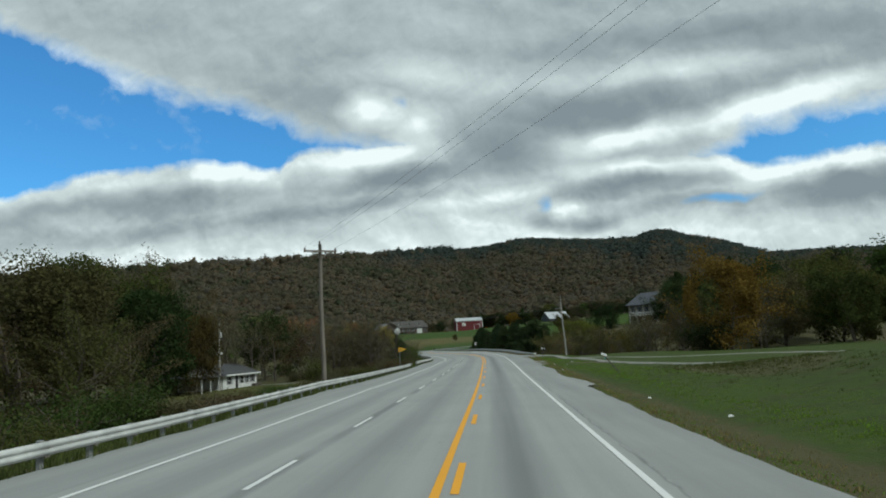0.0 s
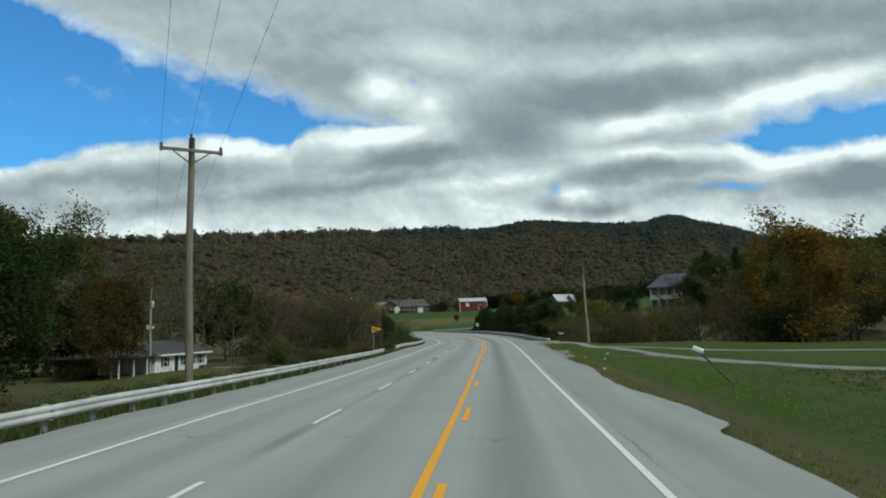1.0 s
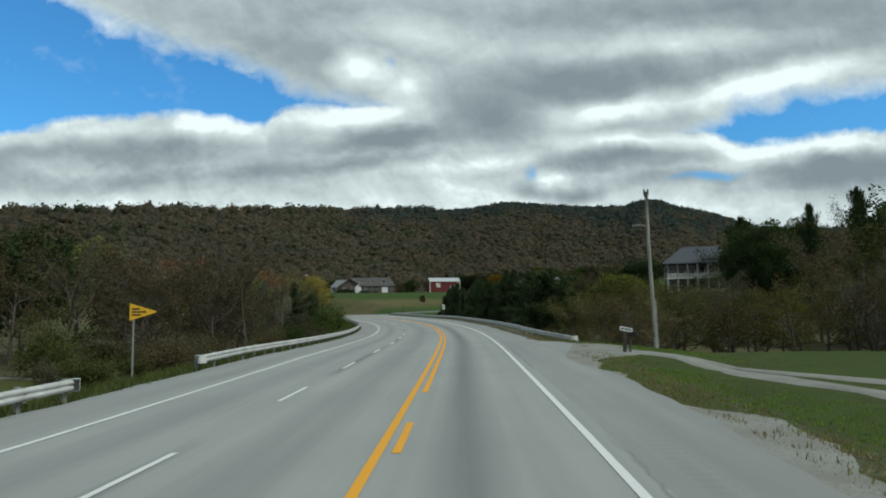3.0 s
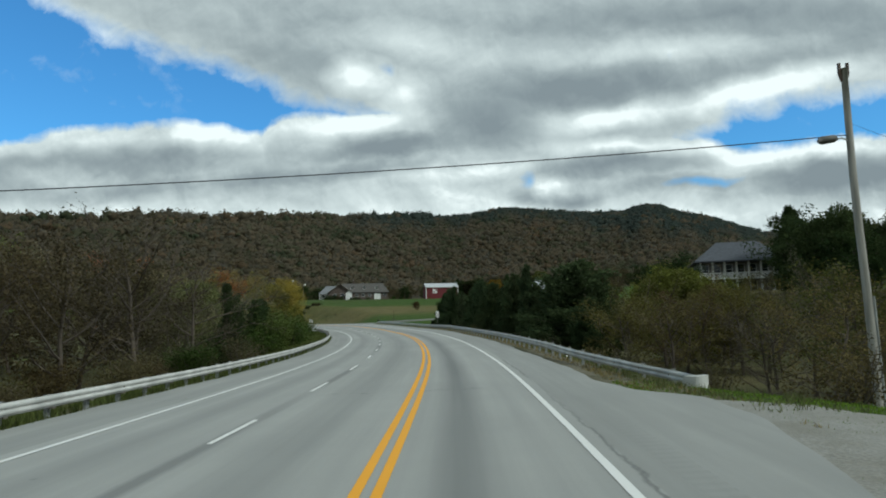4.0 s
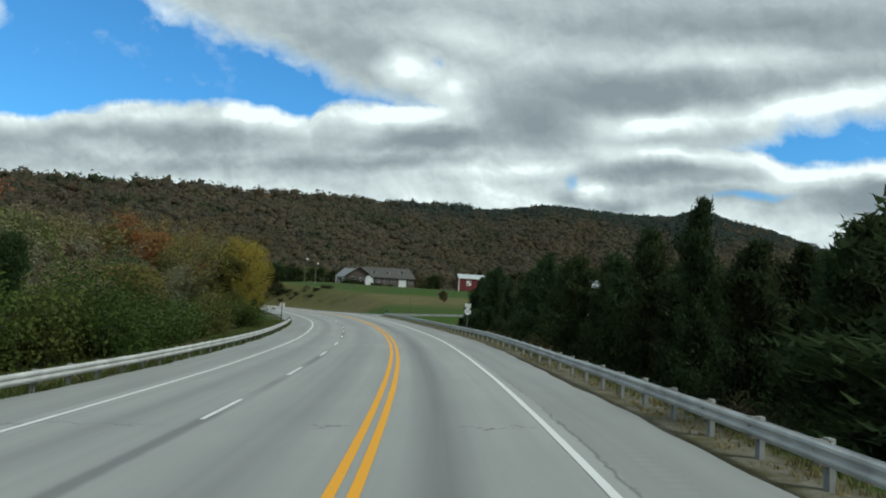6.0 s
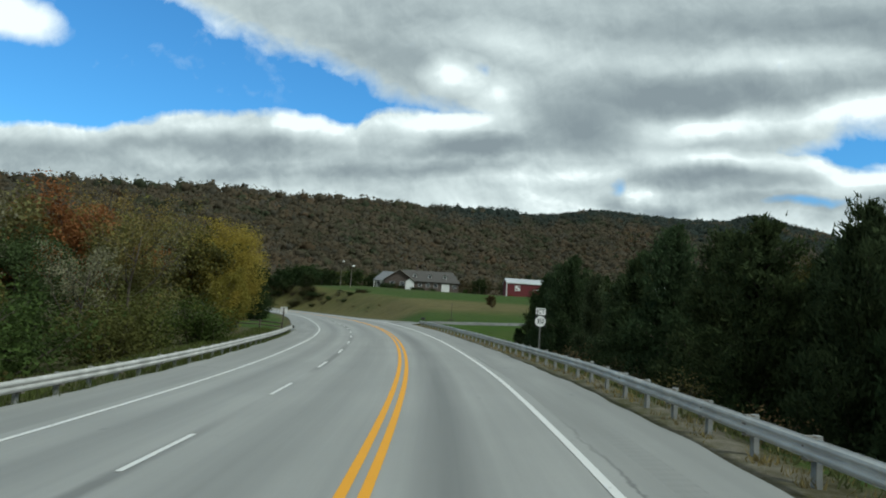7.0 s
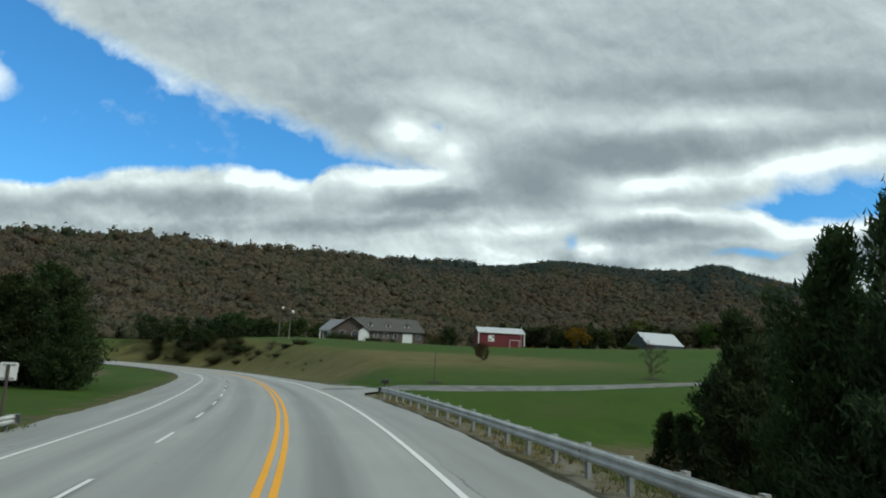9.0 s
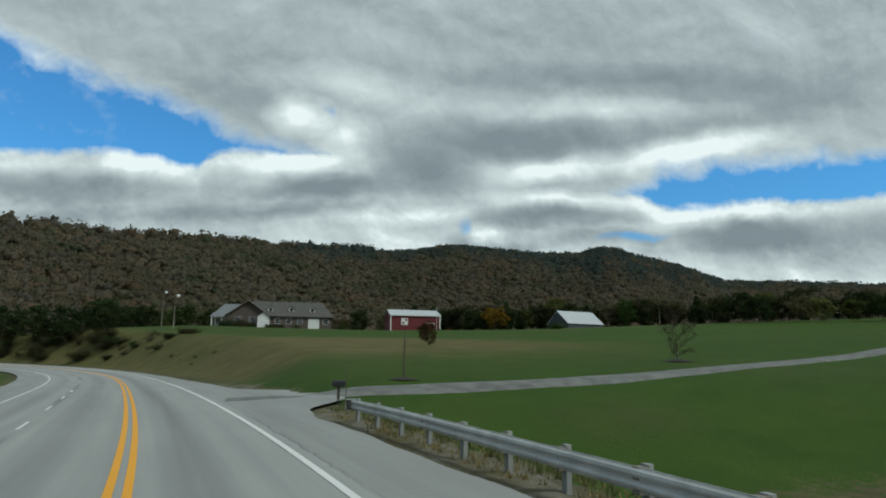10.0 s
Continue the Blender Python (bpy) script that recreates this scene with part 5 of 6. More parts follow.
Mesh().box(-2.8, -2.1, 5.2, 6.0, 5.5, 8.4).part("chimney", BRICK, root)
Mesh().tube([(-2.4, 5.6, 8.4), (-2.4, 5.6, 9.8)], 0.05, 5).part("aerial", POST_STEEL, root)

# red barn
fx, fy = -13.2, 453.7
g = z_at(fx, fy)
root = thing("red_barn", pose(fx, fy, g - 0.1, 0, 0, 12), "long red board barn with a pale metal roof", "barn")
W = 16.8
gable_body(W, 11.0, -1.5, 6.2, 2.0).part("wall_shell", RED, root, m=pose(0, 5.5, 0))
gable_roof(W, 11.0, 6.3, 2.1, 0.4, pose(0, 5.5, 0), 0.25).part("roof", METAL_ROOF, root)
for x in (-W / 2 - 0.06, W / 2 + 0.06):
    Mesh().box(x - 0.18, x + 0.18, -0.14, 0.2, -1.2, 6.3).part("corner_board", TRIM, root)
Mesh().box(-W / 2 - 0.4, W / 2 + 0.4, -0.45, -0.38, 5.95, 6.35).part("fascia", TRIM, root)
quilt = Mesh().box(-4.9, -2.7, -0.1, -0.02, 2.9, 5.1).part("painted_square", TRIM, root, "white painted square on the boards")
for a, b in ((-4.6, 3.2), (-3.6, 4.2)):
    Mesh().box(a, a + 0.75, -0.14, -0.1, b, b + 0.65).part("patch", RED, quilt)
bay = Mesh().box(3.0, 6.6, -0.08, -0.02, -0.5, 3.8).part("door", RED, root)
for x0, x1, z0, z1 in ((3.0, 3.15, -0.5, 3.8), (6.45, 6.6, -0.5, 3.8), (3.0, 6.6, 3.65, 3.8)):
    Mesh().box(x0, x1, -0.12, -0.08, z0, z1).part("trim_board", TRIM, bay)
Mesh().tube([(6.5, -3.2, -1), (6.5, -3.2, 8.8)], 0.09, 6).part("flag_pole", SIGN_BACK, root)

# open shed with a pale roof
fx, fy = 43.5, 463.3
g = z_at(fx, fy)
root = thing("hay_shed", pose(fx, fy, g - 0.6, 0, 0, 26), "grey shed with a broad pale metal roof", "shed")
gable_body(15.5, 11.0, -1.5, 2.2, 4.3).part("wall_shell", ROOF_GREY, root)
gable_roof(15.5, 11.0, 2.3, 4.3, 0.35, None, 0.2).part("roof", METAL_ROOF, root)
for x in (-6, -2, 2, 6):
    Mesh().box(x - 0.12, x + 0.12, -5.7, -5.52, -1.0, 2.1).part("post", DARK_WOOD, root)

# yard lights left of the ranch house, slim poles far off
for x, y, h, lab in ((-81.5, 409.0, 10.6, "tall yard light pole with a white lamp"), (-69.2, 380.6, 7.3, "yard light pole with a small white lamp"), (74.0, 463.0, 7.5, "slim grey pole at the field edge"), (86.5, 452.0, 9.5, "slim grey pole at the field edge")):
    g = z_at(x, y)
    root = thing("yard_light" if "lamp" in lab else "field_pole", pose(x, y, g), lab, "pole", "yard poles")
    Mesh().tube([(0, 0, -0.5), (0.02, 0, h * 0.5), (0.05, 0, h)], [0.12, 0.1, 0.07], 8).part("pole", POLE_WOOD, root, soft=True)
    if "lamp" in lab:
        Mesh().tube([(0.0, 0, h - 0.1), (0.4, -0.2, h + 0.15), (0.7, -0.35, h + 0.1)], 0.04, 5).part("arm", POST_STEEL, root)
        Mesh().tube([(0.65, -0.33, h + 0.3), (0.7, -0.35, h + 0.2), (0.75, -0.37, h - 0.25), (0.76, -0.38, h - 0.35)], [0.15, 0.35, 0.42, 0.2], 10).part("lamp", TRIM, root, "white lamp bowl", True)

# far low buildings at the field's edge
for x, y, w, turn in ((150, 470, 12, -20), (172, 455, 9, -25)):
    g = z_at(x, y)
    root = thing("field_shed", pose(x, y, g, 0, 0, turn), "small grey shed at the far field edge", "shed", "far sheds")
    gable_body(w, 7, -1, 2.4, 1.5).part("wall_shell", BLOCK_WOOD, root)
    gable_roof(w, 7, 2.4, 1.5, 0.4).part("roof", METAL_ROOF, root)

# ---- trees and shrubs ----


def leaf_pieces(centres, size, rng, flat=0.35, long=1.5, way=None):
    """Small pointed leaves or sprays, one three-cornered piece at each centre; way: where their tips point."""
    n = len(centres)
    size = size * rng.uniform(0.6, 1.4, n)[:, None]
    nrm = rng.normal(size=(n, 3))
    nrm[:, 2] = np.abs(nrm[:, 2]) + flat
    tip = rng.normal(size=(n, 3)) if way is None else way + rng.normal(size=(n, 3)) * 0.45
    a = tip - nrm * ((tip * nrm).sum(1) / (nrm * nrm).sum(1))[:, None] if way is None else tip
    a /= np.linalg.norm(a, axis=1, keepdims=True) + 1e-9
    b = np.cross(nrm, a)
    b /= np.linalg.norm(b, axis=1, keepdims=True) + 1e-9
    a, b = a * size * long / 2, b * size / 2
    v = np.stack([centres + a, centres - a * 0.6 + b, centres - a * rng.uniform(0.5, 1.2, (n, 1)) - b], 1)
    return v.reshape(-1, 3), (np.arange(n)[:, None] * 3 + np.arange(3)).tolist()


def bent_line(rng, start, way, length, steps, lift=0.15, wob=0.18):
    p, d, out = np.array(start, float), np.array(way, float), [np.array(start, float)]
    d /= np.linalg.norm(d)
    for _ in range(steps):
        d = d + rng.normal(size=3) * wob + np.array([0, 0, lift])
        d /= np.linalg.norm(d)
        p = p + d * length / steps
        out.append(p.copy())
    return np.array(out)


def broadleaf(seed, leaves, leaf=0.3, limbs=13, twigs=7, low=0.16, width=0.42, fine=0, tuft=0.42, trunk=0.17, rounded_by=0.0):
    """Wood and crown of a tree 10 m high."""
    rng = np.random.default_rng(seed)
    wood, tips = Mesh(), []
    stem = bent_line(rng, (0, 0, -0.4), (0, 0, 1), 8.6, 9, 0.1, 0.07)
    wood.tube(stem, np.linspace(trunk, 0.035, len(stem)), 7, False)
    for k in range(limbs):
        h = low + (0.88 - low) * (k + rng.uniform(0, 0.8)) / limbs
        start = stem[0] + (stem[min(len(stem) - 1, int(h * len(stem)))] - stem[0])
        a = k * 2.4 + rng.uniform(-0.5, 0.5)
        reach = 10 * width * (0.35 + 1.0 * math.sin(math.pi * min(1, (h - low + 0.12) / (1.06 - low))) ** 0.7) * rng.uniform(0.75, 1.1)
        up = 0.25 + 0.6 * h
        limb = bent_line(rng, start, (math.cos(a), math.sin(a), up), reach, 6, 0.06)
        wood.tube(limb, np.linspace(0.42 * trunk * (1.1 - h) + 0.02, 0.012, len(limb)), 5, False)
        for j in range(twigs):
            q = limb[1 + j * 5 // twigs] * 0.5 + limb[min(6, 2 + j * 5 // twigs)] * 0.5
            tw = bent_line(rng, q, rng.normal(size=3) * 0.8 + limb[-1] - limb[0] + (0, 0, 0.5), reach * rng.uniform(0.25, 0.5), 3, 0.05, 0.3)
            wood.tube(tw, np.linspace(0.022, 0.007, len(tw)), 3, False)
            tips += [tw[1], tw[2], tw[3]]
            for _ in range(fine):
                tt = bent_line(rng, tw[rng.integers(1, 3)], rng.normal(size=3) + (tw[-1] - tw[0]) * 1.5 + (0, 0, 0.4), reach * 0.24, 2, 0.1, 0.3)
                wood.tube(tt, [0.01, 0.007, 0.004], 3, False)
    tips = np.array(tips)
    c = tips[rng.integers(0, len(tips), leaves)] + np.clip(rng.normal(size=(leaves, 3)), -1.5, 1.5) * tuft * np.array([1, 1, 0.75])
    if rounded_by:
        m = int(leaves * rounded_by)
        d = rng.normal(size=(4 * m, 3))
        d /= np.linalg.norm(d, axis=1, keepdims=True)
        lumps = np.sin(d @ rng.normal(size=(3, 5)) * 3.2 + rng.uniform(0, 6.28, 5)).sum(1)
        d = d[(lumps > -0.6) & (d[:, 2] > -0.75)][:m]
        r = rng.uniform(0.72, 1.0, len(d)) ** 0.6 * (1 + 0.09 * np.sin(d @ rng.normal(size=(3, 4)) * 4).sum(1))
        c = np.concatenate([c[: leaves - len(d)], np.array([0, 0, 5.9]) + d * r[:, None] * np.array([9.2 * width, 9.2 * width, 4.1])])
    crown = Mesh()
    crown.v, crown.f = leaf_pieces(c, leaf, rng)
    return wood, crown


def cedar(seed, leaves, width=0.26, ragged_top=0.5, leaf=0.3, boughs=60):
    """Wood and crown of a shaggy evergreen 10 m high, its boughs sweeping up and its sprays pointing out."""
    rng = np.random.default_rng(seed)
    wood = Mesh()
    stem = bent_line(rng, (0, 0, -0.4), (0, 0, 1), 10.2, 9, 0.2, 0.04)
    wood.tube(stem, np.linspace(0.16, 0.02, len(stem)), 6, False)
    pts, ways = [], []
    for k in range(boughs):
        h = 0.02 + 0.95 * (k / boughs) ** 0.9
        a = k * 2.39996 + rng.uniform(-0.3, 0.3)
        prof = min(1.0, (h + 0.12) / 0.25) * (1 - h) ** 0.68 + 0.03
        reach = 10 * width * prof * rng.uniform(0.6, 1.2 + ragged_top * (h > 0.6))
        start = np.array([np.interp(h * 9, np.arange(len(stem)), stem[:, i]) for i in range(3)])
        br = bent_line(rng, start, (math.cos(a), math.sin(a), 0.35 + 0.8 * h), reach, 4, 0.16, 0.15)
        wood.tube(br, np.linspace(0.035, 0.008, len(br)), 3, False)
        m = max(8, int(leaves / boughs * (0.3 + 1.6 * prof)))
        t = rng.uniform(0.15, 1.08, m) * 4
        p = np.stack([np.interp(t, np.arange(5), br[:, i]) for i in range(3)], 1)
        pts.append(p + rng.normal(size=(m, 3)) * np.array([0.17, 0.17, 0.2]) * (0.5 + reach * 0.32))
        ways.append(np.tile((br[-1] - br[0]) / reach * 0.7 + (0, 0, 0.55), (m, 1)))
    m = leaves // 40
    t = rng.uniform(0.82, 1.02, m) * 9
    pts.append(np.stack([np.interp(t, np.arange(len(stem)), stem[:, i]) for i in range(3)], 1) + rng.normal(size=(m, 3)) * 0.09)
    ways.append(np.tile((0, 0, 1.0), (m, 1)))
    crown = Mesh()
    crown.v, crown.f = leaf_pieces(np.concatenate(pts), leaf, rng, 0.1, 3.3, np.concatenate(ways))
    return wood, crown


def shrub(seed, leaves, leaf=0.26, stems=12):
    """Stems and leaves of a bush 3 m high."""
    rng = np.random.default_rng(seed)
    wood, tips = Mesh(), []
    for k in range(stems):
        a = rng.uniform(0, 6.28)
        st = bent_line(rng, (rng.normal() * 0.25, rng.normal() * 0.25, -0.15), (math.cos(a) * 0.6, math.sin(a) * 0.6, 1), rng.uniform(1.6, 3.0), 5, 0.05)
        wood.tube(st, np.linspace(0.035, 0.008, len(st)), 4, False)
        tips += list(st[2:])
        for _ in range(4):
            tw = bent_line(rng, st[rng.integers(1, 5)], rng.normal(size=3) + (0, 0, 0.5), rng.uniform(0.5, 1.0), 3, 0.05)
            wood.tube(tw, np.linspace(0.012, 0.005, len(tw)), 3, False)
            tips += list(tw[1:])
    tips = np.array(tips)
    c = tips[rng.integers(0, len(tips), leaves)] + rng.normal(size=(leaves, 3)) * np.array([0.36, 0.36, 0.3])
    c[:, 2] = np.abs(c[:, 2])
    crown = Mesh()
    crown.v, crown.f = leaf_pieces(c, leaf, rng)
    return wood, crown


def kinds(make, leaf_mat, name):
    wood, crown = make
    top = (3.0 if "shrub" in name else 10.0) / np.percentile([p[2] for p in crown.v], 99.5)
    for m in (wood, crown):
        m.v = [(p[0] * top, p[1] * top, p[2] * top) for p in m.v]
    return wood.data(name + "_wood", BARK, True), crown.data(name + "_crown", leaf_mat)


FINE_FULL = [kinds(broadleaf(k, 18000, 0.165, limbs=17, twigs=8, tuft=0.5, rounded_by=0.45), LEAF, "broadleaf") for k in (1, 2)]
FULL = [kinds(broadleaf(k, 8600, 0.23, limbs=11, twigs=5, tuft=0.55, rounded_by=0.4), LEAF, "broadleaf") for k in (1, 2, 3)]
THIN = [kinds(broadleaf(k, 4000, 0.13, limbs=11, twigs=6, fine=1, tuft=0.38), LEAF, "thin_tree") for k in (4, 5, 6)]
BARE = [kinds(broadleaf(k, 700, 0.1, limbs=14, twigs=8, fine=3, low=0.1, tuft=0.3), LEAF, "bare_tree") for k in (7, 8)]
CEDAR = [kinds(cedar(k, 17000, w, 0.5, 0.075), NEEDLE, "cedar") for k, w in ((11, 0.22), (12, 0.28), (13, 0.25))]
MID_CEDAR = [kinds(cedar(k, 10500, w, 0.5, 0.1), NEEDLE, "cedar") for k, w in ((14, 0.26), (15, 0.3))]
GOLDEN = kinds(broadleaf(9, 46000, 0.1, limbs=17, twigs=8, low=0.25, tuft=0.6, rounded_by=0.25), LEAF, "broadleaf")
LOW = [kinds(broadleaf(k, 1900, 0.45, limbs=6, twigs=3, tuft=0.6, rounded_by=0.45), LEAF, "far_tree") for k in (21, 22, 23)]
LOW_CEDAR = [kinds(cedar(k, 2300, 0.3, 0.4, 0.36, 46), NEEDLE, "far_cedar") for k in (24, 25)]
BUSH = [kinds(shrub(k, 6600, 0.08), LEAF, "shrub") for k in (31, 32, 33)]
TWIGGY = [kinds(shrub(k, 1300, 0.09, 12), LEAF, "bare_shrub") for k in (34, 35)]

OLIVE, BROWN, RUST, ORANGE, GOLD = (0.085, 0.095, 0.034), (0.105, 0.09, 0.052), (0.2, 0.08, 0.035), (0.19, 0.12, 0.032), (0.32, 0.28, 0.066)
GREEN, DARK, GREY, STRAW, PALE = (0.055, 0.085, 0.026), (0.042, 0.062, 0.028), (0.12, 0.115, 0.075), (0.19, 0.145, 0.075), (0.16, 0.18, 0.075)
tree_rng = random.Random(5)


def grow(name, kind, x, y, height, width, colour, label, category, group, base=10.0, sink=0.15):
    """One tree: height in metres, width as a share of the kind's own."""
    wood, crown = kind
    k = height / base
    root = thing(name, pose(x, y, z_at(x, y) - sink, 0, 0, tree_rng.uniform(0, 360)), label, category, group)
    for nm, me in (("trunk" if base > 5 else "stem", wood), ("crown", crown)):
        ob = new(nm, me)
        ob.parent = root
        ob.scale = (k * width, k * width, k)
        j = tree_rng.uniform(0.85, 1.15)
        ob.color = (*(c * j * tree_rng.uniform(0.93, 1.07) for c in colour), 1)
    return root


def tree(kind, x, y, height, width, colour, label, group="trees", name="tree"):
    return grow(name, kind, x, y, height, width, colour, label, "tree", group)


def bush(kind, x, y, height, width, colour, label, group="shrubs"):
    return grow("shrub", kind, x, y, height, width, colour, label, "shrub", group, 3.0, 0.08)


def any_of(some):
    return tree_rng.choice(some)


T_FULL = {OLIVE: "olive green broadleaf tree in early autumn leaf", BROWN: "broadleaf tree with dull brown autumn leaves", RUST: "broadleaf tree with rusty red leaves", ORANGE: "broadleaf tree with orange brown leaves",
          GOLD: "broadleaf tree in golden yellow leaf", GREEN: "dark green broadleaf tree still in leaf", DARK: "deep green tree in the woods' edge", GREY: "greyish half-bare autumn tree with few leaves", STRAW: "straw-coloured half-bare tree in the woods", PALE: "pale green broadleaf tree still in leaf"}

# single trees that stand out
tree(FINE_FULL[0], 34.8, 101.5, 14.6, 1.08, (0.175, 0.112, 0.03), "large round tree turning orange on the lawn edge")
tree(THIN[1], 29.5, 107.0, 5.6, 1.2, BROWN, "thin brown tree beside the large orange one")
bush(BUSH[0], 31.0, 99.5, 4.5, 1.3, DARK, "dark shrub under the orange tree")
tree(GOLDEN, -34.1, 217.5, 9.9, 1.06, (0.37, 0.32, 0.075), "golden yellow tree on the inside of the bend")
tree(FINE_FULL[0], -30.6, 213.0, 5.6, 0.9, (0.26, 0.24, 0.06), "smaller yellowing tree before the golden one")
tree(BARE[0], -21.2, 135.5, 12.0, 1.15, BROWN, "bare many-limbed tree behind the guardrail")
tree(BARE[1], -18.6, 137.5, 8.5, 1.0, BROWN, "bare tree with a few brown leaves")
tree(FINE_FULL[1], -40.6, 95.2, 11.2, 0.85, (0.088, 0.078, 0.03), "round olive tree beside the carport")
tree(FINE_FULL[0], *on_road(212, -25)[:2], 10.9, 1.1, (0.30, 0.125, 0.055), "rust red round tree among the bend woods")
bush(BUSH[1], -28.8, 115.8, 4.4, 0.95, (0.085, 0.105, 0.035), "tall light green shrub at the lawn edge")
tree(FULL[2], 50.5, 99.0, 10.8, 1.0, (0.06, 0.075, 0.03), "broad green tree behind the lawn")
tree(FULL[0], 57.0, 112.0, 12.5, 1.0, OLIVE, "broad olive tree behind the lawn")
tree(MID_CEDAR[1], 59.0, 214.6, 14.9, 1.5, DARK, "tall dark pine beside the columned house", name="pine_tree")
tree(MID_CEDAR[1], 51.5, 171.0, 15.5, 0.62, DARK, "tall dark pine beside the white house", name="pine_tree")
tree(MID_CEDAR[0], 62.5, 176.0, 18.0, 0.8, DARK, "dark pine beside the white house", name="pine_tree")
tree(FULL[2], 34.0, 206.0, 9.4, 1.15, DARK, "dark round tree beside the columned house")
tree(FINE_FULL[1], 19.0, 153.4, 8.4, 1.35, (0.13, 0.14, 0.04), "pale yellow-green tree above the brush")
tree(FINE_FULL[0], 22.6, 152.0, 7.6, 1.2, (0.10, 0.11, 0.04), "olive young tree above the brush")
for x, y, h in ((-48.5, 254.5, 10.5), (-52.5, 258.5, 11.0), (-46, 251.5, 9.5), (-56, 263, 11.5), (-50, 250.5, 9), (-43.6, 248.5, 7)):
    tree(MID_CEDAR[int(h) % 2], x, y, h * 0.95, 1.75, DARK, "dark evergreen on the inside of the bend", "dark evergreens", "cedar_tree")
for x, y, h, w, c, kind in ((-56.5, 108, 20.5, 0.9, OLIVE, FINE_FULL[0]), (-55, 118, 23.5, 0.75, BROWN, THIN[0]), (-51.5, 126, 17.5, 0.9, GREY, THIN[2]), (-66, 107, 23.0, 0.9, OLIVE, FINE_FULL[1]), (-62, 113, 24.0, 0.7, GREY, THIN[1])):
    tree(kind, x, y, h, w, c, T_FULL[c], "trees behind the cottage")
for s, u, h in ((150, -15.5, 6.6), (157, -14.8, 5.2), (163, -15.5, 5.6)):
    x, y = on_road(s, u)[:2]
    tree(CEDAR[int(s) % 3], x, y, h, 1.4, (0.05, 0.072, 0.034), "dark cedar among the shrubs at the guardrail", "rail cedars", "cedar_tree")
for s, u, h in ((223.0, 12.9, 3.4), (222.0, 14.2, 4.8)):
    x, y = on_road(s, u)[:2]
    tree(CEDAR[1], x, y, h, 1.35, DARK, "young dark cedar at the end of the row", "cedar row", "cedar_tree")
# ornamental trees in the field
x, y = 3.2, 272.6
tree(THIN[0], x, y, 4.4, 0.8, (0.06, 0.052, 0.04), "small bare young tree in a mulch ring", "field trees")
n = 18
tagged(Mesh().put([(1.25 * math.cos(k * 2 * math.pi / n), 1.25 * math.sin(k * 2 * math.pi / n), -0.05) for k in range(n)] + [(0, 0, 0.2)], [(k, (k + 1) % n, n) for k in range(n)]).part("mulch_ring", MULCH, soft=True, m=pose(x, y, z_at(x, y) + 0.03)), "dark ring of mulch round a young tree", "mulch")
x, y = -14.8, 296.5
tree(FULL[1], x, y, 2.7, 1.0, (0.085, 0.065, 0.035), "small round brownish tree in the field", "field trees")
for x, y, h, c in ((-33.0, 401.0, 1.6, GREEN), (-30, 404, 1.4, DARK), (-19, 440, 1.5, RUST), (-5.5, 444, 1.3, DARK), (-2.5, 446, 1.3, RUST)):
    bush(BUSH[0], x, y, h, 1.1, c, "small clipped shrub in the yard", "yard shrubs")
for lx, h, c in ((-14.6, 2.2, DARK), (-13.0, 2.6, DARK), (-11.0, 2.6, DARK), (-9.6, 2.3, BROWN), (-8.2, 2.0, DARK), (-3.2, 1.5, DARK), (-1.6, 1.5, DARK), (0.0, 1.4, DARK), (4.0, 1.4, DARK)):
    bush(BUSH[int(h * 10) % 3], -49.4 + 0.985 * lx, 404.6 + 0.17 * lx, h, 1.2, c, "dark foundation shrub before the brick house", "yard shrubs")
tree(LOW[0], -30.0, 421, 6.5, 1.1, DARK, "dark round tree at the house end", "yard trees")
tree(LOW[1], 15.0, 466.0, 8.6, 1.25, (0.2, 0.135, 0.025), "golden brown round tree beside the barn", "yard trees")
tree(FULL[2], 10.0, 470, 8, 1.0, DARK, "dark tree beside the barn", "yard trees")
bush(BUSH[1], 27.0, 420.0, 2.0, 2.2, GREEN, "low green shrub bed in the field", "yard shrubs")

# woods on the left before the white house
for s, u, h, w, c, kind in ((30, -24, 9, 1.0, BROWN, THIN), (36, -31, 12, 1.0, (0.075, 0.07, 0.034), FULL), (44, -37, 13, 1.0, OLIVE, FULL), (40, -24, 8, 1.0, OLIVE, THIN), (50, -28, 10, 0.95, OLIVE, THIN), (56, -35, 13.5, 0.95, (0.075, 0.07, 0.034), FULL),
                            (62, -43, 16, 1.0, BROWN, THIN), (66, -32, 12, 0.9, DARK, FULL), (74, -38, 15, 0.9, BROWN, THIN), (76, -52, 18, 0.9, GREY, BARE), (70, -56, 17, 1.0, OLIVE, FULL), (84, -58, 17, 1.0, BROWN, THIN),
                            (48, -48, 15, 1.0, BROWN, FULL), (36, -46, 14, 1.0, OLIVE, FULL), (58, -30, 9, 1.0, BROWN, THIN), (28, -40, 13, 1.0, GREEN, FULL), (92, -64, 16, 1.0, GREEN, FULL),
                            (88, -70, 19, 1.0, BROWN, THIN), (100, -66, 15, 1.0, DARK, FULL), (110, -62, 13, 1.0, BROWN, THIN), (116, -70, 15, 1.0, OLIVE, FULL), (20, -30, 11, 1.0, BROWN, THIN), (60, -66, 18, 1.0, GREY, BARE), (77, -45, 13, 0.9, GREY, BARE)):
    x, y = on_road(s, u)[:2]
    tree(any_of(FINE_FULL if kind is FULL and s > 34 and u > -40 else kind), x, y, h, w * tree_rng.uniform(0.9, 1.15), c, T_FULL.get(c, "dull olive brown tree of the roadside woods"), "roadside woods")
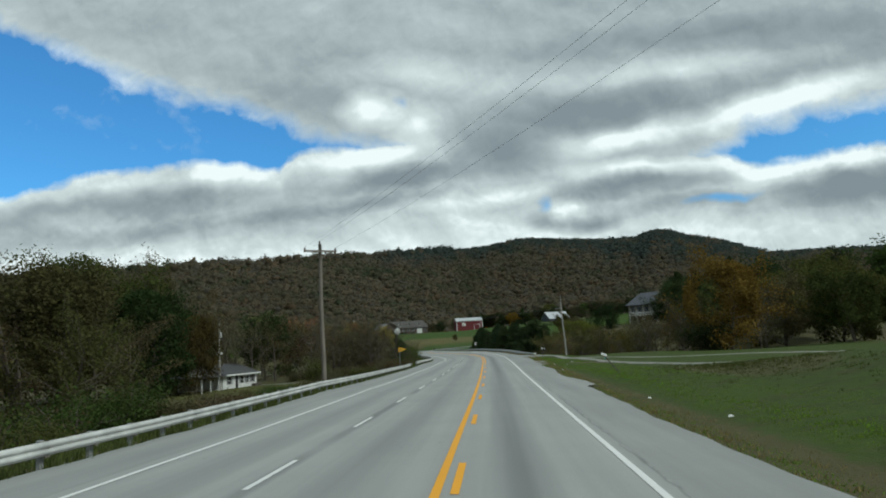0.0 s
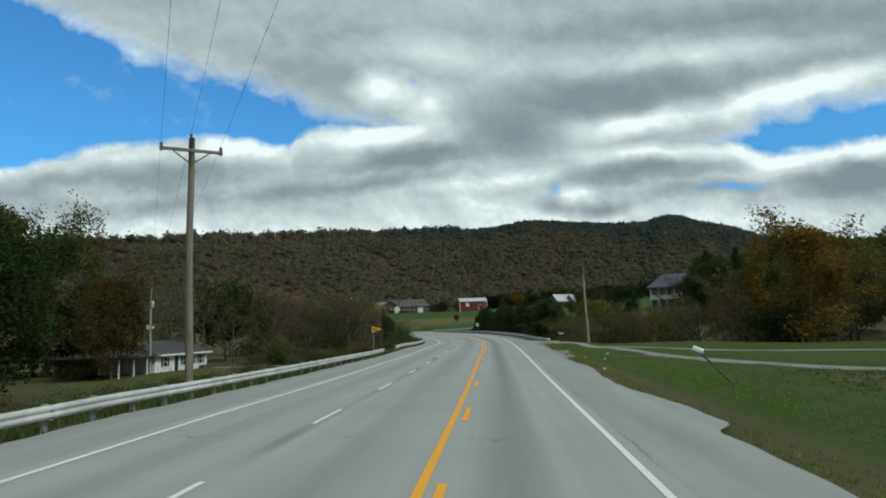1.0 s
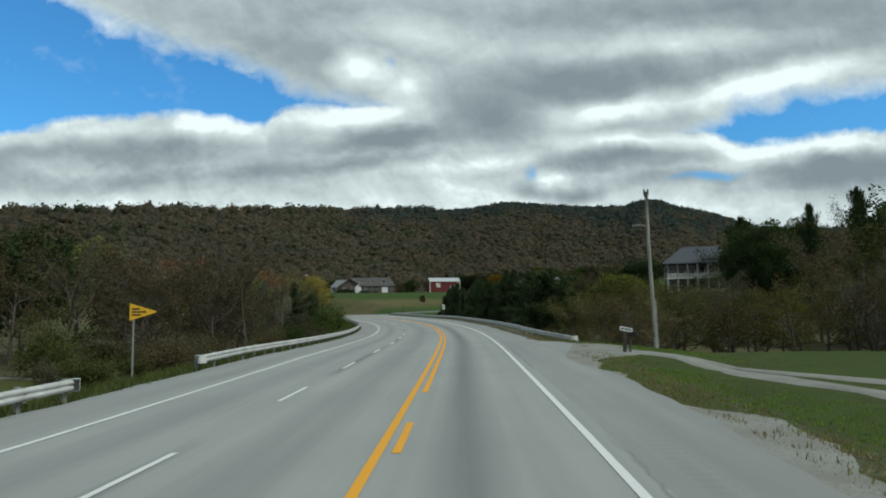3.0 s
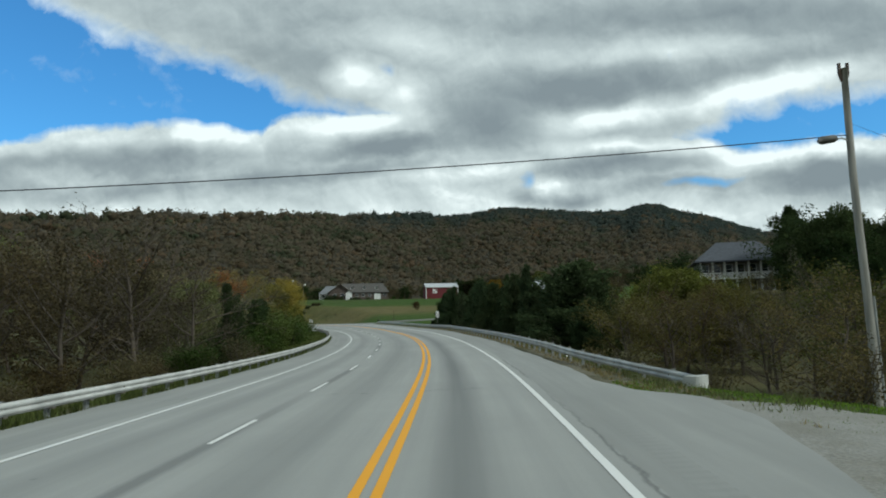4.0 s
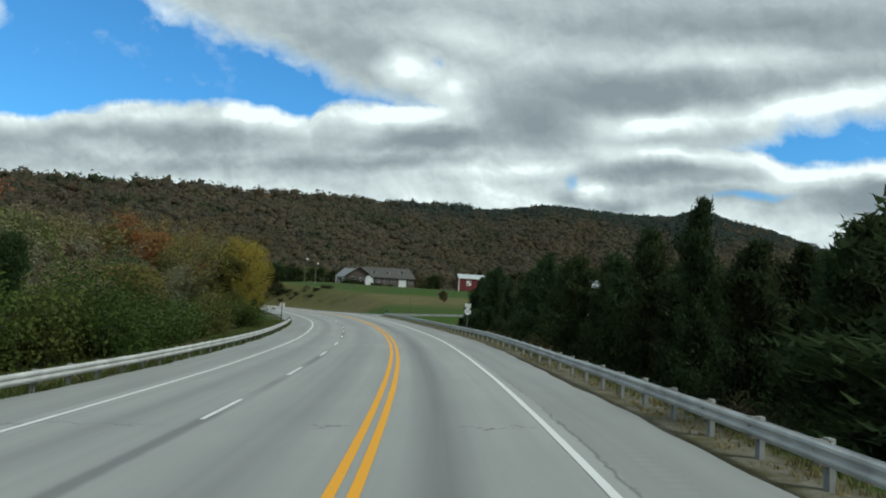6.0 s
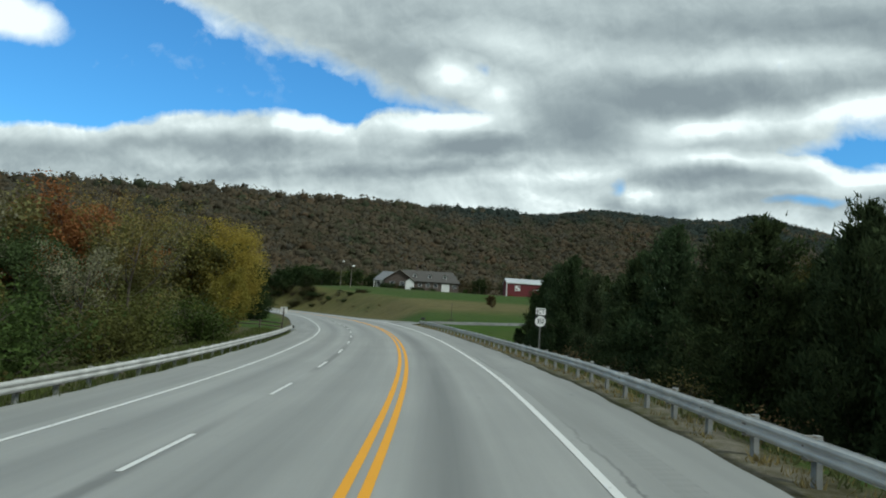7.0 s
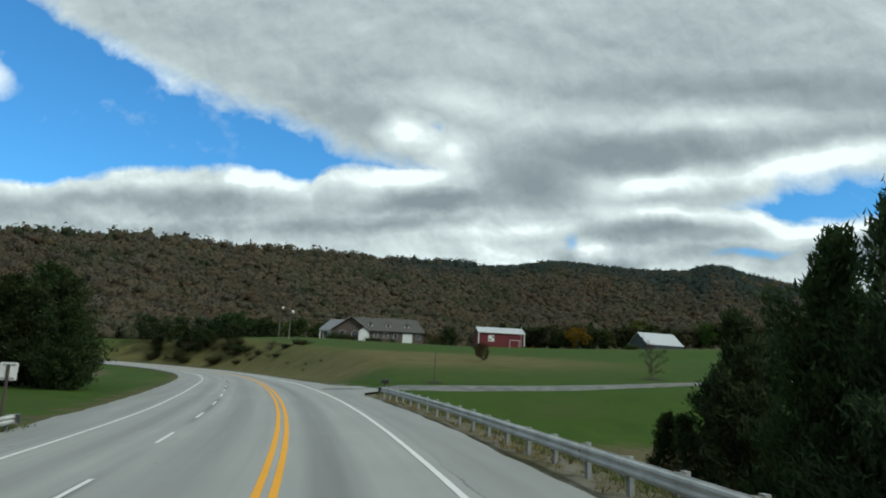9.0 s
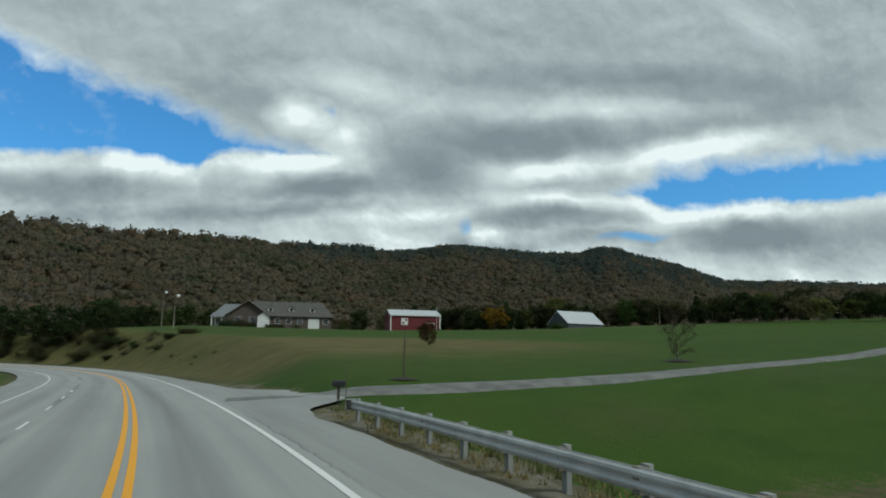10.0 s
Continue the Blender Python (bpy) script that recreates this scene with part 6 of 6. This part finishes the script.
for k in range(46):
    s, u = tree_rng.uniform(14, 74), -tree_rng.uniform(13.5, 24)
    x, y = on_road(s, u)[:2]
    c = any_of([BROWN, GREY, OLIVE, BROWN, GREEN])
    bush(any_of(TWIGGY + BUSH), x, y, tree_rng.uniform(1.6, 3.4) if s < 42 else tree_rng.uniform(1.3, 2.2), tree_rng.uniform(0.9, 1.4), c, "tangled autumn brush behind the guardrail", "roadside brush")

# woods behind the white house and along the left of the bend
for s, u, h, w, c, kind in ((124, -40, 9, 1, GREY, BARE), (124, -30, 10, 1, BROWN, BARE), (122, -44, 13, 1, GREY, THIN), (130, -38, 12, 1, BROWN, THIN), (128, -26, 8, 1.1, GREY, THIN), (136, -30, 11, 1, BROWN, THIN), (140, -42, 13, 1, DARK, FULL),
                            (146, -24, 8, 1.1, GREY, BARE), (144, -18, 6, 1.2, GREY, THIN), (152, -30, 11, 1, BROWN, THIN), (158, -22, 7.5, 1.1, GREY, THIN), (160, -38, 12, 1, BROWN, FULL), (166, -27, 8, 1, OLIVE, FULL), (172, -20, 8, 1, GREY, THIN),
                            (176, -34, 11, 1, BROWN, FULL), (182, -17, 5.4, 1.1, (0.12, 0.1, 0.03), FULL), (184, -26, 9, 1, OLIVE, FULL), (190, -22, 8, 1, GREY, THIN), (196, -30, 10, 1, BROWN, FULL), (204, -24.5, 7.6, 1, DARK, FULL),
                            (200, -19, 6.5, 1, GREY, THIN), (210, -21, 8.0, 0.8, OLIVE, FULL), (214, -28, 8.2, 1, (0.16, 0.12, 0.03), FULL), (218, -20, 9, 0.85, GREY, THIN), (224, -26, 12.5, 1, STRAW, BARE), (232, -30, 13, 1, GREY, BARE), (240, -40, 12.5, 1, BROWN, THIN),
                            (240, -27, 10, 1, OLIVE, FULL), (206, -30, 10, 1, OLIVE, FULL), (213, -34, 10.5, 1.1, BROWN, FULL), (219, -27, 8.4, 1, OLIVE, FULL), (226, -33, 10, 1, BROWN, FULL), (150, -50, 14, 1, BROWN, THIN), (170, -48, 14, 1, OLIVE, FULL), (190, -44, 14, 1, BROWN, THIN), (208, -42, 13, 1, RUST, THIN), (130, -58, 15, 1, BROWN, THIN), (112, -52, 11, 1, DARK, FULL), (106, -48, 10, 1, BROWN, THIN)):
    x, y = on_road(s, u)[:2]
    lab = T_FULL.get(c, "autumn tree in the bend turning yellow or red")
    # leaf colours doubled and greyed: haze and lighter shade painted into this stretch
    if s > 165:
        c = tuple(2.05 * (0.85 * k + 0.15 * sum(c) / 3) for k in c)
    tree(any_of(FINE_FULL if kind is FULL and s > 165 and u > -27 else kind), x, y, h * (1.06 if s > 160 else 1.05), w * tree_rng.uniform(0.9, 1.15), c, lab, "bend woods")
for k in range(30):
    s, u = 104 + k * 4.2 + tree_rng.uniform(-1.5, 1.5), -tree_rng.uniform(12.6, 16.5)
    if s > 222:
        continue
    x, y = on_road(s, u)[:2]
    lush = 148 < s < 204
    c = any_of([GREEN, DARK, GREEN, OLIVE]) if lush else any_of([OLIVE, GREY, BROWN, GREEN])
    c = tuple((1.2 if lush else 1.15 if s > 200 else 1.0) * k for k in c)
    bush(any_of(BUSH if lush else BUSH + TWIGGY), x, y, tree_rng.uniform(2.6, 4.4) if lush else tree_rng.uniform(1.4, 2.6), tree_rng.uniform(0.9, 1.25), c, "leafy shrub crowding the guardrail", "rail shrubs")

for k in range(26):
    s, u = tree_rng.uniform(103, 140), -tree_rng.uniform(17, 34)
    x, y = on_road(s, u)[:2]
    if s < 121 and u < -24:
        continue
    bush(any_of(TWIGGY + BUSH[:1]), x, y, tree_rng.uniform(1.4, 3.0), tree_rng.uniform(1.0, 1.5), any_of([GREY, OLIVE, BROWN]), "dull brown thicket in the woods", "thicket")
# tall thin trees whose tops stand against the sky on the left
for s, u, h, w, c, kind in ((214, -20, 10.8, 1.0, (0.210, 0.188, 0.075), THIN[0]), (219, -23.5, 12.0, 1.0, (0.225, 0.195, 0.075), THIN[1]), (225, -20, 11.6, 1.0, (0.225, 0.203, 0.083), THIN[2]), (231, -22, 12.4, 0.9, (0.240, 0.210, 0.090), THIN[0]), (208, -19, 9.6, 1.1, (0.195, 0.180, 0.068), THIN[1]), (222, -17.5, 8.4, 1.2, (0.12, 0.11, 0.04), FULL[1]),
                            (129, -20, 9.6, 1.1, (0.085, 0.07, 0.045), THIN[1]), (138, -23, 10.6, 1.2, (0.085, 0.07, 0.045), THIN[2]), (143, -21, 9.6, 1.2, (0.08, 0.068, 0.045), THIN[0]), (150, -24, 10.4, 1.2, (0.085, 0.075, 0.045), THIN[1]), (157, -27, 10.8, 1.2, (0.08, 0.07, 0.04), THIN[2]), (135, -27, 11.6, 1.0, (0.08, 0.068, 0.045), BARE[1])):
    x, y = on_road(s, u)[:2]
    tree(kind, x, y, h, w, c, "tall thin half-bare tree with fine brown twigs", "tall thin trees")
# tan and olive young trees where the cedars begin
for s, u, h, c in ((136, 13.5, 5.6, (0.13, 0.115, 0.04)), (140, 15.0, 7.0, (0.13, 0.12, 0.045)), (138, 18.5, 7.0, BROWN), (133, 15.5, 5.6, (0.12, 0.11, 0.05)), (143, 19.0, 7.4, (0.12, 0.115, 0.045)), (146.5, 20.5, 7.9, OLIVE), (141, 22.5, 7.0, (0.13, 0.115, 0.04)), (136, 21.5, 6.4, (0.11, 0.1, 0.04))):
    x, y = on_road(s, u)[:2]
    tree(THIN[int(s) % 3], x, y, h, 1.25, c, "thin tan and olive young tree beside the cedars", "right brush")
# cedars along the right guardrail
for s, u, h, w in ((143.6, 12.8, 5.6, 1.5), (148.6, 13.6, 8.7, 2.3), (151.5, 13.0, 7.5, 1.6), (154.5, 13.2, 7.2, 1.5), (158.5, 12.6, 7.2, 1.3), (163.2, 12.8, 9.5, 0.78), (165.6, 13.6, 7.2, 1.2), (171, 14.2, 7.4, 1.2), (180, 14.4, 7.8, 1.2), (168.2, 13.0, 9.0, 1.0), (173.4, 13.0, 8.2, 0.95), (177, 13.0, 8.6, 0.9), (182, 13.4, 8.6, 1.2),
                   (186.5, 13.0, 8.8, 1.1), (191, 13.0, 9.4, 1.05), (195.5, 13.2, 8.4, 1.1), (199.5, 13.6, 7.0, 0.95), (203.5, 13.0, 7.8, 0.9), (208, 13.0, 9.2, 0.95), (210.5, 15.2, 7.6, 1.0), (213.5, 13.2, 9.0, 0.95), (216.2, 13.6, 8.2, 1.0), (219.3, 13.3, 6.6, 1.1), (221.5, 15.5, 6.0, 1.15), (217.5, 17, 7.2, 1.2), (220.5, 12.6, 3.4, 1.4)):
    x, y = on_road(s, u)[:2]
    tree(any_of(CEDAR), x, y, h, w * 1.3, (0.058, 0.084, 0.044), "dense dark green cedar behind the guardrail", "cedar row", "cedar_tree")
for k in range(19):
    s, u = 148.5 + k * 3.6 + tree_rng.uniform(-1, 1), tree_rng.uniform(15.0, 17.5)
    if 198 < s < 206 or s > 214:
        continue
    x, y = on_road(s, u)[:2]
    tree(any_of(MID_CEDAR), x, y, tree_rng.uniform(6.8, 8.0), 1.35, DARK, "dark evergreen at the back of the cedar row", "cedar row", "cedar_tree")
for k in range(16):
    s = 108 + k * 7.4 + tree_rng.uniform(-1, 1)
    x, y = on_road(s, tree_rng.uniform(9.6, 11))[:2]
    bush(any_of(TWIGGY), x, y, tree_rng.uniform(1.2, 2.2), 1.1, any_of([GREY, STRAW, BROWN]), "leafless twigs before the cedars", "roadside brush")
for k in range(27):
    s = 137 + k * 3.2 + tree_rng.uniform(-0.8, 0.8)
    x, y = on_road(s, tree_rng.uniform(12.6, 15.5))[:2]
    if s < 145:
        continue
    bush(any_of(BUSH), x, y, tree_rng.uniform(2.2, 3.5) * (1 if s < 205 else 0.8), 1.2, DARK, "dark undergrowth between the cedars", "cedar undergrowth")
for x, y, h in ((47.5, 183, 11), (51, 186, 12.5), (49, 178, 9.5), (55, 190, 13), (52, 196, 12)):
    tree(FULL[int(h) % 3], x, y, h, 1.0, DARK, "dark woods tree below the tall pine", "right woods")
for k in range(5):
    x, y = on_road(tree_rng.uniform(318, 345), tree_rng.uniform(8.5, 14))[:2]
    bush(any_of(TWIGGY), x, y, tree_rng.uniform(0.3, 0.6), tree_rng.uniform(1.6, 2.4), any_of([(0.08, 0.072, 0.036), (0.07, 0.075, 0.03)]), "low brown scrub on the cut bank", "bank scrub")
for k in range(56):
    s = 350 + 68 * tree_rng.random() ** 0.75
    u = 9.5 + tree_rng.uniform(0, 9) + max(0, 374 - s) * 0.2
    x, y = on_road(s, u)[:2]
    bush(any_of(BUSH + TWIGGY), x, y, tree_rng.uniform(0.8, 1.5) + 0.9 * min(1, max(0, s - 366) / 20), tree_rng.uniform(1.3, 2.0), any_of([(0.06, 0.058, 0.03), (0.045, 0.055, 0.025), (0.065, 0.06, 0.032), DARK]), "dark scrub crowding the cut bank", "bank scrub")
for x, y, h in ((40, 197, 4.6), (44, 192, 4.4), (46, 203, 4.0), (38, 186, 5.0), (51, 208, 3.6), (27, 160, 5.2), (30, 163.5, 5.6), (33, 166, 5.6), (24.5, 157, 5.0), (36, 169, 5.4), (29, 172, 5.6)):
    tree(any_of(THIN), x, y, h, 1.3, any_of([OLIVE, GREY, BROWN]), "half-bare young tree below the columned house", "right brush")
# brown brush and woods on the right, below the columned house
for k in range(32):
    s, u = tree_rng.uniform(110, 142), tree_rng.uniform(13, 34)
    x, y = on_road(s, u)[:2]
    c = any_of([GREY, BROWN, OLIVE, STRAW, (0.12, 0.105, 0.03), (0.1, 0.095, 0.04)])
    tree(any_of(THIN + BARE), x, y, (4.6 + 0.1 * (u - 13)) * tree_rng.uniform(0.85, 1.12), 1.3, c, "thin half-bare young tree in the brush", "right brush")
for x, y, h, w, c, kind in ((38, 128, 9, 1, BROWN, THIN), (45, 136, 11, 1, OLIVE, FULL), (40, 146, 10, 1, GREY, THIN), (52, 126, 11, 1, BROWN, FULL), (58, 140, 12, 1, OLIVE, FULL), (63, 128, 13, 1, OLIVE, FULL), (50, 152, 12, 1, BROWN, THIN), (60, 160, 14, 1, DARK, FULL),
                            (70, 150, 15, 1, OLIVE, FULL), (34, 156, 8, 1, GREY, THIN), (38, 176, 4.5, 1, BROWN, THIN), (30, 184, 4.5, 1, GREY, THIN), (26, 196, 5.5, 1, OLIVE, THIN), (45, 116, 9, 1, BROWN, THIN), (68, 112, 14, 1, GREEN, FULL), (75, 128, 16, 1, DARK, FULL), (80, 108, 14, 1, OLIVE, FULL),
                            (42, 110, 6.5, 1.1, GREY, THIN), (28, 118, 6, 1.2, BROWN, THIN), (33, 124, 7, 1.1, BROWN, BARE), (72, 180, 17, 1, DARK, FULL), (78, 205, 17, 1, BROWN, THIN), (70, 218, 13, 1, DARK, FULL), (78, 235, 16, 1, OLIVE, FULL), (88, 160, 16, 1, BROWN, THIN), (28, 226, 7, 1, BROWN, FULL),
                            (26, 240, 8, 1.1, OLIVE, FULL), (34, 250, 9, 1.1, BROWN, THIN), (92, 190, 18, 1, DARK, FULL), (96, 130, 16, 1, OLIVE, FULL), (100, 100, 15, 1, BROWN, FULL), (85, 90, 13, 1, GREEN, FULL)):
    tree(any_of(kind), x, y, h * (1.22 if y < 165 else 1.05), w * tree_rng.uniform(0.95, 1.15), c, T_FULL[c], "right woods")

# tree line behind the houses
for k in range(64):
    x = -150 + k * 6.2 + tree_rng.uniform(-3, 3)
    y = 486 + 8 * math.sin(k * 0.5) + tree_rng.uniform(-8, 10) - 0.1 * max(0, x) - 0.3 * max(0, -80 - x)
    ever = tree_rng.random() < 0.35
    c = DARK if ever else any_of([DARK, OLIVE, BROWN, GREY, GREEN, GREY])
    tree(any_of(LOW_CEDAR if ever else LOW), x, y, tree_rng.uniform(7, 12.5), 1.2, c, "dark evergreen in the far tree line" if ever else "autumn tree in the far tree line", "far tree line")
for k in range(46):
    x = -18 + k * 4.6 + tree_rng.uniform(-2, 2)
    y = 478 - 0.22 * max(0, x - 40) + tree_rng.uniform(-4, 6)
    tree(any_of(LOW), x, y, tree_rng.uniform(6.5, 10.5), 1.4, any_of([DARK, DARK, (0.045, 0.055, 0.028), OLIVE, (0.06, 0.06, 0.035)]), "dull dark tree in the wood edge behind the field", "far tree line")
for s, u, h in ((386, 17, 5.2), (391, 21, 6.2), (395, 14, 5.6), (401, 17, 6.6), (407, 14, 6.8), (413, 17, 7.2), (398, 25, 7.5), (420, 15, 7.0), (428, 18, 8.0)):
    x, y = on_road(s, u)[:2]
    tree(any_of(LOW), x, y, h, 1.3, DARK, "round dark tree at the knoll's foot", "knoll trees")
for x, y, h, c in ((-86, 412, 7.5, DARK), (-80, 424, 9.5, DARK), (-72, 428, 9, DARK), (-64, 432, 9, DARK), (-94, 424, 8, DARK), (-56, 440, 9, DARK), (-100, 432, 10, DARK), (-112, 440, 11, DARK)):
    tree(any_of(LOW), x, y, h, 1.35, c, "round dark tree behind the knoll", "knoll trees")
for x, y, h, c in ((92, 440, 10, DARK), (97, 436, 9, DARK), (108, 432, 8.5, GREY), (114, 430, 7.5, PALE), (122, 428, 7, OLIVE), (129, 424, 8, DARK), (150, 420, 10, PALE), (156, 418, 9, GREY), (163, 415, 7.5, DARK), (172, 412, 8, DARK), (85, 446, 7, DARK), (134, 423, 5, DARK)):
    tree(any_of(LOW), x, y, h, 1.15, c, T_FULL[c], "field edge trees")

# ---- woods on the hills, grass on the verges ----


def ball(level):
    """Corners and triangles of a round body of radius 1."""
    bm = bmesh.new()
    bmesh.ops.create_icosphere(bm, subdivisions=level, radius=1.0)
    bm.verts.ensure_lookup_table()
    v = np.array([q.co[:] for q in bm.verts])
    f = np.array([[q.index for q in g.verts] for g in bm.faces])
    bm.free()
    return v, f


def hill_woods(seed=3):
    """Trees on the hills: lumpy round crowns, each with loose leafy tufts round it."""
    rng = np.random.default_rng(seed)
    rows = []
    r = 395.0
    while r < 1900:
        gap = 6.6 + r * 0.0036
        a = -46.0
        while a < 62:
            a += math.degrees(gap / r) * rng.uniform(0.6, 1.4)
            rows.append((a, r + rng.uniform(-0.5, 0.5) * gap, gap))
        r += gap * 0.92
    rows = np.array(rows)
    d = np.interp(rows[:, 0], RIDGE[:, 0], RIDGE[:, 1])
    x, y = -rows[:, 1] * np.sin(np.radians(rows[:, 0])), 100 + rows[:, 1] * np.cos(np.radians(rows[:, 0]))
    z = ground_z(x, y)
    keep = (rows[:, 1] < d * 1.04) & ((y > 492) | ((x < -128) & (y > 395))) & (hill(x, y) > 0.3)
    keep &= ~((x > 100) & (y < 540) & (rng.random(len(x)) < 0.6))
    at = np.stack([x, y, z], 1)[keep]
    turn, far, gap, edge = rows[keep, 0], rows[keep, 1], rows[keep, 2], rows[keep, 1] / d[keep]
    count = len(at)
    slope = edge + 0.03 * np.sin(turn * 2.2)
    # far crest: share of conifers and painted blue haze
    pines_haze = smooth(0.74, 0.86, slope + 0.1 * smooth(-5, -14, turn) * smooth(-26, -18, turn)) * smooth(12, 7, turn) * (rng.random(count) < 0.85)
    wide = gap * (0.55 + 0.38 * rng.random(count) ** 1.5)
    tall = wide * rng.uniform(0.5, 0.85, count)
    lift = rng.uniform(-1.2, 0.9, count) + (rng.random(count) < 0.14) * rng.uniform(1, 4.0, count) * smooth(4, 9, turn)
    tall_one = (rng.random(count) < 0.3) & (edge > 0.86) & (turn > 3)
    lift, wide = lift + tall_one * rng.uniform(1.5, 5.0, count), wide * np.where(tall_one, 1.15, 1.0)
    tall = np.where(tall_one, wide * rng.uniform(0.8, 1.1, count), tall)
    tone = rng.random(count)
    middle = at + np.stack([0 * wide, 0 * wide, lift + 0.6 * tall], 1)
    bv, bf = ball(1)
    v = middle[:, None] + bv[None] * (np.stack([wide, wide, tall], -1) * 0.72)[:, None] * (1 + 0.12 * rng.normal(size=(count, len(bv), 1)))
    corners, faces, n = [v.reshape(-1, 3)], [(bf[None] + (np.arange(count) * len(bv))[:, None, None]).reshape(-1, 3)], count * len(bv)
    normals = [np.tile(bv, (count, 1))]
    tones, dark = [np.repeat(tone, len(bv))], [np.repeat(pines_haze, len(bv))]
    # loose tufts, shaded as parts of a round crown
    own = np.repeat(np.arange(count), np.where(far < 750, 46, 19))
    m = len(own)
    out = rng.normal(size=(m, 3))
    out /= np.linalg.norm(out, axis=1, keepdims=True)
    out[:, 2] = np.where(out[:, 2] < -0.25, -out[:, 2], out[:, 2])
    mid = middle[own] + out * np.stack([wide, wide, tall], -1)[own] * (rng.uniform(0.55, 1.0, m) ** 0.5 * (1 + 0.1 * rng.normal(size=m)))[:, None]
    face = out + rng.normal(size=(m, 3)) * 0.6
    face /= np.linalg.norm(face, axis=1, keepdims=True)
    e = np.cross(face, rng.normal(size=(m, 3)))
    e /= np.linalg.norm(e, axis=1, keepdims=True)
    g = np.cross(face, e)
    size = wide[own] * rng.uniform(0.15, 0.33, m) * np.where(far < 750, 0.72, 1.0)[own]
    spin = np.array([0, 2.1, 4.2])[None] + rng.uniform(-0.5, 0.5, (m, 3))
    v = mid[:, None] + size[:, None, None] * (np.cos(spin)[..., None] * e[:, None] + np.sin(spin)[..., None] * g[:, None])
    corners.append(v.reshape(-1, 3))
    faces.append(np.arange(3 * m).reshape(-1, 3) + n)
    soft = out * 0.6 + face * 0.2 + np.array([0, 0, 0.6])
    normals.append(np.repeat(soft / np.linalg.norm(soft, axis=1, keepdims=True), 3, axis=0))
    tones.append(np.repeat(np.clip(tone[own] + rng.uniform(-0.08, 0.08, m), 0, 1), 3))
    dark.append(np.repeat(pines_haze[own], 3))
    v, f = np.concatenate(corners), np.concatenate(faces)
    me = bpy.data.meshes.new("hill_woods")
    me.vertices.add(len(v))
    me.vertices.foreach_set("co", v.astype(np.float32).ravel())
    me.loops.add(3 * len(f))
    me.loops.foreach_set("vertex_index", f.astype(np.int32).ravel())
    me.polygons.add(len(f))
    me.polygons.foreach_set("loop_start", np.arange(len(f), dtype=np.int32) * 3)
    me.polygons.foreach_set("use_smooth", [True] * len(f))
    me.update(calc_edges=True)
    me.normals_split_custom_set_from_vertices(np.concatenate(normals).tolist())
    attribute(me, "tone", np.concatenate(tones))
    attribute(me, "pines_haze", np.concatenate(dark))
    me.materials.append(CROWNS)
    return tagged(new("hill_woods", me), "brown and rust autumn woods covering the hills", "woods", kind="stuff")


hill_woods()


def blades(name, spots, height, colour, label, seed, per=7):
    """Tufts of grass blades at places on the ground."""
    rng = np.random.default_rng(seed)
    x, y = np.repeat(spots[:, 0], per) + rng.normal(size=len(spots) * per) * 0.09, np.repeat(spots[:, 1], per) + rng.normal(size=len(spots) * per) * 0.09
    z = ground_z(x, y)
    n = len(x)
    h = height * rng.uniform(0.5, 1.3, n)
    a = rng.uniform(0, 6.28, n)
    w = 0.012 + 0.012 * rng.random(n)
    lean = rng.normal(size=(n, 2)) * 0.35 * h[:, None]
    base = np.stack([x, y, z - 0.02], 1)
    side = np.stack([np.cos(a) * w, np.sin(a) * w, 0 * a], 1)
    tip = base + np.c_[lean, h]
    v = np.stack([base - side, base + side, tip], 1).reshape(-1, 3)
    me = bpy.data.meshes.new(name)
    me.from_pydata(v.tolist(), [], (np.arange(n)[:, None] * 3 + np.arange(3)).tolist())
    me.materials.append(BLADE)
    ob = new(name, me)
    ob.color = (*colour, 1)
    return tagged(ob, label, "grass", kind="stuff")


def verge(count, s0, s1, u0, u1, seed):
    rng = np.random.default_rng(seed)
    s, u = rng.uniform(s0, s1, count), u0 + (u1 - u0) * rng.random(count) ** 1.4
    p = on_road(s, u)
    keep = (near_line(p[:, 0], p[:, 1], DRIVE_A) > 1.6) & (near_line(p[:, 0], p[:, 1], DRIVE_B) > 1.4) & (near_line(p[:, 0], p[:, 1], DRIVE_C) > 2.1) & (u > 6.3 + ragged(s))
    keep |= u < -8.7
    return p[keep][:, :2]


blades("verge_grass", verge(12000, 4, 112, 6.2, 13, 1), 0.06, (0.15, 0.24, 0.045), "short green grass blades on the verge", 2)
blades("dry_grass", verge(1700, 4, 250, 6.3, 7.5, 3), 0.13, (0.24, 0.2, 0.1), "dry tan grass along the pavement edge", 4)
blades("rail_weeds", verge(2400, 104, 250, 6.9, 9.5, 5), 0.17, (0.13, 0.15, 0.07), "tan and green weeds under the guardrail", 6)
blades("left_weeds", verge(8000, 0, 230, -8.75, -12.5, 7), 0.3, (0.1, 0.125, 0.045), "rough weeds behind the guardrail", 8)
rng_swale = np.random.default_rng(12)
swale = on_road(42 + 11 * rng_swale.normal(size=1100) * 0.55, 15.5 + 3.4 * rng_swale.normal(size=1100) * 0.5)[:, :2]
blades("swale_grass", swale, 0.13, (0.085, 0.1, 0.035), "long rough brown grass in the swale", 9)
